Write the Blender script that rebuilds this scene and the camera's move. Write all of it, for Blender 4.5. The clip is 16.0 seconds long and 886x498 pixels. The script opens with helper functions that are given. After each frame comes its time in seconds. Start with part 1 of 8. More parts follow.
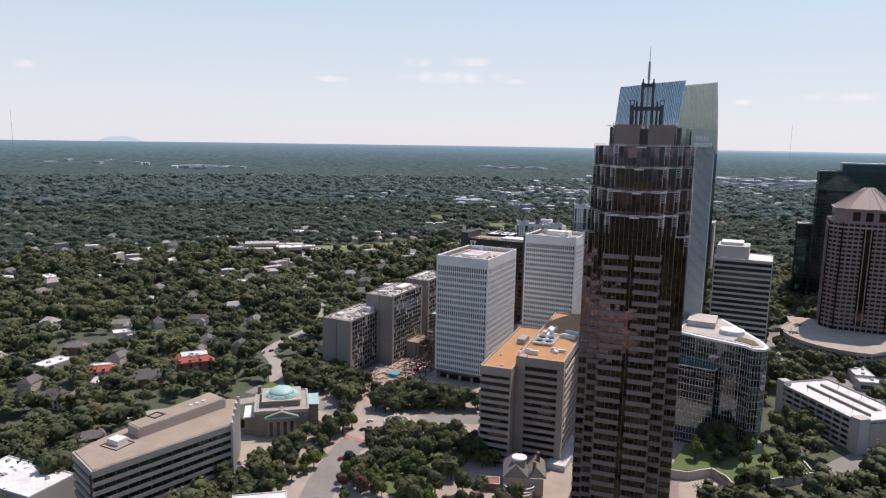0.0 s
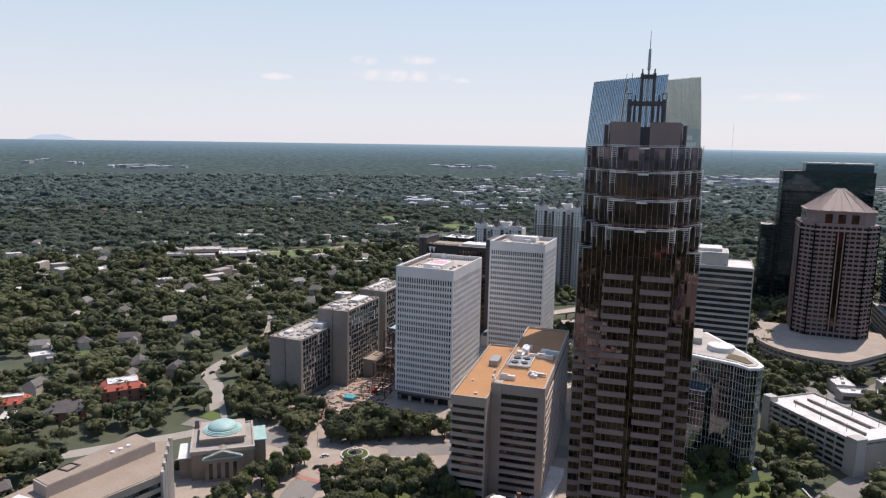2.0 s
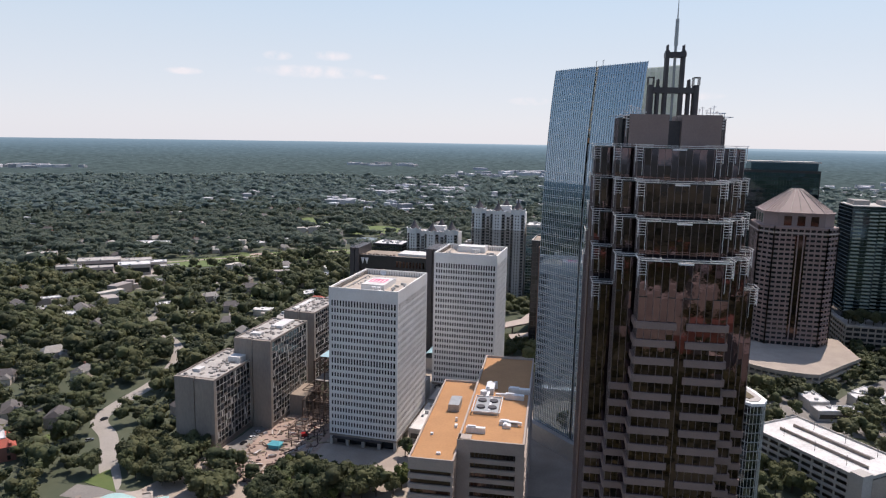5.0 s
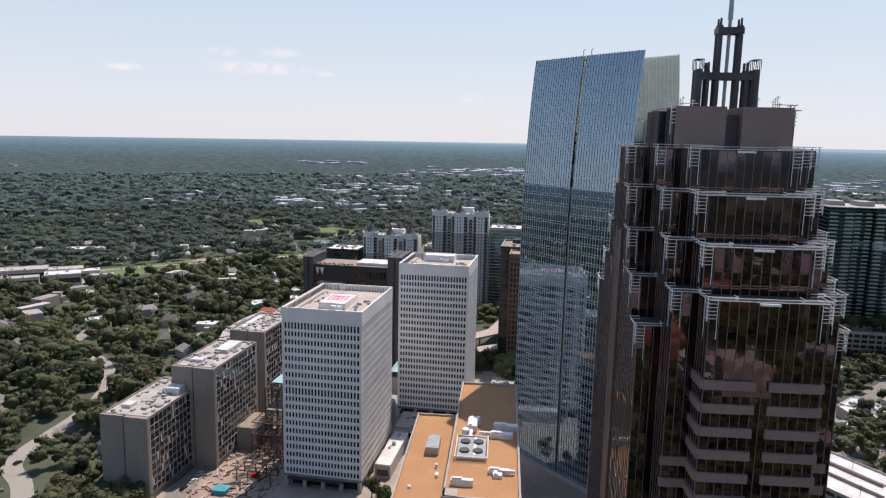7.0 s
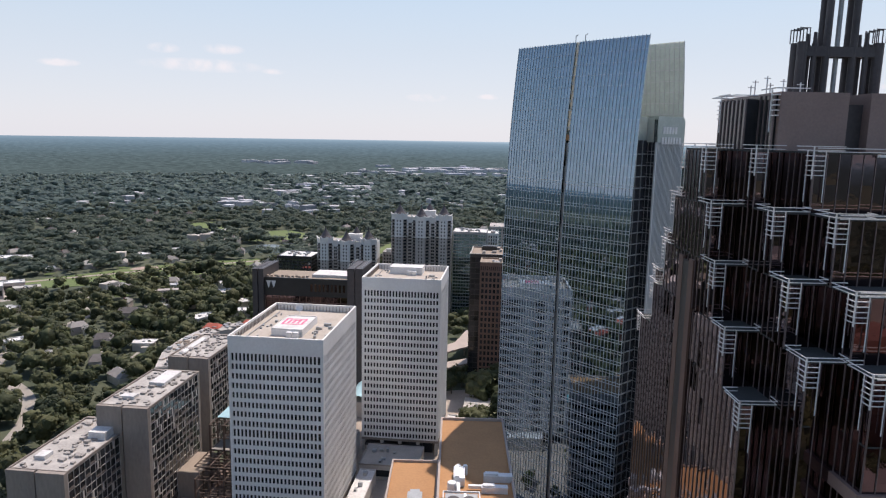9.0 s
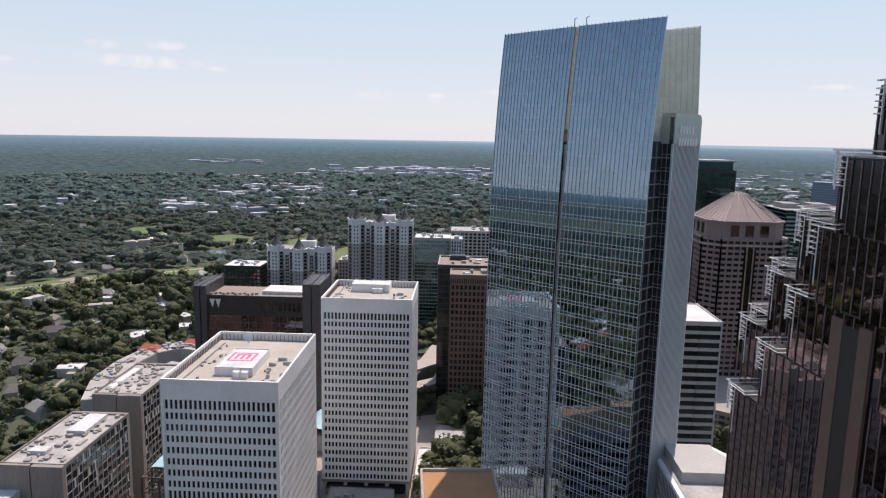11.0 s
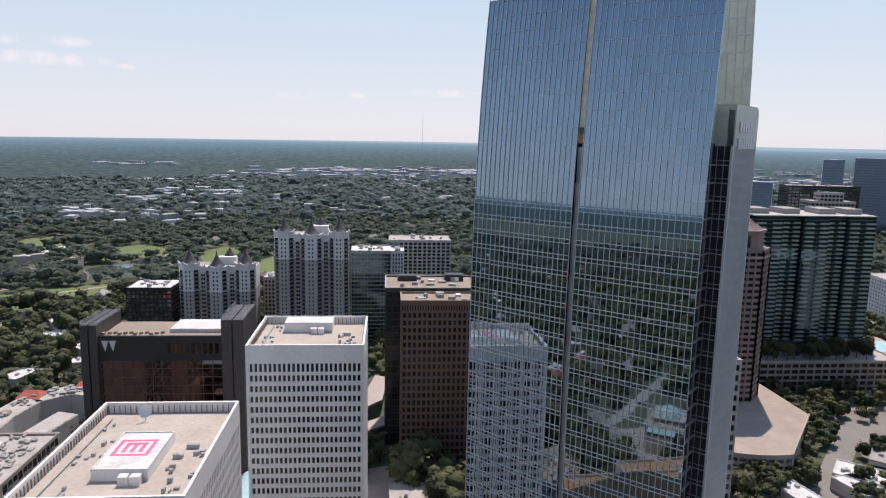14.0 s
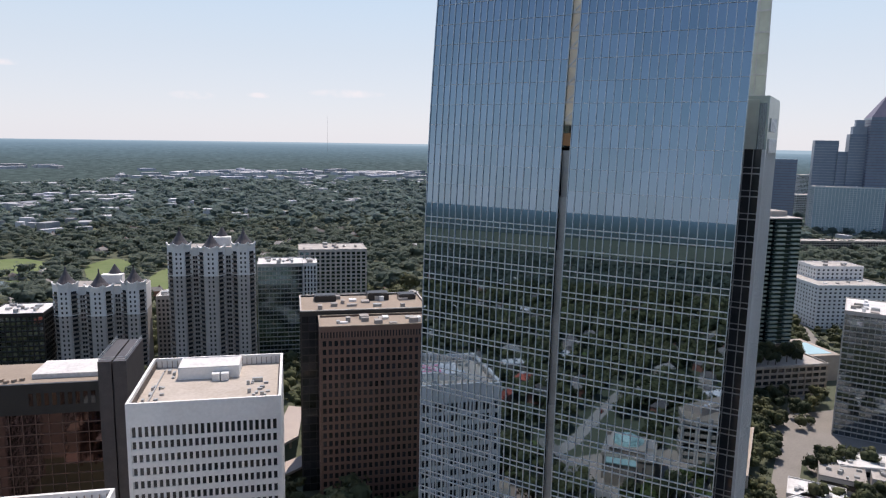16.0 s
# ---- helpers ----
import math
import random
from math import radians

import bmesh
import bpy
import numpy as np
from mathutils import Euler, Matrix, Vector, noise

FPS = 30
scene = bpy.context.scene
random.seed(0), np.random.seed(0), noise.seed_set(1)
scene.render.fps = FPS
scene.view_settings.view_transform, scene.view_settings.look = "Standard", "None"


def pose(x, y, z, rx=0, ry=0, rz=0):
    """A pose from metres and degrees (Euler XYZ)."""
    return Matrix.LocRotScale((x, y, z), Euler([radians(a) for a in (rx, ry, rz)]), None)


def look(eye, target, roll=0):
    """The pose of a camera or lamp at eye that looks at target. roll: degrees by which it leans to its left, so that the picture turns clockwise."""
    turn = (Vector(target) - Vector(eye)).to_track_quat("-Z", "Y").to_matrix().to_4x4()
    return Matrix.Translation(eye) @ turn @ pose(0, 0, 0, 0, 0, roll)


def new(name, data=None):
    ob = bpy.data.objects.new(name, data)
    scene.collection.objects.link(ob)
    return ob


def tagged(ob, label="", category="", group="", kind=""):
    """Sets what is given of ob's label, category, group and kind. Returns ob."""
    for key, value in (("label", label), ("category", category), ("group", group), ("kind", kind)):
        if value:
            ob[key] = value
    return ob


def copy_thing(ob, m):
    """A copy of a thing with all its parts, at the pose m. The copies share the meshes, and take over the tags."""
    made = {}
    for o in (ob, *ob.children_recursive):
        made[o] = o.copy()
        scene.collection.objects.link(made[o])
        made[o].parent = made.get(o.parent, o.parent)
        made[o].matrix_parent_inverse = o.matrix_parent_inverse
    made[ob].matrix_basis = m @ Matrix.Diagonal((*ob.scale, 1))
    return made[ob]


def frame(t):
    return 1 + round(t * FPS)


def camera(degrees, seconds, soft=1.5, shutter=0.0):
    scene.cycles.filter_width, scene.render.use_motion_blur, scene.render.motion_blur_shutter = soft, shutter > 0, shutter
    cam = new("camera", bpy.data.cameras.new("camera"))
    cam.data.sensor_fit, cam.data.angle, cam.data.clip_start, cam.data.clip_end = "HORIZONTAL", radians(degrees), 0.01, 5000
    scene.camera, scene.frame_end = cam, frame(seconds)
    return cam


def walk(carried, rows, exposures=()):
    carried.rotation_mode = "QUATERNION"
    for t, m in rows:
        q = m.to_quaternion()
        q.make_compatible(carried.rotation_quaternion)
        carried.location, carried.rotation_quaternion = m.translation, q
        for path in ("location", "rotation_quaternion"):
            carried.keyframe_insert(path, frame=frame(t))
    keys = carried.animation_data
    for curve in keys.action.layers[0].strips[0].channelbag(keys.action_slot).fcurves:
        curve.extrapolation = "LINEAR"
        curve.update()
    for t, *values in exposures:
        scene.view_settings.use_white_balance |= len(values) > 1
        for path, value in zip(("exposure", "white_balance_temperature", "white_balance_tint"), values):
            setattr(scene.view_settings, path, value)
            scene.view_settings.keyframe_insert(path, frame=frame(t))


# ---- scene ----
cam = camera(65.25, 16.0, soft=1.2)
# seconds, eye x y z in metres, yaw to the left of +y, pitch, roll in degrees
ROWS = [
    (0.0, -0.00, 0.00, 159.66, 25.265, -8.920, 1.141),
    (0.5, -5.94, 8.71, 159.73, 24.220, -8.930, 1.161),
    (1.0, -11.91, 17.45, 159.79, 23.152, -8.940, 1.171),
    (1.5, -17.90, 26.05, 159.85, 22.077, -8.952, 1.161),
    (2.0, -23.93, 34.75, 159.96, 20.981, -8.962, 1.171),
    (2.5, -29.90, 43.68, 160.06, 19.847, -8.978, 1.181),
    (3.0, -35.69, 52.71, 160.07, 18.723, -9.001, 1.191),
    (3.5, -41.31, 61.85, 160.08, 17.566, -9.023, 1.201),
    (4.0, -46.81, 70.95, 160.03, 16.408, -9.045, 1.201),
    (6.5, -71.08, 117.52, 160.06, 11.061, -9.128, 1.181),
    (7.0, -75.57, 127.40, 160.01, 10.021, -9.158, 1.211),
    (7.5, -79.89, 137.38, 159.91, 8.952, -9.177, 1.221),
    (8.0, -83.87, 147.10, 159.90, 7.917, -9.196, 1.211),
    (8.5, -87.77, 156.95, 159.92, 6.885, -9.205, 1.181),
    (9.0, -91.32, 166.63, 159.87, 5.907, -9.212, 1.151),
    (11.5, -106.92, 217.07, 160.27, 0.761, -9.234, 1.141),
    (12.0, -109.18, 227.18, 160.35, -0.183, -9.238, 1.071),
    (12.5, -111.44, 237.67, 160.38, -1.137, -9.233, 1.081),
    (13.0, -113.65, 248.17, 160.23, -2.113, -9.192, 1.101),
    (13.5, -115.81, 258.69, 160.11, -3.196, -9.146, 1.101),
    (14.0, -117.75, 269.02, 159.98, -4.522, -9.100, 1.091),
    (14.5, -119.16, 279.28, 159.92, -6.206, -9.050, 1.071),
    (15.0, -120.29, 289.80, 159.94, -8.163, -8.995, 1.081),
    (15.5, -121.25, 300.29, 159.84, -10.157, -8.943, 1.081),
    (16.0, -121.80, 311.00, 159.83, -12.296, -8.888, 1.111),
]


def flight(x, y, z, yaw, pitch, roll):
    a, b = radians(yaw), radians(pitch)
    way = Vector((-math.sin(a) * math.cos(b), math.cos(a) * math.cos(b), math.sin(b)))
    eye = Vector((x, y, z))
    return look(eye, eye + way * 10, roll)


walk(cam, [(t, flight(*r)) for t, *r in ROWS], exposures=[(0.0, 0.28, 6560, 19), (16.0, 0.28, 6560, 19)])

# ---- light: a high sun ahead of the camera, hazy late-summer sky ----
HAZE = 5.6
SUN_AZ, SUN_EL = radians(19.5), radians(62)  # azimuth from +y towards +x
world = bpy.data.worlds.new("sky")
scene.world = world
world.use_nodes = True
wt = world.node_tree
for n in list(wt.nodes):
    wt.nodes.remove(n)
sky = wt.nodes.new("ShaderNodeTexSky")
sky.sky_type = "NISHITA"
sky.sun_disc = False
sky.sun_elevation, sky.sun_rotation = SUN_EL, SUN_AZ
sky.altitude, sky.air_density, sky.dust_density, sky.ozone_density = 300, 1.0, 0.7, 1.0
bg = wt.nodes.new("ShaderNodeBackground")
bg.inputs["Strength"].default_value = 0.13
wout = wt.nodes.new("ShaderNodeOutputWorld")
wt.links.new(bg.outputs[0], wout.inputs[0])

# haze towards the horizon over the clear sky above
tc = wt.nodes.new("ShaderNodeTexCoord")
sp = wt.nodes.new("ShaderNodeSeparateXYZ")
wt.links.new(tc.outputs["Generated"], sp.inputs[0])
hz = wt.nodes.new("ShaderNodeValToRGB")
hz.color_ramp.elements[0].position, hz.color_ramp.elements[0].color = 0.0, (0.86, 0.91, 0.95, 1)
hz.color_ramp.elements[1].position, hz.color_ramp.elements[1].color = 0.5, (0.38, 0.56, 0.76, 1)
e = hz.color_ramp.elements.new(0.20)
e.color = (0.63, 0.81, 0.91, 1)
wt.links.new(sp.outputs[2], hz.inputs[0])
hm = wt.nodes.new("ShaderNodeMix")
hm.data_type, hm.blend_type = "RGBA", "MULTIPLY"
hm.inputs[0].default_value = 1.0
hm.inputs[7].default_value = (HAZE, HAZE, HAZE, 1)
wt.links.new(hz.outputs[0], hm.inputs[6])
hf = wt.nodes.new("ShaderNodeMapRange")
hf.inputs[1].default_value, hf.inputs[2].default_value, hf.inputs[3].default_value, hf.inputs[4].default_value = 0.12, 0.65, 0.9, 0.25
wt.links.new(sp.outputs[2], hf.inputs[0])
hx = wt.nodes.new("ShaderNodeMix")
hx.data_type = "RGBA"
wt.links.new(hf.outputs[0], hx.inputs[0])
wt.links.new(sky.outputs[0], hx.inputs[6])
# the haze is deeper and bluer on the side away from the sun
sd = wt.nodes.new("ShaderNodeMapRange")
sd.inputs[1].default_value, sd.inputs[2].default_value = -0.75, 0.1
wt.links.new(sp.outputs[1], sd.inputs[0])
sc_ = wt.nodes.new("ShaderNodeMix")
sc_.data_type = "RGBA"
sc_.inputs[6].default_value, sc_.inputs[7].default_value = (0.64, 0.70, 0.76, 1), (1, 1, 1, 1)
wt.links.new(sd.outputs[0], sc_.inputs[0])
sm_ = wt.nodes.new("ShaderNodeMix")
sm_.data_type, sm_.blend_type = "RGBA", "MULTIPLY"
sm_.inputs[0].default_value = 1.0
wt.links.new(hm.outputs[2], sm_.inputs[6])
wt.links.new(sc_.outputs[2], sm_.inputs[7])
wt.links.new(sm_.outputs[2], hx.inputs[7])
# a few small flat clouds: azimuth from +y, height, half width, half depth in radians
CLOUDS = [(-0.433, 0.0871, 0.0635, 0.0072), (-0.481, 0.1067, 0.0162, 0.0052), (-0.4074, 0.1089, 0.0223, 0.0056), (-0.6019, 0.0812, 0.0192, 0.004), (-0.9775, 0.0814, 0.01, 0.0048), (0.0746, 0.0623, 0.0423, 0.0048), (-0.3417, 0.083, 0.0138, 0.0032), (-0.13, 0.0539, 0.0238, 0.0048), (-0.0416, 0.0565, 0.0154, 0.0032), (0.4671, 0.0697, 0.0231, 0.0032)]
az = wt.nodes.new("ShaderNodeMath")
az.operation = "ARCTAN2"
wt.links.new(sp.outputs[0], az.inputs[0])
wt.links.new(sp.outputs[1], az.inputs[1])
cn = wt.nodes.new("ShaderNodeTexNoise")
cn.inputs["Scale"].default_value, cn.inputs["Detail"].default_value = 45.0, 5
wt.links.new(tc.outputs["Generated"], cn.inputs["Vector"])


def sky_math(op, a, b_):
    n = wt.nodes.new("ShaderNodeMath")
    n.operation = op
    for i, v in enumerate((a, b_)):
        if isinstance(v, (int, float)):
            n.inputs[i].default_value = v
        else:
            wt.links.new(v, n.inputs[i])
    return n.outputs[0]


total = None
for ca, ce, cw_, ch in CLOUDS:
    u = sky_math("DIVIDE", sky_math("SUBTRACT", az.outputs[0], ca), cw_)
    v = sky_math("DIVIDE", sky_math("SUBTRACT", sp.outputs[2], ce), ch)
    d = sky_math("ADD", sky_math("MULTIPLY", u, u), sky_math("MULTIPLY", v, v))
    k = sky_math("MAXIMUM", sky_math("SUBTRACT", 1.0, sky_math("MULTIPLY", d, 0.55)), 0.0)
    total = k if total is None else sky_math("MAXIMUM", total, k)
cloud = sky_math("MULTIPLY", total, sky_math("MULTIPLY", sky_math("MAXIMUM", sky_math("SUBTRACT", cn.outputs["Fac"], 0.34), 0.0), 2.6))
cloud = sky_math("MINIMUM", cloud, 0.62)
cm = wt.nodes.new("ShaderNodeMix")
cm.data_type = "RGBA"
cm.inputs[7].default_value = (HAZE * 1.06, HAZE * 1.03, HAZE * 1.02, 1)
wt.links.new(cloud, cm.inputs[0])
wt.links.new(hx.outputs[2], cm.inputs[6])
wt.links.new(cm.outputs[2], bg.inputs["Color"])

sun_data = bpy.data.lights.new("sun", "SUN")
sun_data.energy, sun_data.angle, sun_data.color = 3.7, radians(0.6), (1.0, 0.93, 0.82)
sun = new("sun", sun_data)
to_sun = Vector((math.sin(SUN_AZ) * math.cos(SUN_EL), math.cos(SUN_AZ) * math.cos(SUN_EL), math.sin(SUN_EL)))
sun.matrix_world = look(to_sun * 500, (0, 0, 0))


# ---- materials ----
def mat(name, a, b=None, scale=0.3, rough=0.8, metal=0.0, fine=3.0, bump=0.0, bump_scale=8.0, spread=0.0, spec=0.5, stretch=None, rvar=0.0):
    """A surface of colour a, mottled towards b at two scales, with relief and a little variation from piece to piece."""
    m = bpy.data.materials.new(name)
    m.use_nodes = True
    nt = m.node_tree
    p = nt.nodes["Principled BSDF"]
    p.inputs["Roughness"].default_value = rough
    p.inputs["Metallic"].default_value = metal
    p.inputs["Specular IOR Level"].default_value = spec
    b = b or tuple(c * 0.8 for c in a)
    geo = nt.nodes.new("ShaderNodeNewGeometry")
    src = geo.outputs["Position"]
    if stretch:
        mp = nt.nodes.new("ShaderNodeMapping")
        mp.inputs["Scale"].default_value = stretch
        nt.links.new(src, mp.inputs[0])
        src = mp.outputs[0]
    n1 = nt.nodes.new("ShaderNodeTexNoise")
    n1.inputs["Scale"].default_value, n1.inputs["Detail"].default_value = scale, 4
    n2 = nt.nodes.new("ShaderNodeTexNoise")
    n2.inputs["Scale"].default_value, n2.inputs["Detail"].default_value = fine, 3
    for n in (n1, n2):
        nt.links.new(src, n.inputs["Vector"])
    mx = nt.nodes.new("ShaderNodeMath")
    mx.operation = "MULTIPLY_ADD"
    mx.inputs[1].default_value, mx.inputs[2].default_value = 0.5, 0.0
    nt.links.new(n2.outputs["Fac"], mx.inputs[0])
    ad = nt.nodes.new("ShaderNodeMath")
    ad.operation = "MULTIPLY_ADD"
    ad.inputs[1].default_value = 0.6
    nt.links.new(n1.outputs["Fac"], ad.inputs[0])
    nt.links.new(mx.outputs[0], ad.inputs[2])
    ramp = nt.nodes.new("ShaderNodeValToRGB")
    ramp.color_ramp.elements[0].position, ramp.color_ramp.elements[1].position = 0.38, 0.72
    ramp.color_ramp.elements[0].color, ramp.color_ramp.elements[1].color = (*a, 1), (*b, 1)
    nt.links.new(ad.outputs[0], ramp.inputs[0])
    col = ramp.outputs[0]
    if spread:
        oi = nt.nodes.new("ShaderNodeObjectInfo")
        sm = nt.nodes.new("ShaderNodeMath")
        sm.operation = "ADD"
        nt.links.new(oi.outputs["Random"], sm.inputs[0])
        nt.links.new(geo.outputs["Random Per Island"], sm.inputs[1])
        fr = nt.nodes.new("ShaderNodeMath")
        fr.operation = "FRACT"
        nt.links.new(sm.outputs[0], fr.inputs[0])
        mr = nt.nodes.new("ShaderNodeMapRange")
        mr.inputs[3].default_value, mr.inputs[4].default_value = 1 - spread, 1 + spread
        nt.links.new(fr.outputs[0], mr.inputs[0])
        hs = nt.nodes.new("ShaderNodeHueSaturation")
        nt.links.new(mr.outputs[0], hs.inputs["Value"])
        nt.links.new(col, hs.inputs["Color"])
        hm = nt.nodes.new("ShaderNodeMapRange")
        hm.inputs[3].default_value, hm.inputs[4].default_value = 0.5 - spread * 0.08, 0.5 + spread * 0.08
        nt.links.new(fr.outputs[0], hm.inputs[0])
        nt.links.new(hm.outputs[0], hs.inputs["Hue"])
        col = hs.outputs[0]
    nt.links.new(col, p.inputs["Base Color"])
    if rvar:
        rr = nt.nodes.new("ShaderNodeMapRange")
        rr.inputs[3].default_value, rr.inputs[4].default_value = rough, rough + rvar
        nt.links.new(n1.outputs["Fac"], rr.inputs[0])
        nt.links.new(rr.outputs[0], p.inputs["Roughness"])
    if bump:
        n3 = nt.nodes.new("ShaderNodeTexNoise")
        n3.inputs["Scale"].default_value, n3.inputs["Detail"].default_value = bump_scale, 3
        nt.links.new(src, n3.inputs["Vector"])
        bp = nt.nodes.new("ShaderNodeBump")
        bp.inputs["Strength"].default_value = bump
        bp.inputs["Distance"].default_value = 0.1
        nt.links.new(n3.outputs["Fac"], bp.inputs["Height"])
        nt.links.new(bp.outputs[0], p.inputs["Normal"])
    return m


M = {}
M["white_precast"] = mat("white_precast", (0.82, 0.80, 0.77), (0.70, 0.68, 0.65), 0.08, 0.75, fine=1.2, bump=0.1)
M["roof_pale"] = mat("roof_pale", (0.50, 0.47, 0.43), (0.31, 0.285, 0.26), 0.14, 0.9, fine=1.1, bump=0.2)
M["roof_warm"] = mat("roof_warm", (0.50, 0.445, 0.385), (0.38, 0.325, 0.27), 0.10, 0.92, fine=0.9, bump=0.2)
M["roof_white"] = mat("roof_white", (0.74, 0.73, 0.71), (0.50, 0.48, 0.46), 0.12, 0.85, fine=0.9)
M["roof_orange"] = mat("roof_orange", (0.46, 0.245, 0.11), (0.37, 0.195, 0.09), 0.10, 0.95, fine=1.2, bump=0.2)
M["roof_tan"] = mat("roof_tan", (0.34, 0.275, 0.215), (0.26, 0.21, 0.165), 0.1, 0.95, fine=1.0)
M["roof_gravel"] = mat("roof_gravel", (0.38, 0.35, 0.32), (0.27, 0.25, 0.23), 0.12, 0.95, fine=2.0)
M["terrace_dark"] = mat("terrace_dark", (0.035, 0.04, 0.04), (0.055, 0.058, 0.056), 0.2, 0.95, fine=1.5)
M["garage_shade"] = mat("garage_shade", (0.10, 0.10, 0.105), (0.15, 0.145, 0.14), 0.15, 0.9, fine=1.5)
M["concrete"] = mat("concrete", (0.31, 0.265, 0.225), (0.225, 0.19, 0.165), 0.10, 0.85, fine=1.0, bump=0.2, stretch=(1, 1, 0.35))
M["concrete_pale"] = mat("concrete_pale", (0.50, 0.47, 0.43), (0.40, 0.375, 0.345), 0.08, 0.85, fine=1.0, bump=0.15)
M["limestone"] = mat("limestone", (0.42, 0.36, 0.30), (0.33, 0.28, 0.235), 0.2, 0.85, fine=1.8, bump=0.2)
M["church_stone"] = mat("church_stone", (0.29, 0.245, 0.20), (0.215, 0.18, 0.148), 0.2, 0.85, fine=1.8, bump=0.2)
M["tan_panel"] = mat("tan_panel", (0.42, 0.35, 0.30), (0.35, 0.29, 0.25), 0.15, 0.7, fine=1.5)
M["pink_granite"] = mat("pink_granite", (0.29, 0.205, 0.188), (0.235, 0.165, 0.15), 0.15, 0.6, fine=2.0)
M["red_granite"] = mat("red_granite", (0.285, 0.198, 0.172), (0.22, 0.152, 0.134), 0.2, 0.45, fine=3.0)
M["castle_wall"] = mat("castle_wall", (0.50, 0.455, 0.415), (0.40, 0.365, 0.33), 0.12, 0.85, fine=1.5)
M["brown_panel"] = mat("brown_panel", (0.165, 0.096, 0.072), (0.125, 0.073, 0.056), 0.2, 0.6, fine=2.0)
M["black_panel"] = mat("black_panel", (0.016, 0.016, 0.017), (0.026, 0.025, 0.025), 0.2, 0.4, fine=2.0)
M["dark_metal"] = mat("dark_metal", (0.06, 0.052, 0.055), (0.09, 0.08, 0.08), 0.3, 0.5, 0.3, fine=2.0)
M["mullion_bronze"] = mat("mullion_bronze", (0.24, 0.185, 0.18), (0.18, 0.14, 0.136), 0.3, 0.45, 0.4, fine=2.0)
M["steel_frame"] = mat("steel_frame", (0.09, 0.065, 0.055), (0.14, 0.095, 0.07), 0.4, 0.7, 0.2, fine=3.0)
M["white_metal"] = mat("white_metal", (0.78, 0.78, 0.77), (0.62, 0.62, 0.62), 0.4, 0.45, 0.2, fine=3.0)
M["grey_metal"] = mat("grey_metal", (0.42, 0.43, 0.43), (0.30, 0.31, 0.31), 0.4, 0.45, 0.5, fine=3.0)
M["fin_blue"] = mat("fin_blue", (0.60, 0.65, 0.68), (0.52, 0.57, 0.60), 0.3, 0.35, 0.4, fine=2.0)
M["fin_metal"] = mat("fin_metal", (0.72, 0.73, 0.73), (0.62, 0.63, 0.63), 0.3, 0.4, 0.3, fine=2.0)
M["trellis_metal"] = mat("trellis_metal", (0.86, 0.83, 0.80), (0.74, 0.71, 0.69), 0.3, 0.5, 0.0, fine=2.0)
M["slab_dark"] = mat("slab_dark", (0.16, 0.19, 0.19), (0.12, 0.145, 0.145), 0.1, 0.6, fine=1.0)
M["concrete_dark"] = mat("concrete_dark", (0.20, 0.165, 0.14), (0.14, 0.115, 0.10), 0.12, 0.85, fine=1.2, bump=0.2)
M["wing_metal"] = mat("wing_metal", (0.42, 0.47, 0.45), (0.34, 0.39, 0.37), 0.2, 0.35, 0.4, fine=1.0)
M["copper_green"] = mat("copper_green", (0.38, 0.55, 0.52), (0.28, 0.43, 0.41), 0.3, 0.6, 0.1, fine=1.5, stretch=(1, 1, 0.4))
M["tile_red"] = mat("tile_red", (0.46, 0.115, 0.075), (0.36, 0.09, 0.06), 0.5, 0.85, fine=3.0, bump=0.3)
M["shingle_grey"] = mat("shingle_grey", (0.17, 0.155, 0.145), (0.11, 0.10, 0.095), 0.4, 0.9, fine=2.5, spread=0.35)
M["shingle_pale"] = mat("shingle_pale", (0.34, 0.315, 0.29), (0.25, 0.235, 0.215), 0.3, 0.9, fine=2.0, spread=0.35)
M["house_wall"] = mat("house_wall", (0.55, 0.49, 0.43), (0.44, 0.38, 0.33), 0.3, 0.85, fine=2.0, spread=0.3)
M["brick_red"] = mat("brick_red", (0.30, 0.135, 0.10), (0.22, 0.10, 0.075), 0.3, 0.85, fine=2.5)
M["asphalt"] = mat("asphalt", (0.25, 0.232, 0.21), (0.185, 0.172, 0.156), 0.06, 0.92, fine=1.0, bump=0.1)
M["paving"] = mat("paving", (0.40, 0.335, 0.275), (0.29, 0.24, 0.20), 0.10, 0.9, fine=1.2)
M["paving_red"] = mat("paving_red", (0.42, 0.20, 0.16), (0.33, 0.16, 0.13), 0.2, 0.9, fine=2.0)
M["line_white"] = mat("line_white", (0.75, 0.75, 0.73), (0.62, 0.62, 0.60), 0.5, 0.8, fine=3.0)
M["red_clay"] = mat("red_clay", (0.42, 0.31, 0.25), (0.28, 0.215, 0.18), 0.08, 0.95, fine=0.6, bump=0.3, bump_scale=1.0)
M["rubble"] = mat("rubble", (0.36, 0.26, 0.20), (0.22, 0.17, 0.14), 0.3, 0.9, fine=2.0, spread=0.6)
M["grass"] = mat("grass", (0.075, 0.115, 0.03), (0.11, 0.14, 0.045), 0.03, 0.95, fine=0.3, bump=0.2)
M["water"] = mat("water", (0.06, 0.075, 0.065), (0.08, 0.10, 0.09), 0.02, 0.12, fine=0.3)
M["bark"] = mat("bark", (0.10, 0.075, 0.055), (0.065, 0.05, 0.038), 1.0, 0.95, fine=6.0)


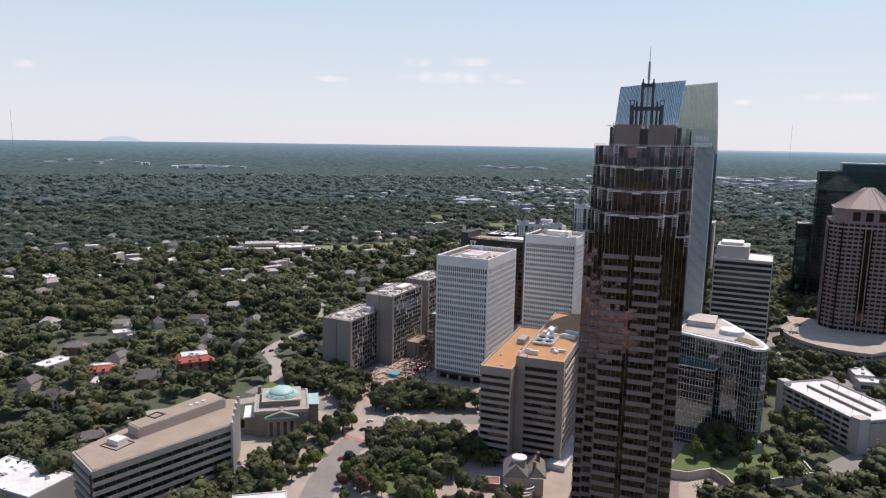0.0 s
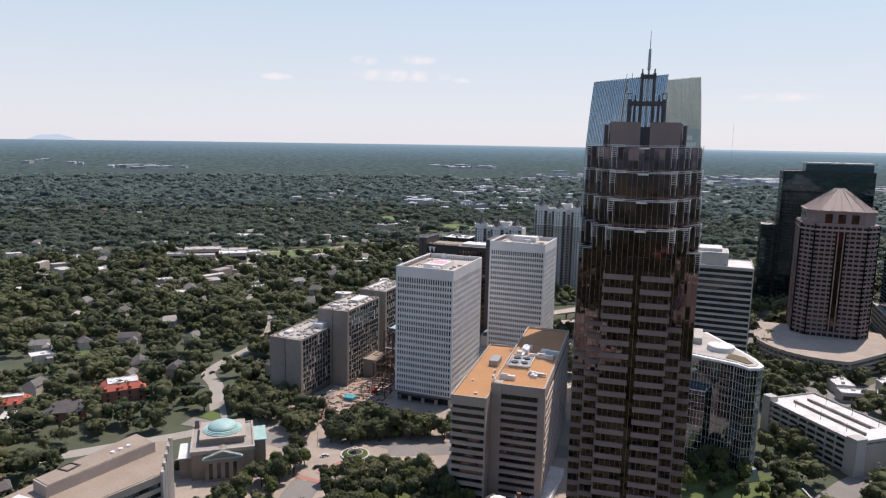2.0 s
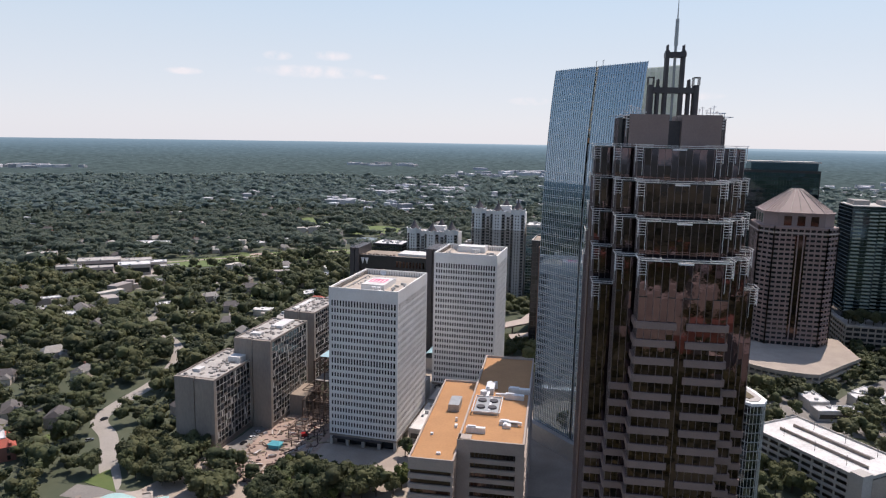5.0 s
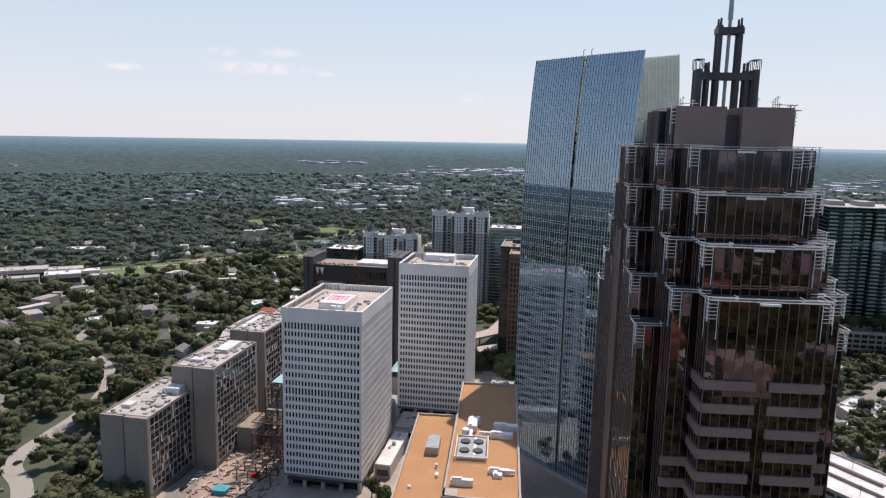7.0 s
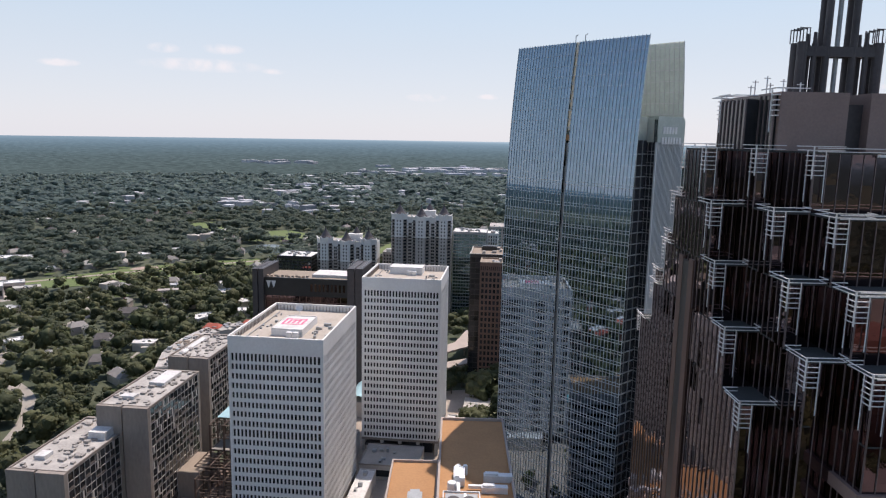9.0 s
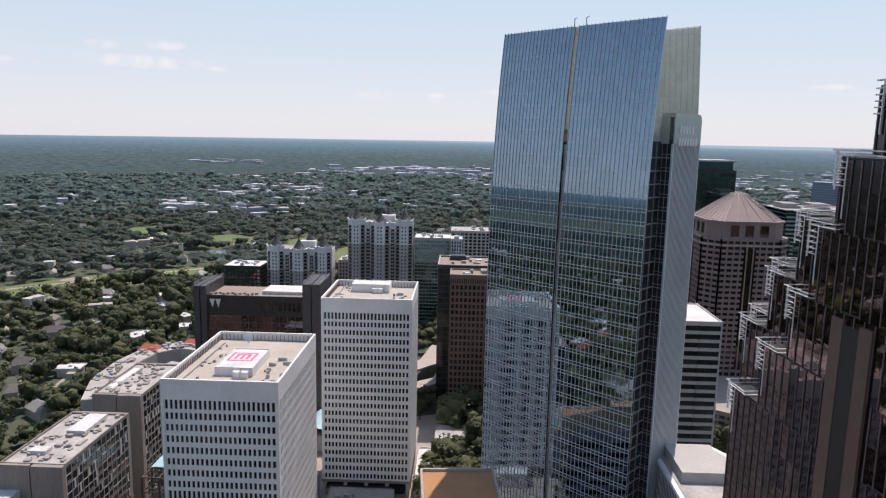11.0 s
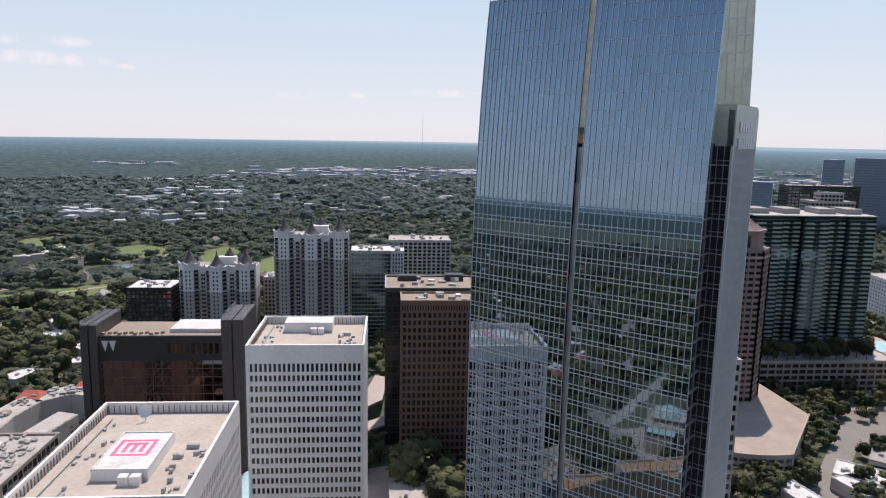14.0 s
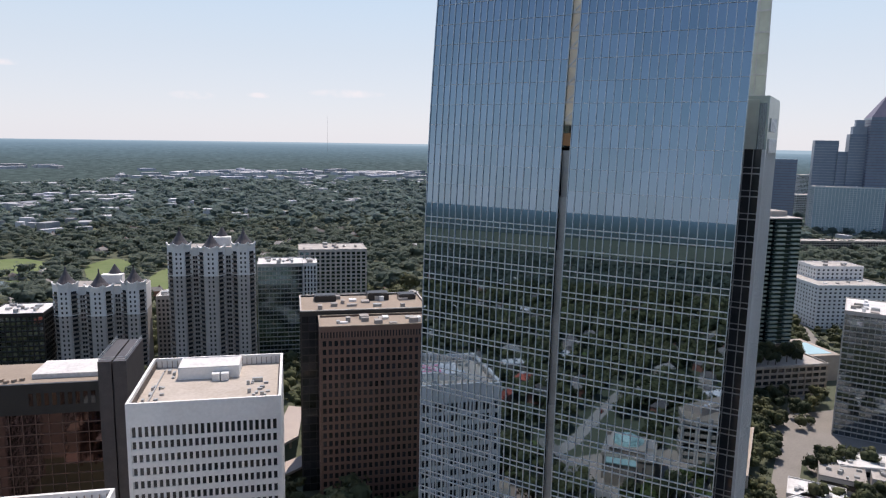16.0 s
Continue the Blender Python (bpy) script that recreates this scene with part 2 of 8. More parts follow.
def foliage(name, dark, light, cell, bump=0.6, through_=0.28):
    """Leaf colour that changes from crown to crown and from spray to spray."""
    m = bpy.data.materials.new(name)
    m.use_nodes = True
    nt = m.node_tree
    p = nt.nodes["Principled BSDF"]
    p.inputs["Roughness"].default_value, p.inputs["Specular IOR Level"].default_value = 0.7, 0.22
    geo = nt.nodes.new("ShaderNodeNewGeometry")
    vo = nt.nodes.new("ShaderNodeTexVoronoi")
    vo.inputs["Scale"].default_value = 1 / cell
    nt.links.new(geo.outputs["Position"], vo.inputs["Vector"])
    bw = nt.nodes.new("ShaderNodeSeparateColor")
    nt.links.new(vo.outputs["Color"], bw.inputs[0])
    big = nt.nodes.new("ShaderNodeTexNoise")
    big.inputs["Scale"].default_value, big.inputs["Detail"].default_value = 0.011, 5
    fine = nt.nodes.new("ShaderNodeTexNoise")
    fine.inputs["Scale"].default_value, fine.inputs["Detail"].default_value = 6.0 / cell, 3
    for n in (big, fine):
        nt.links.new(geo.outputs["Position"], n.inputs["Vector"])

    def add(x, y, k):
        n = nt.nodes.new("ShaderNodeMath")
        n.operation = "MULTIPLY_ADD"
        n.inputs[1].default_value = k
        nt.links.new(x, n.inputs[0])
        if y is None:
            n.inputs[2].default_value = 0.0
        else:
            nt.links.new(y, n.inputs[2])
        return n.outputs[0]

    f = add(bw.outputs[0], add(fine.outputs["Fac"], add(big.outputs["Fac"], add(geo.outputs["Random Per Island"], None, 0.08), 0.85), 0.28), 0.50)
    ramp = nt.nodes.new("ShaderNodeValToRGB")
    ramp.color_ramp.elements[0].position, ramp.color_ramp.elements[0].color = 0.55, (*dark, 1)
    ramp.color_ramp.elements[1].position, ramp.color_ramp.elements[1].color = 1.20, (*light, 1)
    nt.links.new(f, ramp.inputs[0])
    hs = nt.nodes.new("ShaderNodeHueSaturation")
    hr = nt.nodes.new("ShaderNodeMapRange")
    hr.inputs[3].default_value, hr.inputs[4].default_value = 0.475, 0.515
    nt.links.new(bw.outputs[1], hr.inputs[0])
    nt.links.new(hr.outputs[0], hs.inputs["Hue"])
    nt.links.new(ramp.outputs[0], hs.inputs["Color"])
    nt.links.new(hs.outputs[0], p.inputs["Base Color"])
    bp = nt.nodes.new("ShaderNodeBump")
    bp.inputs["Strength"].default_value, bp.inputs["Distance"].default_value = bump, cell * 0.12
    nt.links.new(fine.outputs["Fac"], bp.inputs["Height"])
    nt.links.new(bp.outputs[0], p.inputs["Normal"])
    tl = nt.nodes.new("ShaderNodeBsdfTranslucent")
    nt.links.new(hs.outputs[0], tl.inputs["Color"])
    ms = nt.nodes.new("ShaderNodeMixShader")
    ms.inputs[0].default_value = through_
    nt.links.new(p.outputs[0], ms.inputs[1])
    nt.links.new(tl.outputs[0], ms.inputs[2])
    nt.links.new(ms.outputs[0], nt.nodes["Material Output"].inputs[0])
    return m


M["leaf"] = foliage("leaf", (0.034, 0.047, 0.025), (0.118, 0.128, 0.060), 11.0)
M["leaf_light"] = foliage("leaf_light", (0.050, 0.075, 0.024), (0.115, 0.145, 0.045), 7.0)
M["leaf_red"] = mat("leaf_red", (0.10, 0.045, 0.035), (0.075, 0.05, 0.03), 0.1, 0.75, fine=0.6, spread=0.3, spec=0.25)
# haze put into the colour: paler, bluer leaves, translucent enough to lift shadows
M["leaf_mid_haze"] = foliage("leaf_mid_haze", (0.108, 0.144, 0.122), (0.180, 0.216, 0.166), 16.0, 0.9, 0.6)
M["leaf_far_haze"] = foliage("leaf_far_haze", (0.122, 0.172, 0.168), (0.192, 0.250, 0.232), 24.0, 0.9, 0.6)
M["ground_woods"] = mat("ground_woods", (0.056, 0.070, 0.040), (0.090, 0.098, 0.060), 0.01, 0.95, fine=0.08)


def frosted(name, colour, through_):
    """Fritted glass that lets the sun behind it glow through."""
    m = mat(name, colour, tuple(c * 0.82 for c in colour), 0.25, 0.3, 0.0, fine=0.9)
    nt = m.node_tree
    p = nt.nodes["Principled BSDF"]
    tl = nt.nodes.new("ShaderNodeBsdfTranslucent")
    nt.links.new(p.inputs["Base Color"].links[0].from_socket, tl.inputs["Color"])
    ms = nt.nodes.new("ShaderNodeMixShader")
    ms.inputs[0].default_value = through_
    nt.links.new(p.outputs[0], ms.inputs[1])
    nt.links.new(tl.outputs[0], ms.inputs[2])
    nt.links.new(ms.outputs[0], nt.nodes["Material Output"].inputs[0])
    return m


M["frost_green"] = frosted("frost_green", (0.70, 0.745, 0.70), 0.45)
M["frost_cream"] = frosted("frost_cream", (0.80, 0.77, 0.68), 0.5)
# coated glass: a mirror that takes a tint
M["glass_blue"] = mat("glass_blue", (0.255, 0.335, 0.41), (0.232, 0.312, 0.386), 0.05, 0.015, 1.0, fine=0.2, spread=0.06)
M["glass_pale"] = mat("glass_pale", (0.42, 0.46, 0.40), (0.30, 0.36, 0.31), 0.35, 0.25, 0.2, fine=1.0)
M["glass_bronze"] = mat("glass_bronze", (0.148, 0.108, 0.114), (0.112, 0.085, 0.091), 0.15, 0.03, 1.0, fine=0.8, spread=0.10, bump=0.09, bump_scale=0.5)
M["glass_dark"] = mat("glass_dark", (0.018, 0.02, 0.023), (0.035, 0.037, 0.04), 0.3, 0.08, 0.0, fine=1.0, spread=0.5, spec=0.45)
M["glass_prow"] = mat("glass_prow", (0.17, 0.19, 0.21), (0.12, 0.14, 0.155), 0.1, 0.03, 0.95, fine=0.5, spread=0.1, bump=0.05, bump_scale=0.35)
M["garden_brown"] = mat("garden_brown", (0.10, 0.10, 0.045), (0.16, 0.11, 0.07), 0.35, 0.95, fine=1.4, bump=0.3)
M["panel_pale"] = mat("panel_pale", (0.66, 0.68, 0.68), (0.56, 0.58, 0.58), 0.1, 0.5, 0.2, fine=1.0)
M["glass_teal"] = mat("glass_teal", (0.070, 0.118, 0.135), (0.048, 0.086, 0.10), 0.05, 0.06, 0.9, fine=0.3, spread=0.35)
M["glass_grey"] = mat("glass_grey", (0.20, 0.24, 0.27), (0.15, 0.18, 0.20), 0.1, 0.05, 0.9, fine=0.5, spread=0.3)
M["glass_brown"] = mat("glass_brown", (0.09, 0.065, 0.058), (0.065, 0.048, 0.044), 0.1, 0.05, 0.9, fine=0.5, spread=0.3)
M["car_white"] = mat("car_white", (0.75, 0.75, 0.75), (0.7, 0.7, 0.7), 1, 0.25, 0.1)
M["car_dark"] = mat("car_dark", (0.03, 0.03, 0.035), (0.05, 0.05, 0.055), 1, 0.25, 0.3)
M["car_red"] = mat("car_red", (0.40, 0.03, 0.03), (0.35, 0.03, 0.03), 1, 0.25, 0.2)
M["car_silver"] = mat("car_silver", (0.42, 0.43, 0.45), (0.38, 0.39, 0.4), 1, 0.25, 0.6)
M["rubber"] = mat("rubber", (0.02, 0.02, 0.02), (0.03, 0.03, 0.03), 2, 0.9)
M["logo_pink"] = mat("logo_pink", (0.72, 0.13, 0.26), (0.66, 0.16, 0.26), 0.5, 0.7, fine=2.0)
M["tarp_blue"] = mat("tarp_blue", (0.10, 0.45, 0.52), (0.08, 0.36, 0.42), 0.5, 0.7)
M["canopy_teal"] = mat("canopy_teal", (0.42, 0.62, 0.66), (0.34, 0.52, 0.56), 0.3, 0.3, fine=1.0)
M["road_pale"] = mat("road_pale", (0.36, 0.33, 0.29), (0.28, 0.255, 0.225), 0.06, 0.92, fine=1.0)
M["lawn_field"] = mat("lawn_field", (0.105, 0.150, 0.045), (0.145, 0.175, 0.068), 0.01, 0.95, fine=0.1)


# ---- building blocks ----
class Build:
    """Gathers boxes and prisms into one mesh."""

    def __init__(self):
        self.v, self.f = [], []

    def box(self, x0, y0, z0, x1, y1, z1):
        n = len(self.v)
        self.v += [(x0, y0, z0), (x1, y0, z0), (x1, y1, z0), (x0, y1, z0), (x0, y0, z1), (x1, y0, z1), (x1, y1, z1), (x0, y1, z1)]
        self.f += [tuple(n + i for i in q) for q in ((0, 3, 2, 1), (4, 5, 6, 7), (0, 1, 5, 4), (1, 2, 6, 5), (2, 3, 7, 6), (3, 0, 4, 7))]
        return self

    def prism(self, ring, z0, z1, ring_top=None):
        n, k = len(self.v), len(ring)
        top = ring_top or ring
        self.v += [(x, y, z0) for x, y in ring] + [(x, y, z1) for x, y in top]
        self.f += [tuple(n + i for i in reversed(range(k))), tuple(n + k + i for i in range(k))]
        self.f += [(n + i, n + (i + 1) % k, n + k + (i + 1) % k, n + k + i) for i in range(k)]
        return self

    def beam(self, p, q, w):
        p, q = Vector(p), Vector(q)
        d = (q - p).normalized()
        a = d.cross(Vector((0, 0, 1)))
        a = a.normalized() if a.length > 0.01 else Vector((1, 0, 0))
        b = d.cross(a).normalized()
        n, h = len(self.v), w / 2
        for o in (p, q):
            self.v += [tuple(o + a * i * h + b * j * h) for i, j in ((-1, -1), (1, -1), (1, 1), (-1, 1))]
        self.f += [tuple(n + i for i in f) for f in ((3, 2, 1, 0), (4, 5, 6, 7), (0, 1, 5, 4), (1, 2, 6, 5), (2, 3, 7, 6), (3, 0, 4, 7))]
        return self

    def cone(self, x, y, z0, r0, z1, r1, k=12):
        a = [2 * math.pi * i / k for i in range(k)]
        return self.prism([(x + r0 * math.cos(i), y + r0 * math.sin(i)) for i in a], z0, z1, [(x + r1 * math.cos(i), y + r1 * math.sin(i)) for i in a])

    def gable(self, x0, y0, x1, y1, z0, z1, over=0.4):
        """A ridged roof along the longer side, hipped a little at both ends."""
        x0, y0, x1, y1 = x0 - over, y0 - over, x1 + over, y1 + over
        n = len(self.v)
        self.v += [(x0, y0, z0), (x1, y0, z0), (x1, y1, z0), (x0, y1, z0)]
        if x1 - x0 >= y1 - y0:
            h, m = (y1 - y0) * 0.25, (y0 + y1) / 2
            self.v += [(x0 + h, m, z1), (x1 - h, m, z1)]
            q = ((0, 1, 5, 4), (2, 3, 4, 5), (1, 2, 5), (3, 0, 4), (0, 3, 2, 1))
        else:
            h, m = (x1 - x0) * 0.25, (x0 + x1) / 2
            self.v += [(m, y0 + h, z1), (m, y1 - h, z1)]
            q = ((1, 2, 5, 4), (3, 0, 4, 5), (0, 1, 4), (2, 3, 5), (0, 3, 2, 1))
        self.f += [tuple(n + i for i in f) for f in q]
        return self

    def mesh(self, name):
        me = bpy.data.meshes.new(name)
        me.from_pydata(self.v, [], self.f)
        me.update()
        return me

    def at(self, m, first=0):
        self.v[first:] = [tuple(m @ Vector(p)) for p in self.v[first:]]
        return self


def thing(name, label, category, x=0.0, y=0.0, z=0.0, rz=0.0, group="", kind=""):
    ob = new(name)
    ob.empty_display_size = 1.0
    ob.matrix_world = pose(x, y, z, 0, 0, rz)
    return tagged(ob, label, category, group, kind)


def part(name, b, material, parent, label="", kind=""):
    me = b if isinstance(b, bpy.types.Mesh) else b.mesh(name)
    if not me.materials:
        me.materials.append(M[material])
    ob = new(name, me)
    ob.parent = parent
    if label or kind:
        tagged(ob, label, kind=kind)
    return ob


def solo(name, b, material, label, category, kind="", group=""):
    me = b.mesh(name)
    me.materials.append(M[material])
    return tagged(new(name, me), label, category, group, kind)


BOX_MESH = {}


def pieces(name, parent, places, size, material, limit=300):
    """Alike boxes at places (matrices in the parent's space): the first ones objects of their own on one mesh, the rest joined."""
    key = (name, tuple(round(s, 3) for s in size), material)
    w, d, h = size
    if key not in BOX_MESH:
        BOX_MESH[key] = Build().box(-w / 2, -d / 2, -h / 2, w / 2, d / 2, h / 2).mesh(name)
        BOX_MESH[key].materials.append(M[material])
    for m in places[:limit]:
        ob = new(name, BOX_MESH[key])
        ob.parent = parent
        ob.matrix_local = m
    if len(places) > limit:
        b = Build()
        for m in places[limit:]:
            n = len(b.v)
            b.box(-w / 2, -d / 2, -h / 2, w / 2, d / 2, h / 2).at(m, n)
        part("glazing" if "window" in name else name + "_run", b, material, parent, kind="stuff")


def far_gear(rn):
    return rn.choice(("grey_metal", "roof_gravel", "roof_gravel", "white_metal"))


def face(side, x0, y0, x1, y1):
    """The frame of one side of a box: x runs along the wall, -y points out of it."""
    cx, cy = (x0 + x1) / 2, (y0 + y1) / 2
    if side == "front":
        return pose(cx, y0, 0), x1 - x0
    if side == "back":
        return pose(cx, y1, 0, 0, 0, 180), x1 - x0
    if side == "right":
        return pose(x1, cy, 0, 0, 0, 90), y1 - y0
    return pose(x0, cy, 0, 0, 0, -90), y1 - y0


def grid_wall(th, m, width, z0, z1, cols, rows, pier, band, material, glass, depth=0.5, limit=300, name="facade", band_in=0.06, win="window", ends=0.6, tall=()):
    """A wall of piers and bands with a recessed pane in every cell."""
    b = Build()
    cw, rh = (width - 2 * ends) / cols, (z1 - z0) / rows
    n = 0
    b.box(-width / 2, -depth, z0, -width / 2 + ends, 0, z1).box(width / 2 - ends, -depth, z0, width / 2, 0, z1)
    for i in range(1, cols):
        x = -width / 2 + ends + i * cw
        b.box(x - pier / 2, -depth, z0, x + pier / 2, 0, z1)
    for j in range(rows + 1):
        z = z0 + j * rh
        lo, hi = max(z - band / 2 + (0.4 if j - 1 in tall else 0), z0), min(z + band / 2 - (0.4 if j in tall else 0), z1)
        b.box(-width / 2 + ends, -depth + band_in, lo, width / 2 - ends, 0, hi)
    b.at(m)
    part(name, b, material, th, kind="stuff")
    places = [m @ pose(-width / 2 + ends + (i + 0.5) * cw, -0.05, z0 + (j + 0.5) * rh) for j in reversed(range(rows)) if j not in tall for i in range(cols)]
    pieces(win, th, places, (cw - pier + 0.02, 0.1, rh - band + 0.02), glass, limit)
    high = [m @ pose(-width / 2 + ends + (i + 0.5) * cw, -0.05, z0 + (j + 0.5) * rh) for j in tall for i in range(cols)]
    pieces(win, th, high, (cw - pier + 0.02, 0.1, rh - band + 0.82), glass, limit)


def roof_edge(b, x0, y0, x1, y1, z, h, w=0.5):
    """One closed kerb round a rectangle."""
    n = len(b.v)
    outer, inner = [(x0, y0), (x1, y0), (x1, y1), (x0, y1)], [(x0 + w, y0 + w), (x1 - w, y0 + w), (x1 - w, y1 - w), (x0 + w, y1 - w)]
    b.v += [(x, y, zz) for zz in (z, z + h) for ring in (outer, inner) for x, y in ring]
    for i in range(4):
        j = (i + 1) % 4
        o0, o1, i0, i1 = n + i, n + j, n + 4 + i, n + 4 + j
        b.f += [(o0, o1, o1 + 8, o0 + 8), (i1, i0, i0 + 8, i1 + 8), (o0 + 8, o1 + 8, i1 + 8, i0 + 8), (o1, o0, i0, i1)]
    return b


# ---- land ----
b = Build()
rings = [0, 60, 150, 300, 600, 1200, 2400, 3600, 4750]
K = 72
b.v = [(0.0, 0.0, 0.0)]
for r in rings[1:]:
    b.v += [(r * math.cos(2 * math.pi * i / K) - 100, r * math.sin(2 * math.pi * i / K) + 250, 0.0) for i in range(K)]
b.v[0] = (-100.0, 250.0, 0.0)
b.f = [(0, 1 + i, 1 + (i + 1) % K) for i in range(K)]
for j in range(len(rings) - 2):
    o = 1 + j * K
    b.f += [(o + i, o + K + i, o + K + (i + 1) % K, o + (i + 1) % K) for i in range(K)]
solo("ground", b, "ground_woods", "wooded brown and green ground reaching the horizon", "ground", "structure")

# the far distance: wooded plain fading into blue, rising to the true horizon line
b = Build()
K, steps = 144, 40
for j in range(steps + 1):
    u = j / steps
    r = 2500 + 2150 * u
    far = 2500 / (1 - 0.94 * u)
    z = 1.5 + 156 * (1 - r / far) * u ** 0.25
    for i in range(K):
        a = 2 * math.pi * i / K
        wob = 1.0 + 0.004 * u * (math.sin(7 * a + 1.3) + 0.6 * math.sin(17 * a) + 0.4 * math.sin(41 * a + 0.7))
        wide = min(max(math.degrees(a) if a < 4.0 else 60.0, 62.0), 150.0)
        rim = 159.8 - 4700 * math.tan(radians(0.30 + 0.0042 * (wide - 85))) - 1.0
        b.v.append((-100 + r * math.cos(a), 250 + r * math.sin(a), (z + (rim - 140.0) * u * u) * wob))
for j in range(steps):
    b.f += [(j * K + i, j * K + (i + 1) % K, (j + 1) * K + (i + 1) % K, (j + 1) * K + i) for i in range(K)]
far_mat = bpy.data.materials.new("far_haze_glow")
far_mat.use_nodes = True
nt = far_mat.node_tree
for n in list(nt.nodes):
    nt.nodes.remove(n)
geo = nt.nodes.new("ShaderNodeNewGeometry")
sep = nt.nodes.new("ShaderNodeSeparateXYZ")
nt.links.new(geo.outputs["Position"], sep.inputs[0])
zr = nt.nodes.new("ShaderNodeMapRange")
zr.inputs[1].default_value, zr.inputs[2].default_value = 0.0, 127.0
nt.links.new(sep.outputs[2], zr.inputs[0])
# haze painted as colour: the sheet glows, bluer and paler with height
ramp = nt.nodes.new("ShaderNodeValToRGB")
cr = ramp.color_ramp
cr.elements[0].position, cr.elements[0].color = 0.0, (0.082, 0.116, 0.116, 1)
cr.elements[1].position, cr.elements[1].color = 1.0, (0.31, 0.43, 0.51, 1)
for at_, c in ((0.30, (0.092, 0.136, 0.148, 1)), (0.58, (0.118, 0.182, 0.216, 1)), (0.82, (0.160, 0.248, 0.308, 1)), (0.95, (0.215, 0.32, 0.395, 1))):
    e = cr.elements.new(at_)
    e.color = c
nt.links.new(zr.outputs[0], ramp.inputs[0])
mp = nt.nodes.new("ShaderNodeMapping")
mp.inputs["Scale"].default_value = (0.034, 0.034, 0.26)
nt.links.new(geo.outputs["Position"], mp.inputs[0])
no = nt.nodes.new("ShaderNodeTexNoise")
no.inputs["Scale"].default_value, no.inputs["Detail"].default_value = 1.0, 6
nt.links.new(mp.outputs[0], no.inputs["Vector"])
nr = nt.nodes.new("ShaderNodeMapRange")
nr.inputs[1].default_value, nr.inputs[2].default_value, nr.inputs[3].default_value, nr.inputs[4].default_value = 0.3, 0.7, 0.62, 1.32
nt.links.new(no.outputs["Fac"], nr.inputs[0])
mul = nt.nodes.new("ShaderNodeMix")
mul.data_type, mul.blend_type = "RGBA", "MULTIPLY"
mul.inputs[0].default_value = 1.0
nt.links.new(ramp.outputs[0], mul.inputs[6])
# haze painted in here too: the woods' texture loses contrast towards the horizon
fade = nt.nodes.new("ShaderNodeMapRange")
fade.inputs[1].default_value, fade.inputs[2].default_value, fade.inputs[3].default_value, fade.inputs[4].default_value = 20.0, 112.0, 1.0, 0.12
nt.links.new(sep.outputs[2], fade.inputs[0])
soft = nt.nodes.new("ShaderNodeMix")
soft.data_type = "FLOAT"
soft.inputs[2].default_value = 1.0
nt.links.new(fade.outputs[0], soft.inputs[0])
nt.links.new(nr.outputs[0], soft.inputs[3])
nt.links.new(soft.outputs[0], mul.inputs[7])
# pale roofs of far suburbs
vo = nt.nodes.new("ShaderNodeTexNoise")
vo.inputs["Scale"].default_value, vo.inputs["Detail"].default_value = 3.2, 5
nt.links.new(mp.outputs[0], vo.inputs["Vector"])
vr = nt.nodes.new("ShaderNodeMapRange")
vr.inputs[1].default_value, vr.inputs[2].default_value, vr.inputs[3].default_value, vr.inputs[4].default_value = 0.64, 0.72, 0.0, 0.45
nt.links.new(vo.outputs["Fac"], vr.inputs[0])
mx = nt.nodes.new("ShaderNodeMix")
mx.data_type = "RGBA"
mx.inputs[7].default_value = (0.42, 0.46, 0.50, 1)
nt.links.new(vr.outputs[0], mx.inputs[0])
nt.links.new(mul.outputs[2], mx.inputs[6])
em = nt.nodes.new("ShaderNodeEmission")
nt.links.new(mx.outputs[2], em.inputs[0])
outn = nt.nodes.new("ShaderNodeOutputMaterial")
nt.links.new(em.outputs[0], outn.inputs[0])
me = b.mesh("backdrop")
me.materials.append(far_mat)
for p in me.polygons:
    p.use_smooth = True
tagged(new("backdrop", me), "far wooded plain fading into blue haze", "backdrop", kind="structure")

# a low dome-shaped mountain far off
b = Build()
for i in range(25):
    u = i / 24 * 2 - 1
    h = max(0.0, 1 - abs(u) ** 2.6)
    a = radians(141.7 + 1.75 * -u)
    for z in (100, 113.0 + 33 * h ** 1.3 * (1 + 0.06 * math.sin(9 * u))):
        b.v.append((-100 + 4690 * math.cos(a), 250 + 4690 * math.sin(a), z))
b.f = [(2 * i, 2 * i + 2, 2 * i + 3, 2 * i + 1) for i in range(24)]
m = bpy.data.materials.new("mountain_haze")
m.use_nodes = True
nt = m.node_tree
for n in list(nt.nodes):
    nt.nodes.remove(n)
# haze painted as one flat glowing blue-grey
em = nt.nodes.new("ShaderNodeEmission")
em.inputs[0].default_value = (0.44, 0.55, 0.64, 1)
outn = nt.nodes.new("ShaderNodeOutputMaterial")
nt.links.new(em.outputs[0], outn.inputs[0])
me = b.mesh("mountain")
me.materials.append(m)
tagged(new("mountain", me), "far dome-shaped mountain blue with haze", "backdrop", kind="structure")


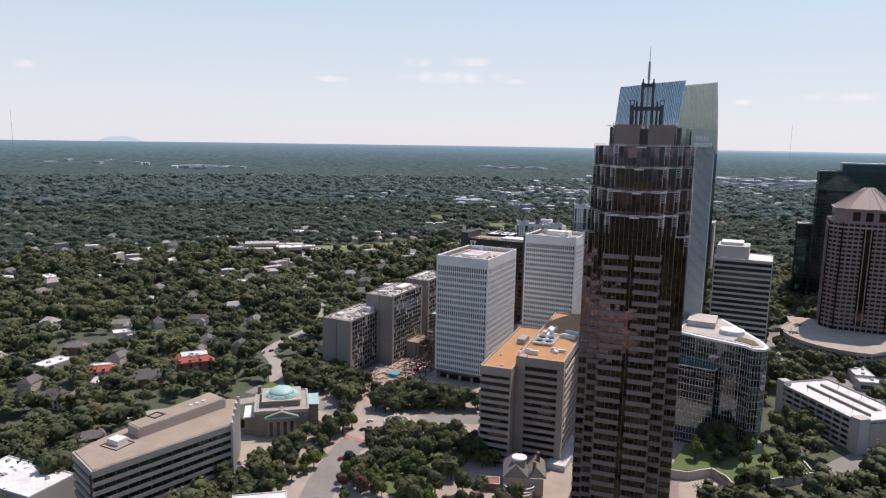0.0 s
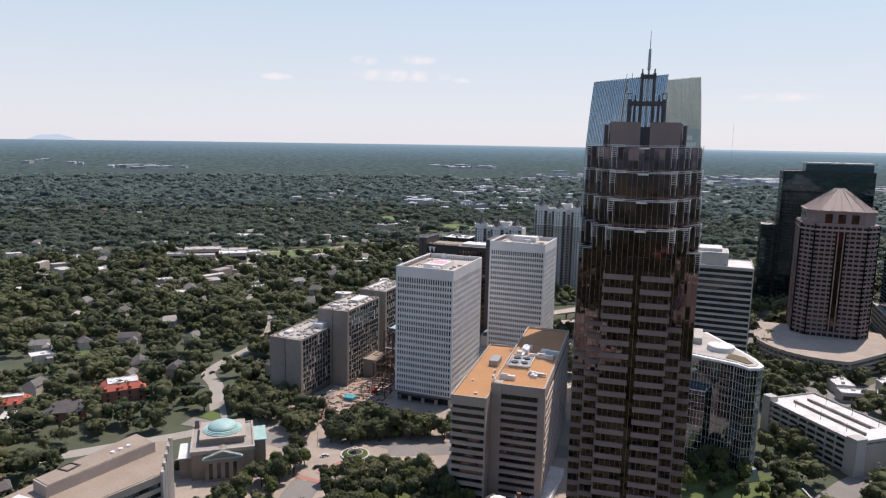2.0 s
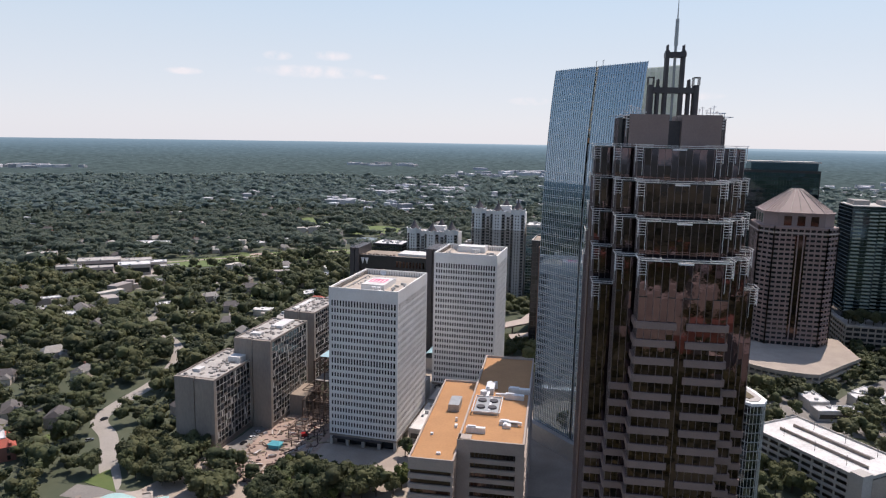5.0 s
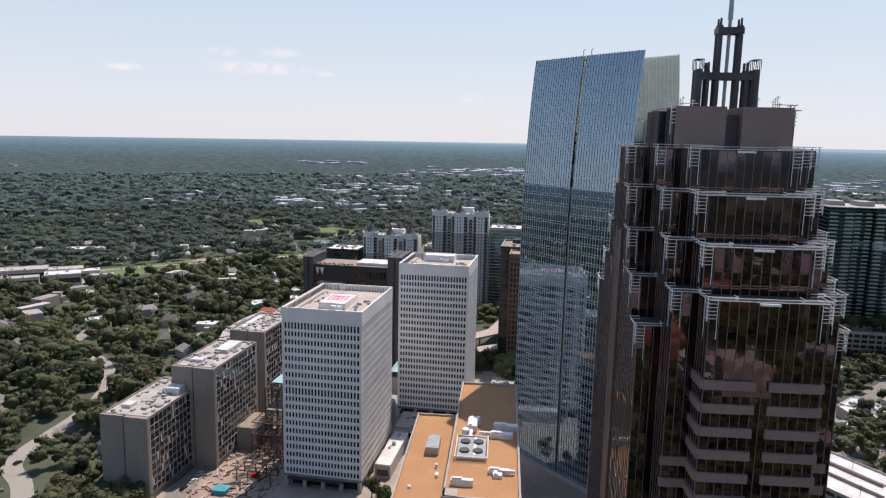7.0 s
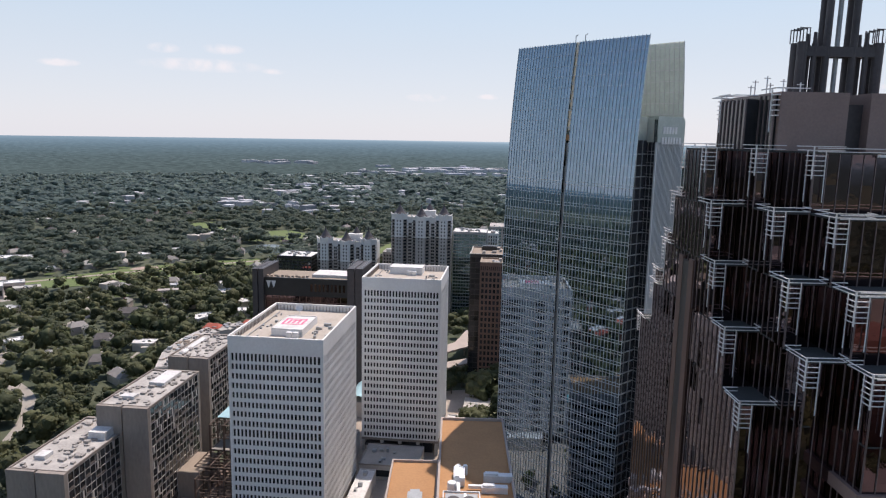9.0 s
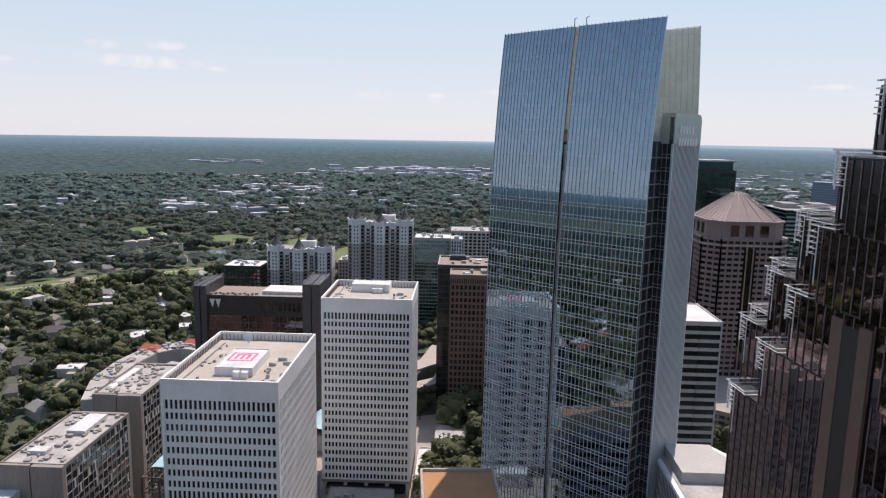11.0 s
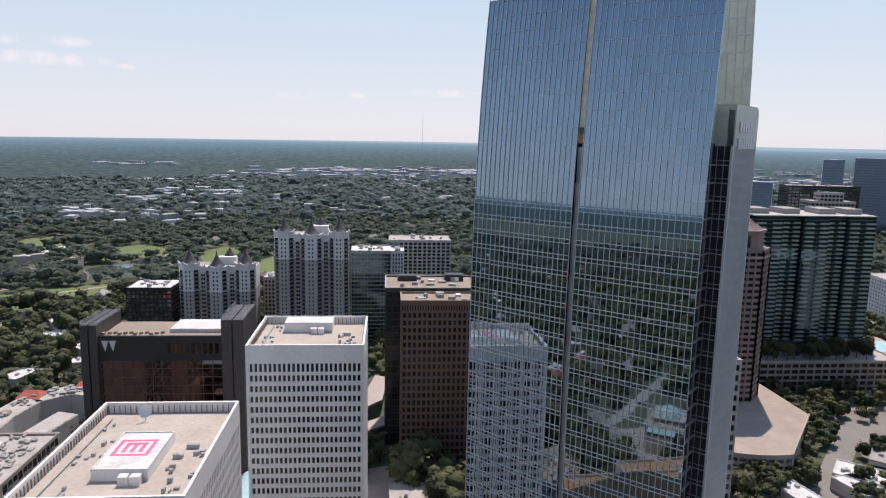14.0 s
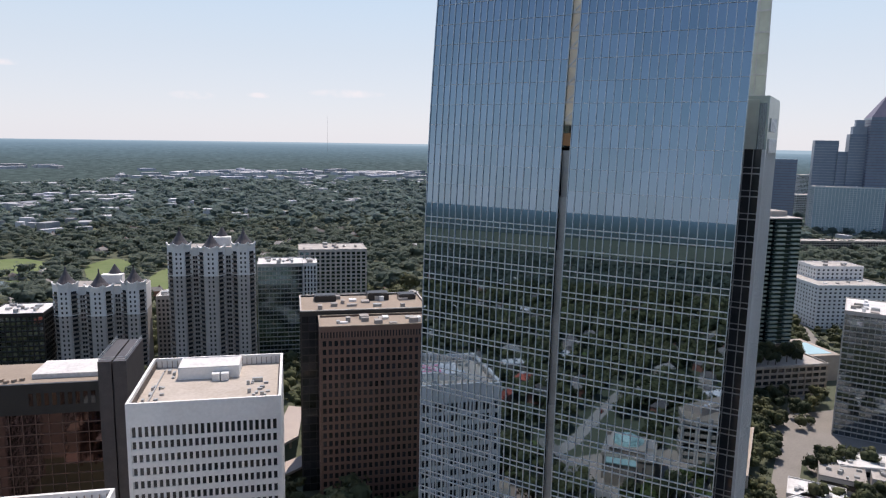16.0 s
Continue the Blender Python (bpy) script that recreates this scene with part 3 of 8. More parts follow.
def strip(name, pts, width, z, material, label, category="road", kind="structure"):
    """A ribbon of paving along a line of points."""
    b = Build()
    pts = [Vector((*p, 0)) for p in pts]
    fine = []
    for i in range(len(pts) - 1):
        p0, p1, p2, p3 = pts[max(i - 1, 0)], pts[i], pts[i + 1], pts[min(i + 2, len(pts) - 1)]
        for k in range(6):
            u = k / 6
            fine.append(0.5 * ((2 * p1) + (p2 - p0) * u + (2 * p0 - 5 * p1 + 4 * p2 - p3) * u * u + (3 * p1 - p0 - 3 * p2 + p3) * u ** 3))
    fine.append(pts[-1])
    for i, p in enumerate(fine):
        d = (fine[min(i + 1, len(fine) - 1)] - fine[max(i - 1, 0)]).normalized()
        s = Vector((-d.y, d.x, 0)) * width / 2
        b.v += [tuple(p + s)[:2] + (z,), tuple(p - s)[:2] + (z,), tuple(p - s)[:2] + (z - 0.4,), tuple(p + s)[:2] + (z - 0.4,)]
    for i in range(len(fine) - 1):
        o = 4 * i
        b.f += [(o, o + 1, o + 5, o + 4), (o + 1, o + 2, o + 6, o + 5), (o + 3, o, o + 4, o + 7)]
    ob = solo(name, b, material, label, category, kind)
    ROADS.append(([p.to_2d() for p in fine], width / 2))
    return ob


def patch(name, ring, z, material, label, category="pavement"):
    return solo(name, Build().prism(ring, z - 0.5, z), material, label, category, "structure")


ROADS = []


# ---- the two white office towers ----
def white_tower(label, x0, y0, x1, y1, top, rows, z_low, z_top, logo):
    w, d = x1 - x0, y1 - y0
    th = thing("office_tower", label, "building", (x0 + x1) / 2, (y0 + y1) / 2, 0)
    x0, x1, y0, y1 = -w / 2, w / 2, -d / 2, d / 2
    core = Build().box(x0 + 0.45, y0 + 0.45, z_low, x1 - 0.45, y1 - 0.45, top - 6.0)
    part("core", core, "white_precast", th)
    par = roof_edge(Build(), x0, y0, x1, y1, z_top, top - z_top, 0.7)
    part("parapet", par, "white_precast", th, "tall plain white parapet band")
    part("roof", Build().box(x0 + 0.7, y0 + 0.7, top - 3.2, x1 - 0.7, y1 - 0.7, top - 3.0), "roof_warm", th, "warm grey-tan gravelled flat roof")
    # dark recess line below the inner coping
    ins = Build()
    for sx in (x0 + 0.75, x1 - 1.05):
        for i in range(int(d / 1.5)):
            ins.box(sx, y0 + 1 + i * 1.5, top - 3.0, sx + 0.3, y0 + 1.2 + i * 1.5, top - 0.8)
    for sy in (y0 + 0.75, y1 - 1.05):
        for i in range(int(w / 1.5)):
            ins.box(x0 + 1 + i * 1.5, sy, top - 3.0, x0 + 1.2 + i * 1.5, sy + 0.3, top - 0.8)
    part("parapet_ribs", ins, "concrete", th, kind="stuff")
    for side in ("front", "right", "left", "back"):
        m, ww = face(side, x0, y0, x1, y1)
        m = m @ pose(0, 0.45, 0)
        cols = round((ww - 2) / 1.54)
        tall = (rows - 1, rows - 9) if logo else (rows - 1,)
        if side in ("front", "right"):
            grid_wall(th, m, ww - (0 if side in ("front", "back") else 0.9), z_low, z_top, cols, rows, 0.64, 1.55, "white_precast", "glass_dark", 0.45, 230 if side == "front" else 50, ends=1.0, tall=tall)
        elif side == "left":
            grid_wall(th, m, ww - 0.9, z_low, z_top, cols, rows, 0.64, 1.55, "white_precast", "glass_dark", 0.45, 0, ends=1.0, tall=tall)
        else:
            part("back_wall", Build().box(-ww / 2, -0.45, z_low, ww / 2, 0, z_top).at(m), "white_precast", th)
    # lobby: set-back glass behind columns
    lob = Build().box(x0 + 3, y0 + 3, 0, x1 - 3, y1 - 3, z_low)
    part("lobby_glass", lob, "glass_dark", th, "dark recessed lobby glass")
    part("lobby_ceiling", Build().box(x0, y0, z_low - 1.2, x1, y1, z_low), "concrete", th)
    col = [pose(x, y, (z_low - 1.2) / 2) for x in np.linspace(x0 + 1, x1 - 1, 5) for y in (y0 + 1, y1 - 1)]
    col += [pose(x, y, (z_low - 1.2) / 2) for y in np.linspace(y0 + 9, y1 - 9, 4) for x in (x0 + 1, x1 - 1)]
    pieces("column", th, col, (1.6, 1.6, z_low - 1.2), "concrete_pale")
    part("entrance_canopy", Build().box(x0 + 2, y0 - 1.5, 4.2, x1 - 8, y0 + 3, 5.0), "dark_metal", th)
    # penthouse and rooftop gear
    px0, px1, py0, py1, pt = (-6.0, 6.6, -14.0, 6.4, top - 0.4) if logo else (-10.5, 7.0, 6.3, 16.5, top + 0.4)
    ph = part("penthouse", Build().box(px0, py0, top - 3.0, px1, py1, pt), "white_precast", th, "white mechanical penthouse")
    part("penthouse_roof", roof_edge(Build().box(px0 + 0.3, py0 + 0.3, pt, px1 - 0.3, py1 - 0.3, pt + 0.1), px0, py0, px1, py1, pt, 0.35, 0.3), "roof_white", ph)
    if logo:
        cx, cy, s = (px0 + px1) / 2 - 0.6, (py0 + py1) / 2 + 1.4, 4.4
        lb = Build()
        lb.box(cx - s, cy - s, pt + 0.12, cx + s, cy - s * 0.80, pt + 0.16).box(cx - s, cy + s * 0.80, pt + 0.12, cx + s, cy + s, pt + 0.16)
        lb.box(cx - s, cy - s * 0.8, pt + 0.12, cx - s * 0.80, cy + s * 0.8, pt + 0.16).box(cx + s * 0.80, cy - s * 0.8, pt + 0.12, cx + s, cy + s * 0.8, pt + 0.16)
        for k in (-0.45, 0.0, 0.45):
            lb.box(cx + s * (k - 0.11), cy - s * 0.58, pt + 0.12, cx + s * (k + 0.11), cy + s * 0.58, pt + 0.16)
        lb.box(cx - s * 0.56, cy + s * 0.38, pt + 0.165, cx + s * 0.56, cy + s * 0.6, pt + 0.20)
        part("painted_mark", lb, "logo_pink", ph, "pink square mark painted on the penthouse roof")
        dish = Build()
        for j in range(5):
            r0, z0 = 1.9 * math.sin(0.3 * j), 0.9 * (1 - math.cos(0.3 * j))
            for i in range(14):
                a = 2 * math.pi * i / 14
                dish.v.append((r0 * math.cos(a), r0 * math.sin(a), z0))
        dish.f = [(j * 14 + i, j * 14 + (i + 1) % 14, j * 14 + 14 + (i + 1) % 14, j * 14 + 14 + i) for j in range(4) for i in range(14)]
        dish.at(pose(x0 + 0.35 * w, y1 - 6.5, top - 0.2, 70, 0, 20))
        dish.beam((x0 + 0.35 * w, y1 - 6.3, top - 3), (x0 + 0.35 * w, y1 - 6.3, top - 0.3), 0.25)
        part("satellite_dish", dish, "white_metal", th, "round white satellite dish")
    rnd = random.Random(3 if logo else 8)
    gear = Build()
    for _ in range(20):
        gx, gy = rnd.uniform(px1 + 2, x1 - 3), rnd.uniform(y0 + 3, y0 + 0.5 * d)
        gear.box(gx, gy, top - 3, gx + rnd.uniform(0.4, 1.5), gy + rnd.uniform(0.4, 1.2), top - 3 + rnd.uniform(0.4, 1.3))
    for _ in range(16):
        gx, gy = rnd.uniform(x0 + 2, px0 - 2), rnd.uniform(y0 + 4, y1 - 4)
        gear.box(gx, gy, top - 3, gx + rnd.uniform(0.4, 1.2), gy + rnd.uniform(0.4, 2.0), top - 3 + rnd.uniform(0.3, 1.0))
    part("rooftop_gear", gear, "grey_metal", th, "low grey vents and pipes")
    units = [pose(px0 + 0.62 * (px1 - px0) + k * 2.6, py0 - 1.6, top - 1.9) for k in (0, 1)]
    pieces("cooling_unit", th, units, (2.2, 2.0, 2.2), "white_metal")
    part("roof_pipe", Build().beam((x0 + 4, y0 + 5, top - 2.6), (x0 + 4, y1 - 6, top - 2.6), 0.3).beam((px1 + 4, y0 + 0.55 * d, top - 2.4), (px1 + 7, y0 + 0.55 * d, top - 2.4), 1.1), "grey_metal", th)
    return th


white_tower("white precast concrete office tower with narrow windows", -197.3, 408.5, -160.3, 462.0, 84.5, 19, 6.2, 78.2, True)
white_tower("taller slim white precast concrete office tower", -165.1, 494.6, -125.8, 533.0, 91.0, 21, 7.75, 84.9, False)


# ---- stepped reddish granite and bronze glass skyscraper ----
def stepped_tower():
    th = thing("skyscraper", "stepped red granite and bronze glass skyscraper with a spired crown", "building", -45.9, 279.3, 0, 5.9)
    Z = [158.65, 150.8, 142.6, 134.5, 126.6]
    X1, X2, X3 = 9.4, 13.8, 18.15
    Y1 = [18.0, 24.6, 30.3, 35.0, 35.0]
    Y2 = [11.4, 18.0, 23.6, 29.5, 29.5]
    Y3 = [4.6, 8.2, 11.2, 16.5, 23.0]

    def ring(i):
        a, b, c = Y1[i], Y2[i], Y3[i]
        q = [(X1, -a), (X1, -b), (X2, -b), (X2, -c), (X3, -c)]
        q += [(x, -y) for x, y in reversed(q)]
        return q + [(-x, -y) for x, y in q]

    # glazed shaft, tier by tier
    spans = [(0, Z[4], 4), (Z[4], Z[3], 3), (Z[3], Z[2], 2), (Z[2], Z[1], 1), (Z[1], Z[0], 0)]
    # each tier stands on the wider one below
    rnd = random.Random(17)
    for (z0, z1, i), nm in zip(spans, ("shaft", "tier", "tier", "tier", "tier")):
        r = ring(i)
        b = Build().prism([(x * 0.985, y * 0.985) for x, y in r], z0, z1 - 0.02)
        # storey-high panes, none of them quite in plane with the next
        rows = max(2, round((z1 - z0) / 4.08))
        for k in range(len(r)):
            p, q = Vector(r[k]), Vector(r[(k + 1) % len(r)])
            L = (q - p).length
            n, d = max(1, round(L / 1.55)), (q - p) / L
            out = Vector((d.y, -d.x))
            for j in range(n):
                for g in range(rows):
                    za, zb = z0 + (z1 - z0) * g / rows, z0 + (z1 - z0) * (g + 1) / rows
                    u, w, t0 = rnd.gauss(0, 0.007), rnd.gauss(0, 0.011), len(b.v)
                    for sx, sz in ((0, -1), (1, -1), (1, 1), (0, 1)):
                        c = p + d * (L * (j + sx) / n) + out * (u * (2 * sx - 1) + w * sz)
                        b.v.append((c.x, c.y, za if sz < 0 else zb))
                    b.f.append((t0, t0 + 1, t0 + 2, t0 + 3))
        part(nm, b, "glass_bronze", th, "dark bronze mirror glass", kind="stuff")
    for i in range(5):
        r = ring(i)
        z = Z[i]
        part("terrace", Build().prism(r, z + 0.02, z + 0.25), "terrace_dark", th, "dark gravelled terrace floor")
    # mullions on every wall of every tier
    mul = Build()
    for z0, z1, i in spans:
        r = ring(i)
        for k in range(len(r)):
            p, q = Vector(r[k]), Vector(r[(k + 1) % len(r)])
            L = (q - p).length
            n = max(1, round(L / 1.55))
            d = (q - p) / L
            out = Vector((d.y, -d.x))
            for j in range(n + 1):
                c = p + d * (L * j / n) + out * 0.06
                mul.box(c.x - 0.05, c.y - 0.05, z0, c.x + 0.05, c.y + 0.05, z1)
    part("mullions", mul, "mullion_bronze", th, "thin upright bronze mullions", kind="stuff")
    # granite bands on the lower floors, split by a glazed notch down the middle
    floors = [120.45 - 4.08 * k for k in range(28)]
    bands = []
    for s in (-1, 1):
        for z in floors:
            for cx in (-5.25, 5.25):
                bands.append((cx, s, z, 8.9))
    pl1 = [pose(cx, s * (Y1[4] + 0.2), z) for cx, s, z, _ in bands]
    pieces("granite_band", th, pl1, (8.4, 0.7, 1.55), "red_granite")
    low = [z for z in floors if z < 108]
    pl2 = [pose(sx * (X1 + X2) / 2 + sx * 0.1, s * (Y2[4] + 0.2), z) for s in (-1, 1) for sx in (-1, 1) for z in low]
    pieces("granite_band", th, pl2, (X2 - X1 + 0.5, 0.7, 1.55), "red_granite", 50)
    pl3 = [pose(sx * (X1 + 0.2), s * (Y1[4] + Y2[4]) / 2, z) for s in (-1, 1) for sx in (-1, 1) for z in floors]
    pieces("granite_band", th, pl3, (0.7, Y1[4] - Y2[4] + 0.6, 1.55), "red_granite", 50)
    low = [z for z in floors if z < 92]
    pl4 = [pose(sx * (X2 + X3) / 2, s * (Y3[4] + 0.2), z) for s in (-1, 1) for sx in (-1, 1) for z in low]
    pieces("granite_band", th, pl4, (X3 - X2 + 0.4, 0.7, 1.55), "red_granite", 50)
    pl5 = [pose(sx * (X2 + 0.2), s * (Y2[4] + Y3[4]) / 2, z) for s in (-1, 1) for sx in (-1, 1) for z in low]
    pieces("granite_band", th, pl5, (0.7, Y2[4] - Y3[4] + 0.3, 1.55), "red_granite", 50)
    # flat side walls: granite piers with a dark notch between them
    for sx in (-1, 1):
        wall = Build()
        for s in (-1, 1):
            wall.box(sx * X3 - 0.35, s * 1.3, 0, sx * X3 + 0.35, s * 3.2, 142)
        part("side_pier", wall, "brown_panel", th)
        part("side_notch", Build().box(sx * X3 - 0.3, -1.3, 0, sx * X3 + 0.12, 1.3, 141.5), "black_panel", th, "dark upright notch")
    # metal trellis caps on every corner: a stack of thin rails and two long brackets
    for i in range(5):
        corners = []
        for sx in (-1, 1):
            for sy in (-1, 1):
                corners += [(sx * X1, sy * Y1[i], sx, sy), (sx * X2, sy * Y2[i], sx, sy), (sx * X3, sy * Y3[i], sx, sy)]
        for n, (x, y, sx, sy) in enumerate(corners):
            if i == 4 and n % 3 != 2:
                continue
            b = Build()
            z = Z[i]
            ln = 4.2 if i else 3.4
            for k, dz in enumerate((0.95, 0.45)):
                o = 0.75 - 0.2 * k
                b.beam((x + sx * o, y + sy * o, z + dz), (x - sx * ln, y + sy * o, z + dz), 0.10)
                b.beam((x + sx * o, y + sy * o, z + dz), (x + sx * o, y - sy * ln, z + dz), 0.10)
                b.beam((x - sx * ln, y + sy * o, z + dz), (x - sx * ln, y - sy * 1.2, z + dz), 0.10)
                b.beam((x + sx * o, y - sy * ln, z + dz), (x - sx * 1.2, y - sy * ln, z + dz), 0.10)
            for k in range(5):
                o, l2, zz = 0.55, 1.15, z - 0.25 - 0.62 * k
                b.beam((x + sx * o, y + sy * o, zz), (x - sx * l2, y + sy * o, zz), 0.10)
                b.beam((x + sx * o, y + sy * o, zz), (x + sx * o, y - sy * l2, zz), 0.10)
            b.beam((x - sx * 1.15, y + sy * 0.42, z + 0.4), (x - sx * 1.15, y + sy * 0.42, z - 6.2), 0.10)
            b.beam((x + sx * 0.42, y - sy * 1.15, z + 0.4), (x + sx * 0.42, y - sy * 1.15, z - 6.2), 0.10)
            b.beam((x + sx * 0.45, y + sy * 0.45, z + 0.9), (x + sx * 0.45, y + sy * 0.45, z - 3.2), 0.15)
            part("corner_trellis", b, "trellis_metal", th, "pale metal corner trellis")
    # front and back cornice rails
    for i in range(4):
        for s in (-1, 1):
            b = Build()
            y = s * (Y1[i] + 0.5)
            for dz in (0.3, 0.75):
                b.beam((-X1, y, Z[i] + dz), (X1, y, Z[i] + dz), 0.11)
            b.box(-1.6, min(y - 0.3, y + 0.3), Z[i] - 0.3, 1.6, max(y - 0.3, y + 0.3), Z[i] + 0.05)
            part("cornice_rail", b, "trellis_metal", th)
    # crown: two granite blocks, glazed stepped sides and a cluster of columns with a mast
    zt = 166.9
    for sx in (-1, 1):
        part("crown_block", Build().box(min(sx * 1.5, sx * 10.9), -10.4, Z[0], max(sx * 1.5, sx * 10.9), 10.4, zt), "red_granite", th, "plain reddish granite crown block")
        part("crown_side", Build().box(min(sx * 10.8, sx * 11.3), -9.6, Z[0], max(sx * 10.8, sx * 11.3), 9.6, zt - 0.4), "glass_dark", th)
        part("crown_side", Build().box(min(sx * 11.2, sx * 13.0), -4.4, Z[0], max(sx * 11.2, sx * 13.0), 4.4, zt - 0.8), "glass_dark", th, "lower glazed side bay of the crown")
        for k in range(14):
            y = -9.6 + k * 19.2 / 13
            if abs(y) > 4.5:
                part("crown_mullion", Build().box(sx * 11.35 - 0.12, y - 0.09, Z[0], sx * 11.35 + 0.12, y + 0.09, zt - 0.3), "mullion_bronze", th)
        for k in range(7):
            y = -4.4 + k * 8.8 / 6
            part("crown_mullion", Build().box(sx * 13.05 - 0.12, y - 0.09, Z[0], sx * 13.05 + 0.12, y + 0.09, zt - 0.7), "mullion_bronze", th)
        tr = Build()
        for sy in (-1, 1):
            x, y = sx * 11.5, sy * 10.2
            for k in range(5):
                tr.beam((x, y, zt - 0.4 - 0.7 * k), (x - sx * 1.3, y, zt - 0.4 - 0.7 * k), 0.16).beam((x, y, zt - 0.4 - 0.7 * k), (x, y - sy * 1.3, zt - 0.4 - 0.7 * k), 0.16)
            tr.beam((x, y, zt + 0.5), (x - sx * 4.6, y, zt + 0.5), 0.16).beam((x, y, zt + 0.5), (x, y - sy * 4.6, zt + 0.5), 0.16)
            tr.beam((x, y - sy * 1.3, zt + 0.5), (x, y - sy * 1.3, zt - 5.5), 0.18).beam((x - sx * 1.3, y, zt + 0.5), (x - sx * 1.3, y, zt - 5.5), 0.18)
            tr.beam((sx * 14.7, sy * 4.5, zt - 0.2), (sx * 14.7, -sy * 0.5, zt - 0.2), 0.14).beam((sx * 14.7, sy * 4.5, zt - 0.2), (sx * 11.4, sy * 4.5, zt - 0.2), 0.14)
        part("crown_trellis", tr, "trellis_metal", th)
        for k in range(6):
            ax, ay, ah = sx * (7.5 + 1.3 * (k % 4)), -8.6 + 2.3 * k, 1.4 + 0.6 * (k % 3)
            part("roof_aerial", Build().beam((ax, ay, zt), (ax, ay, zt + ah), 0.14).beam((ax - 0.5, ay, zt + ah - 0.3), (ax + 0.5, ay, zt + ah - 0.3), 0.1), "white_metal", th)
    part("crown_core", Build().box(-1.5, -8.6, Z[0], 1.5, 8.6, zt - 1.5), "dark_metal", th)
    for sx in (-1, 1):
        for sy in (-1, 1):
            part("outer_column", Build().cone(sx * 5.5, sy * 0.95 - 3, zt - 0.5, 0.72, 174.4, 0.72, 14), "dark_metal", th, "dark round crown column")
            part("slim_column", Build().cone(sx * 3.75, sy * 0.95 - 3, zt - 0.5, 0.40, 174.2, 0.40, 10).cone(sx * 3.75, sy * 0.95 - 3, 174.2, 0.3, 175.8, 0.25, 8), "dark_metal", th)
    for sx in (-1, 1):
        for sy in (-1, 1):
            x, y = sx * 5.5, sy * 0.95 - 3
            cage = Build()
            for dx, dy in ((-0.7, -0.45), (0.7, -0.45), (-0.7, 0.45), (0.7, 0.45)):
                cage.beam((x + dx, y + dy, 174.4), (x + dx, y + dy, 176.4), 0.12)
            cage.beam((x - 0.7, y - 0.45, 176.3), (x + 0.7, y - 0.45, 176.3), 0.12).beam((x - 0.7, y + 0.45, 176.3), (x + 0.7, y + 0.45, 176.3), 0.12)
            part("column_cage", cage, "dark_metal", th)
    for sy in (-1, 1):
        part("crown_beam", Build().box(-5.9, sy * 0.95 - 3.35, 172.4, 5.9, sy * 0.95 - 2.65, 173.8), "dark_metal", th)
    for sx in (-1, 1):
        part("crown_beam", Build().box(sx * 4.6 - 0.5, -4.0, 172.4, sx * 4.6 + 0.5, -2.0, 173.8), "dark_metal", th)
    for sx in (-1, 1):
        for sy in (-1, 1):
            inner = Build().cone(sx * 1.95, sy * 0.85 - 3, zt - 1.5, 0.50, 182.8, 0.50, 12)
            inner.cone(sx * 1.95, sy * 0.85 - 3, 182.8, 0.25, 184.2, 0.2, 8)
            part("inner_column", inner, "dark_metal", th)
    part("inner_collar", roof_edge(Build(), -2.5, -4.4, 2.5, -1.6, 181.2, 1.2, 0.6), "dark_metal", th)
    part("mast", Build().cone(0, -3, zt - 1.5, 0.34, 184, 0.34, 12).cone(0, -3, 184, 0.5, 190.5, 0.42, 10).cone(0, -3, 190.5, 0.16, 196.4, 0.07, 8), "grey_metal", th, "tapering pale steel mast")
    # low entrance block at the street
    part("base", Build().box(-22.5, -34, 0, 22.5, 34, 7.5), "red_granite", th, "granite base storeys")
    return th


stepped_tower()


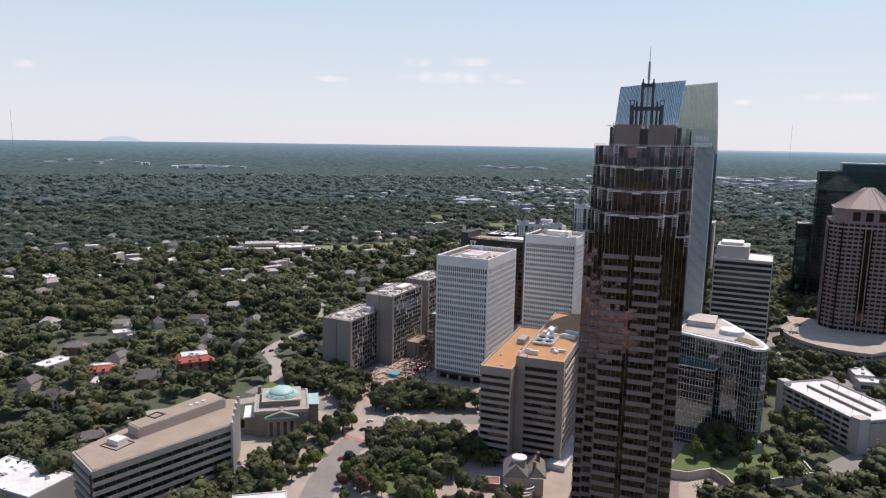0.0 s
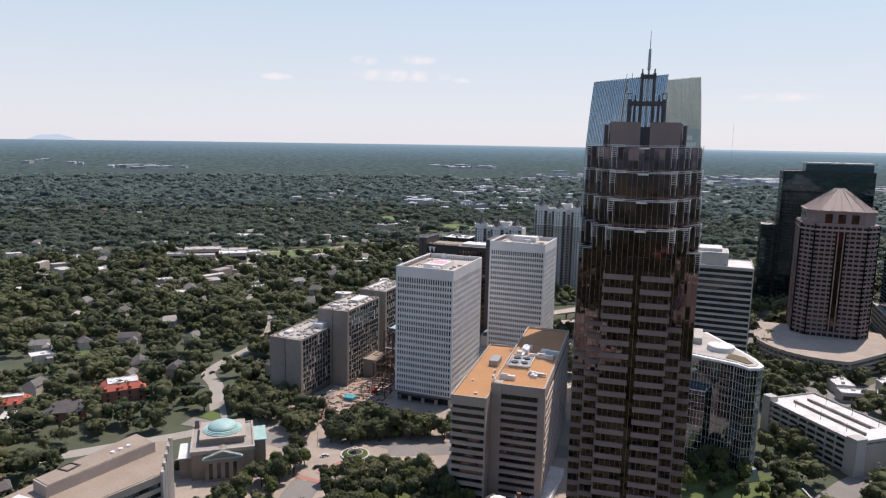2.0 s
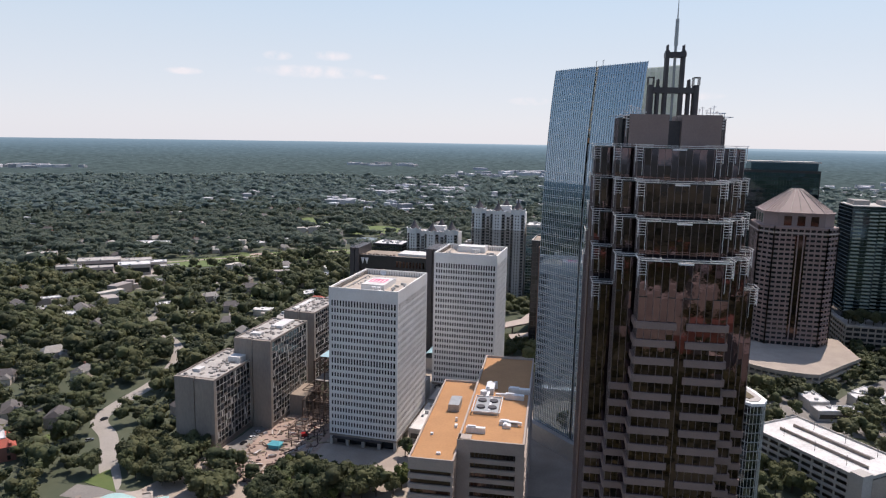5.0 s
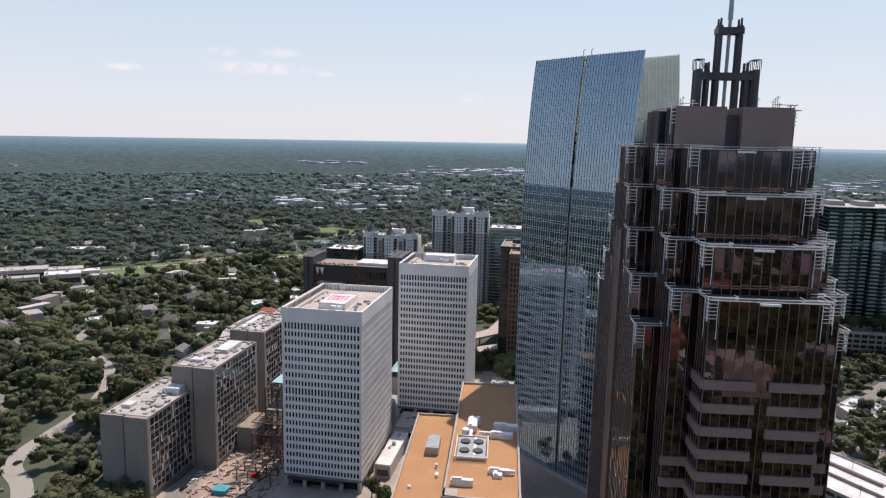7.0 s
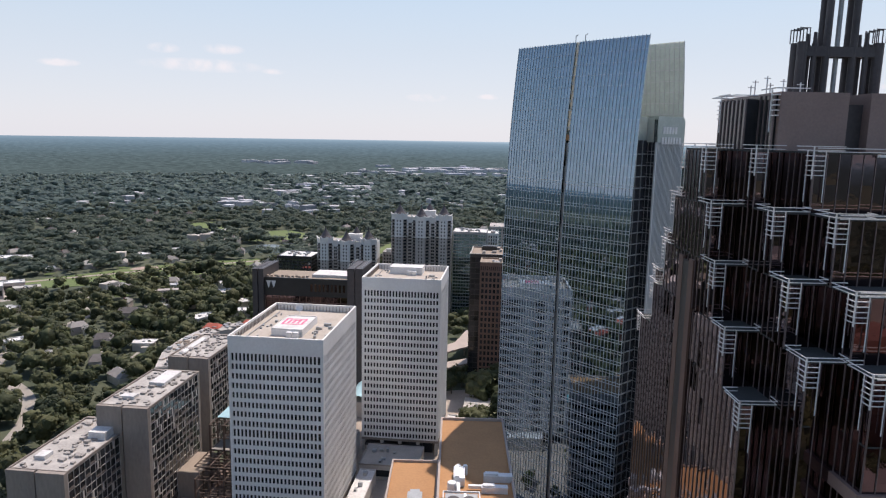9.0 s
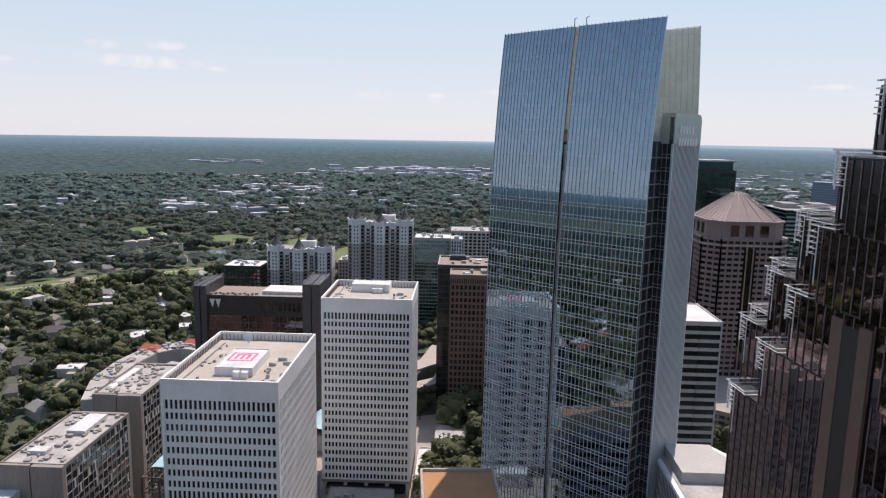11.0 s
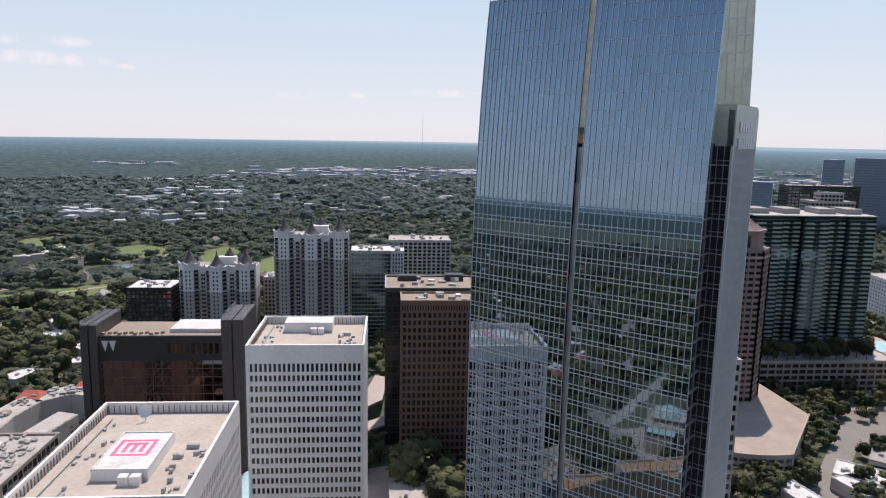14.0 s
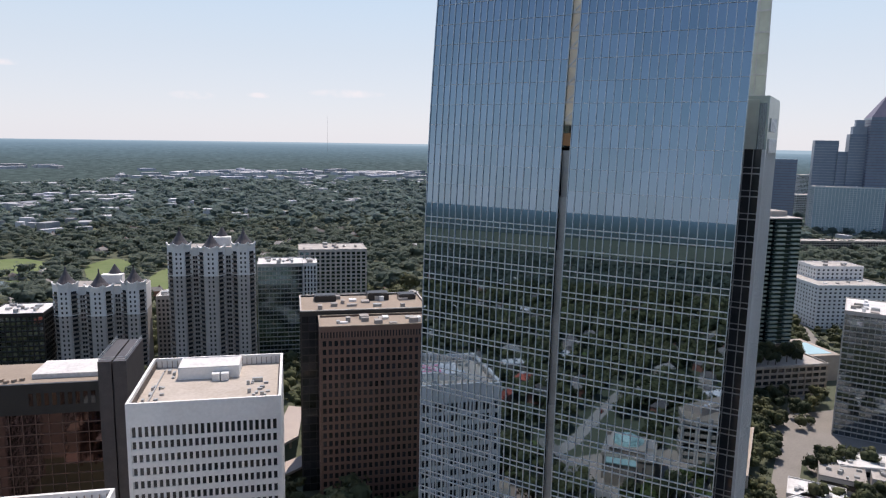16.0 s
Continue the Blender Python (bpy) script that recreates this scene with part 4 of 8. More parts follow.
# ---- blue curved glass tower: local x along the facade, -y out of it ----
def curved_tower():
    th = thing("glass_tower", "tall blue mirror glass office tower with a curved leaning crest", "building", -74.1, 430.0, 0, -43)
    half = 29.95
    z_crest, z_roof = 195.2, 163.0

    def lean(z):
        return 5.3 * (max(0.0, z - 95) / (z_crest - 95)) ** 2.5

    def bow(x):
        return 0.62 * (x / half) ** 2

    slot = 0.85
    # front skin, storey by storey, in two leaves with the open slot between them
    storey, z0 = 3.95, 9.0
    levels = [z0 + storey * k for k in range(int((z_crest - z0) / storey) + 1)] + [z_crest]
    bay = (half - slot) / 20
    rnd = random.Random(11)
    for sgn, nm in ((-1, "glass_leaf"), (1, "glass_leaf")):
        b = Build()
        for j in range(len(levels) - 1):
            za, zb = levels[j], levels[j + 1]
            for i in range(20):
                xa = sgn * (slot + i * bay)
                xb = sgn * (slot + (i + 1) * bay)
                if sgn < 0:
                    xa, xb = xb, xa
                t0, t1, t2 = (rnd.uniform(-0.0006, 0.0006) for _ in range(3))
                n = len(b.v)
                ya, yb = lean(za), lean(zb)
                ca, cb = bow(xa), bow(xb)
                b.v += [(xa, ya + ca + t0, za), (xb, ya + cb + t1, za), (xb, yb + cb + t2, zb), (xa, yb + ca + t0 + t2 - t1, zb)]
                b.f.append((n, n + 1, n + 2, n + 3))
        part(nm, b, "glass_blue", th, "blue mirror glass panes", kind="stuff")
        # the back of the free-standing crest
        back = Build()
        lv = [z_roof - 4, 170, 178, 187, z_crest - 0.05]
        for za, zb in zip(lv, lv[1:]):
            n = len(back.v)
            xa, xb = sorted((sgn * slot, sgn * half))
            back.v += [(xa, lean(za) + 0.8, za), (xb, lean(za) + 0.8, za), (xb, lean(zb) + 0.8, zb), (xa, lean(zb) + 0.8, zb)]
            back.f.append((n + 3, n + 2, n + 1, n))
        part("crest_back", back, "glass_pale", th)
        # upright fins that follow the curve
        for i in range(21):
            x = sgn * (slot + i * bay)
            f = Build()
            zs = [9.0, 70, 95, 112, 128, 142, 154, 164, 173, 181, 188.5, z_crest + 0.3]
            for za, zb in zip(zs, zs[1:]):
                n = len(f.v)
                for z in (za, zb):
                    y = lean(z) + bow(x)
                    f.v += [(x - 0.06, y - 0.22, z), (x + 0.06, y - 0.22, z), (x + 0.06, y + 0.03, z), (x - 0.06, y + 0.03, z)]
                f.f += [tuple(n + i for i in q) for q in ((0, 1, 5, 4), (1, 2, 6, 5), (3, 0, 4, 7))]
            part("fin", f, "fin_blue", th)
    # storey rails: two to a storey below the crest, one far fainter above
    for j, z in enumerate(levels[:-1]):
        for dz in (0.0, 1.05):
            if z > 146 and dz:
                continue
            if z > 146 and j % 1 == 0:
                w = 0.025
            else:
                w = 0.09
            y = lean(z + dz)
            for sgn in (-1, 1):
                rail = Build()
                for i in range(4):
                    xa, xb = sorted((sgn * (slot + 5 * bay * i), sgn * (slot + 5 * bay * (i + 1))))
                    ya, yb = y + bow(xa), y + bow(xb)
                    n = len(rail.v)
                    rail.box(xa, -0.14, z + dz - w, xb, 0.02, z + dz + w)
                    rail.v[n:] = [(vx, vy + (ya if vx == xa else yb), vz) for vx, vy, vz in rail.v[n:]]
                part("storey_rail", rail, "fin_metal", th)
    # slot: a recessed dark seam, open to the sky at the crest
    seam = Build()
    for za, zb in ((9, 110), (110, 128), (128, 140), (140, 150), (150, 158.5)):
        seam.box(-slot, lean(zb) + 0.5, za, slot, lean(zb) + 0.8, zb)
    part("slot_seam", seam, "grey_metal", th)
    # cream panel added in the open slot, standing for the bright sky there
    pan = Build()
    for za, zb in zip((164.5, 172, 180, 188), (172, 180, 188, z_crest)):
        n = len(pan.v)
        pan.box(-slot, 0.5, za, slot, 0.62, zb)
        pan.v[n:] = [(vx, vy + lean(vz), vz) for vx, vy, vz in pan.v[n:]]
    part("slot_panel", pan, "frost_cream", th, "cream translucent panel added to brighten the open slot")
    part("slot_cradle", Build().box(-slot, lean(160) + 0.2, 159.4, slot, lean(160) + 0.6, 161.6), "roof_orange", th, "small ochre window-cleaning cradle")
    lad = Build()
    for z in np.arange(164, 193, 3.2):
        lad.beam((-slot, lean(z) + 0.35, z), (slot, lean(z) + 0.35, z), 0.3)
        lad.beam((-slot, lean(z) + 0.35, z), (slot, lean(z + 1.6) + 0.35, z + 1.6), 0.25)
    part("slot_ladder", lad, "panel_pale", th, "sunlit pale steel bracing in the slot", kind="stuff")
    dav = Build()
    for x in (-1.2, 3.2):
        dav.beam((x, 5.4, z_crest - 1), (x, 5.4, z_crest + 2.4), 0.22).beam((x, 5.4, z_crest + 2.3), (x + 1.4, 4.8, z_crest + 2.5), 0.18)
    part("window_davit", dav, "grey_metal", th, "small steel davits on the crest")
    # body behind the skin
    part("body", Build().box(-half + 0.3, 1.0, 0, half - 2.2, 32.0, 92).box(-half + 0.3, 2.4, 92, half - 2.2, 32.0, 132).box(-half + 0.3, 4.0, 132, half - 2.2, 32.0, z_roof), "glass_grey", th, "grey glass end walls")
    part("roof", Build().box(-half + 0.6, 6.0, z_roof, half - 2.4, 31.8, z_roof + 0.3), "roof_gravel", th)
    part("roof_plant", Build().box(-18, 12, z_roof + 0.3, 14, 25, z_roof + 7), "white_metal", th)
    # end recess with dark glass and storey slabs
    for k in range(38):
        z = 9 + 3.95 * k
        part("recess_slab", Build().box(half - 2.3, lean(z) + 1.2, z, half - 1.0, 10.5, z + 0.3), "grey_metal", th)
    part("recess_glass", Build().box(half - 2.2, 1.3, 0, half - 1.5, 10.55, 96).box(half - 2.2, 2.0, 96, half - 1.5, 10.55, 128).box(half - 2.2, 3.4, 128, half - 1.5, 10.55, 160), "glass_dark", th)
    part("recess_posts", Build().box(half - 1.6, 4.0, 0, half - 1.2, 4.2, 160).box(half - 1.6, 7.6, 0, half - 1.2, 7.8, 160), "grey_metal", th)
    part("recess_crest", Build().box(half - 2.0, 4.5, 160, half - 1.7, 10.55, 168), "frost_green", th, "pale glass over the recess")
    # side wing with fine upright fins and a rounded head
    wing_top = 168.4
    part("wing", Build().box(half - 2.2, 10.6, 0, half + 2.1, 27.6, wing_top - 1.2), "glass_grey", th)
    head = Build()
    arc = [(10.6, wing_top), (26.0, wing_top), (27.0, wing_top - 0.25), (27.6, wing_top - 0.8), (28.0, wing_top - 1.8), (28.0, 150), (27.6, 150), (27.6, wing_top - 9), (10.6, wing_top - 9)]
    n = len(arc)
    head.v = [(half - 2.2, y, z) for y, z in arc] + [(half + 2.42, y, z) for y, z in arc]
    head.f = [tuple(reversed(range(n))), tuple(range(n, 2 * n))] + [(i, (i + 1) % n, n + (i + 1) % n, n + i) for i in range(n)]
    part("wing_head", head, "wing_metal", th, "pale green metal head of the side wing")
    n = 22
    pieces("wing_fin", th, [pose(half + 2.25, 10.7 + 16.7 * i / (n - 1), (wing_top - 9) / 2) for i in range(n)], (0.4, 0.26, wing_top - 9), "panel_pale")
    part("wing_front", Build().box(half - 2.2, 10.3, 0, half + 1.9, 10.62, wing_top - 9), "glass_dark", th, "dark glazed front of the side wing")
    wf = Build()
    for x in (half - 0.9, half + 0.6):
        wf.box(x - 0.07, 10.16, 0, x + 0.07, 10.3, wing_top - 9)
    part("wing_post", Build().box(half + 1.9, 10.1, 0, half + 2.45, 10.7, wing_top - 9), "panel_pale", th, "pale metal corner post")
    for k in range(38):
        wf.box(half - 2.2, 10.18, 9 + 3.95 * k, half + 1.9, 10.3, 9.22 + 3.95 * k).box(half - 2.2, 10.18, 10.05 + 3.95 * k, half + 1.9, 10.3, 10.2 + 3.95 * k)
    part("wing_grid", wf, "grey_metal", th, kind="stuff")
    part("wing_frost", Build().box(half - 2.2, 10.2, wing_top - 9, half + 0.9, 10.58, wing_top - 0.6), "frost_green", th, "pale green glass above the dark front")
    part("wing_end", Build().box(half - 2.3, 27.6, 0, half + 2.4, 28.0, 150), "panel_pale", th, "smooth pale metal edge panel")
    # the brand lettering becomes plain bars
    for k, (a_, c_) in enumerate(((13.4, 22.8), (12.8, 25.6))):
        z = 163.6 - 3.6 * k
        xs = np.linspace(a_, c_, 6 if k == 0 else 8)
        for p, q in zip(xs, xs[1:]):
            part("sign_bar", Build().box(half + 2.45, p + 0.15, z - 1.2, half + 2.65, q - 0.25, z + 1.2), "white_metal", th)
    # rear screen: see-through pale glass crest with a steel lattice
    zs = [155, 163, 171, 179, 187, 195.5]
    for za, zb in zip(zs, zs[1:]):
        scr = Build()
        nn = 0
        ya, yb = 34.4 - lean(za), 34.4 - lean(zb)
        for y0_, z in ((ya, za), (yb, zb)):
            scr.v += [(-half, y0_, z), (half - 0.9, y0_, z), (half - 0.9, y0_ + 0.25, z), (-half, y0_ + 0.25, z)]
        scr.f += [tuple(nn + i for i in q) for q in ((0, 1, 5, 4), (1, 2, 6, 5), (2, 3, 7, 6), (3, 0, 4, 7))]
        part("rear_crest", scr, "frost_green", th, "pale yellow-green glass crest")
    for i in range(31):
        x = -half + (2 * half - 0.9) * i / 30
        part("crest_post", Build().beam((x, 34.2 - lean(157), 157), (x, 34.2 - lean(176), 176), 0.2).beam((x, 34.2 - lean(176), 176), (x, 34.2 - lean(195.5), 195.5), 0.2), "white_metal", th)
    for z in np.arange(158, 196, 3.95):
        part("crest_rail", Build().beam((-half, 34.1 - lean(z), z), (half - 0.9, 34.1 - lean(z), z), 0.28), "white_metal", th)
    part("rear_wall", Build().box(-half + 0.3, 32.0, 0, half - 2.2, 34.4, 157), "glass_grey", th)
    # street base
    part("base", Build().box(-half - 2, -3, 0, half + 6, 37, 9), "concrete_pale", th, "pale stone base")
    return th


curved_tower()


# ---- two-level office block with an orange gravel roof ----
def orange_block():
    th = thing("office_block", "tan banded office block with an orange gravel roof", "building", -108.0, 317.5, 0, 5.0)
    x1, y1, z = 23.8, 99.5, 54.0
    part("main_body", Build().box(0.5, 0.5, 0, x1 - 0.5, y1 - 1, z - 4), "glass_brown", th)
    part("main_roof", Build().box(0.7, 0.7, z - 1.4, x1 - 0.7, y1 - 1, z - 0.9), "roof_orange", th, "flat orange gravel roof")
    part("main_parapet", roof_edge(Build(), 0, 0, x1, y1, z - 4.6, 4.6, 0.7), "tan_panel", th)
    # blank end walls with louvred bands between
    part("corner_wall", Build().box(-0.2, -0.2, 0, 4.6, 5, z), "tan_panel", th)
    part("corner_wall", Build().box(x1 - 3.0, -0.2, 0, x1 + 0.2, 4, z - 4.6), "tan_panel", th)
    fl = [2 + 3.7 * k for k in range(13)]
    pieces("spandrel", th, [pose(12.5, 0.1, zz) for zz in fl], (16.5, 1.0, 1.7), "tan_panel")
    pieces("spandrel", th, [pose(x1 - 0.1, y1 / 2 + 2, zz) for zz in fl], (1.0, y1 - 4.5, 1.7), "tan_panel")
    pieces("spandrel", th, [pose(0.3, y1 / 2 + 15, zz) for zz in fl], (1.0, y1 - 32, 1.7), "tan_panel")
    mul = Build()
    for i in range(12):
        mul.box(4.8 + i * 1.4, 0.1, 0, 4.95 + i * 1.4, 0.5, z - 4.6)
    for i in range(60):
        mul.box(x1 - 0.6, 4 + i * 1.6, 0, x1 - 0.3, 4.15 + i * 1.6, z - 4.6)
    part("mullions", mul, "dark_metal", th, kind="stuff")
    # lower wing
    wz = 50.0
    part("wing_body", Build().box(-15.4, -8.5, 0, -1.0, 71, wz - 4), "glass_brown", th)
    part("wing_roof", Build().box(-15.6, -8.8, wz - 1.2, 0, 71.2, wz - 0.8), "roof_orange", th, "flat orange gravel roof")
    part("wing_parapet", roof_edge(Build(), -16.1, -9.3, 0.0, 71.7, wz - 4.4, 4.4, 0.6), "tan_panel", th)
    part("wing_wall", Build().box(-0.9, -9.0, 0, -0.2, 0, wz - 4.4), "tan_panel", th)
    wf = [1.8 + 3.75 * k for k in range(12)]
    pieces("spandrel", th, [pose(-8.0, -8.8, zz) for zz in wf], (16.2, 1.0, 1.8), "tan_panel")
    pieces("spandrel", th, [pose(-15.5, 31.2, zz) for zz in wf], (1.0, 80, 1.8), "tan_panel")
    pieces("spandrel", th, [pose(-8.0, 71.0, zz) for zz in wf], (16.2, 1.0, 1.8), "tan_panel")
    # rooftop plant
    cool = part("cooling_plant", Build().box(2.6, 26, z - 0.9, 12.2, 41, z + 0.6), "grey_metal", th, "louvred cooling plant with round fans")
    for i in range(2):
        for j in range(2):
            part("fan_ring", Build().cone(5.0 + 4.6 * i, 30 + 7 * j, z + 0.6, 1.8, z + 1.2, 1.7, 16), "dark_metal", cool)
    part("plant_frame", roof_edge(Build(), 1.8, 25, 13.0, 42, z + 0.4, 0.5, 0.3), "white_metal", cool)
    for k, (x, y, w, d, h) in enumerate(((2, 8, 7, 1.6, 2.2), (13.5, 44, 8, 2.2, 2.0), (14.5, 51, 9, 2.4, 2.2), (5, 48, 3.5, 8, 2.8), (13.5, 17, 7, 1.8, 1.6), (15, 14.4, 3, 3.2, 1.2))):
        part("air_handler", Build().box(x, y, z - 0.9, x + w, y + d, z - 0.9 + h).box(x + 0.4, y + 0.3, z - 0.9 + h, x + w * 0.5, y + d - 0.3, z - 0.4 + h), "white_metal", th, "white rooftop air handler")
    for p, q, w in (((6.5, 42), (6.5, 55), 1.1), ((9.5, 46), (14, 46), 1.0), ((8.5, 41), (8.5, 27), 0.9), ((16, 17.5), (22, 17.5), 1.0)):
        part("duct", Build().beam((*p, z + 0.3), (*q, z + 0.3), w), "white_metal", th, "white square duct")
    for x, y, r, h in ((4.5, 46, 1.5, 1.6), (6.5, 56, 0.8, 2.2), (8.7, 56, 0.8, 2.2)):
        part("roof_vent", Build().cone(x, y, z - 0.9, r, z + h, r * 0.9, 14), "white_metal", th, "round white roof vent")
    part("wing_unit", Build().box(-9, 36, wz - 0.8, -4.5, 46, wz + 2.2).box(-8.5, 47, wz - 0.8, -5.5, 50, wz + 0.8), "grey_metal", th, "grey rooftop unit")
    part("wing_vents", Build().box(-12, 12, wz - 0.8, -11, 13, wz).box(-4, 20, wz - 0.8, -3, 22, wz + 0.3).box(-7, -4, wz - 0.8, -5.5, -3, wz).cone(-4.2, 27, wz - 0.8, 0.5, wz + 0.7, 0.5, 8), "white_metal", th)
    return th


orange_block()


# ---- worn concrete residential slabs ----
def slab_block(x0, y0, x1, y1, top, label, roof_box):
    th = thing("apartment_slab", label, "building", (x0 + x1) / 2, (y0 + y1) / 2, group="concrete slabs")
    w, d = x1 - x0, y1 - y0
    x0, x1, y0, y1 = -w / 2, w / 2, -d / 2, d / 2
    part("body", Build().box(x0 + 0.6, y0 + 0.6, 0, x1 - 0.3, y1 - 0.6, top - 0.9), "concrete_dark", th)
    e = Build().box(x0, y0, 0, x0 + w * 0.48, y0 + 1.4, top).box(x0 + w * 0.52, y0 - 0.6, 0, x1, y0 + 1.4, top)
    part("end_wall", e, "concrete", th, "blank weathered concrete end wall")
    part("end_wall", Build().box(x0, y1 - 1.4, 0, x1, y1, top), "concrete", th)
    part("roof", Build().box(x0 + 0.5, y0 + 1.4, top - 0.8, x1 - 0.5, y1 - 1.4, top - 0.5), "roof_pale", th)
    part("parapet", roof_edge(Build(), x0, y0 + 1.4, x1, y1 - 1.4, top - 0.8, 1.0, 0.4), "concrete", th)
    rows = int((top - 3) / 3.3)
    m, ww = face("right", x0, y0, x1, y1)
    grid_wall(th, m @ pose(0, 0.3, 0), ww - 2.9, 3.0, top - 1.0, max(8, round(ww / 3.4)), rows, 0.13, 0.2, "concrete_pale", "glass_dark", 0.3, 40, ends=0.3, win="balcony_door")
    rnd = random.Random(int(top * 10))
    cells = [(i, j) for i in range(max(8, round(ww / 3.4))) for j in range(rows)]
    cw, rh = (ww - 3.5) / max(8, round(ww / 3.4)), (top - 4.0) / rows
    rnd.shuffle(cells)
    pl = [m @ pose(0, 0.3, 0) @ pose(-(ww - 3.5) / 2 + (i + rnd.choice((0.3, 0.5, 0.7))) * cw, -0.14 - rnd.random() * 0.1, 3 + (j + 0.5) * rh) for i, j in cells[: len(cells) // 6]]
    pieces("infill_panel", th, pl, (cw * 0.32, 0.12, rh - 0.6), "concrete_pale", 60)
    pl = [m @ pose(0, 0.3, 0) @ pose(-(ww - 3.5) / 2 + (i + 0.5) * cw, -0.26, 3 + j * rh + 0.85) for i, j in cells[len(cells) * 2 // 3:]]
    pieces("balcony_rail", th, pl, (cw - 0.3, 0.08, 0.9), "concrete_dark", 40)
    m, ww = face("left", x0, y0, x1, y1)
    grid_wall(th, m @ pose(0, 0.6, 0), ww - 2.9, 3.0, top - 1.0, max(8, round(ww / 3.4)), rows, 0.28, 0.6, "concrete", "glass_dark", 0.6, 0, ends=0.3)
    for bx in roof_box:
        x, y, ww, dd, h = bx
        part("roof_house", Build().box(x, y, top - 0.5, x + ww, y + dd, top - 0.5 + h), "roof_white", th, "white rooftop machine room")
    g = Build()
    for _ in range(60):
        x, y = rnd.uniform(x0 + 1.5, x1 - 3), rnd.uniform(y0 + 2, y1 - 3)
        g.box(x, y, top - 0.5, x + rnd.uniform(0.5, 2.2), y + rnd.uniform(0.5, 2.5), top - 0.3 + rnd.uniform(0.2, 0.8))
    part("roof_clutter", g, "roof_gravel", th, "scattered rooftop debris")
    return th


slab_block(-270.5, 382, -247.6, 431, 38.5, "weathered concrete apartment slab with open balconies", ((2, 4, 7, 10, 3.2), (-7, -15, 4, 5, 1.6)))
slab_block(-257, 416.5, -234.8, 462, 50.0, "taller weathered concrete apartment slab with open balconies", ((-2, 2, 7, 16, 1.8), (-6, -14, 6, 4, 1.4)))
slab_block(-259.5, 480, -238.5, 521, 50.0, "weathered concrete apartment slab with a ribbed roof", ((-8, -14, 3, 26, 0.8),))


# ---- other large buildings ----
def block_tower(name, label, x0, y0, x1, y1, top, wall, glass, cw, rh, pier, band, sides=("front", "left", "right"), z0=0.0, depth=0.4, roof="roof_pale", limit=16, rz=0.0, head=2.0, gear=12, group=""):
    """A plain tower: core, a grid of piers and bands on the seen sides, parapet, roof and plant."""
    th = thing(name, label, "building", (x0 + x1) / 2, (y0 + y1) / 2, 0, rz, group)
    w, d = x1 - x0, y1 - y0
    x0, x1, y0, y1 = -w / 2, w / 2, -d / 2, d / 2
    part("core", Build().box(x0 + depth, y0 + depth, 0, x1 - depth, y1 - depth, top - 1.2), wall, th)
    for s in sides:
        m, ww = face(s, x0, y0, x1, y1)
        grid_wall(th, m @ pose(0, depth, 0), ww - (0 if s in ("front", "back") else 2 * depth), z0, top - head, max(2, round(ww / cw)), max(1, round((top - head - z0) / rh)), pier, band, wall, glass, depth, limit)
    part("parapet", roof_edge(Build(), x0, y0, x1, y1, top - head, head, 0.45), wall, th)
    part("roof", Build().box(x0 + 0.45, y0 + 0.45, top - 0.9, x1 - 0.45, y1 - 0.45, top - 0.6), roof, th)
    rn = random.Random(int(abs(x1 * 7 + y1 * 13 + top)))
    for _ in range(gear):
        a, b_ = rn.uniform(x0 + 2, x1 - 6), rn.uniform(y0 + 2, y1 - 6)
        part("roof_unit", Build().box(a, b_, top - 0.6, a + rn.uniform(1.2, 4.5), b_ + rn.uniform(1.2, 4.5), top - 0.6 + rn.uniform(0.6, 2.2)), far_gear(rn), th)
    return th


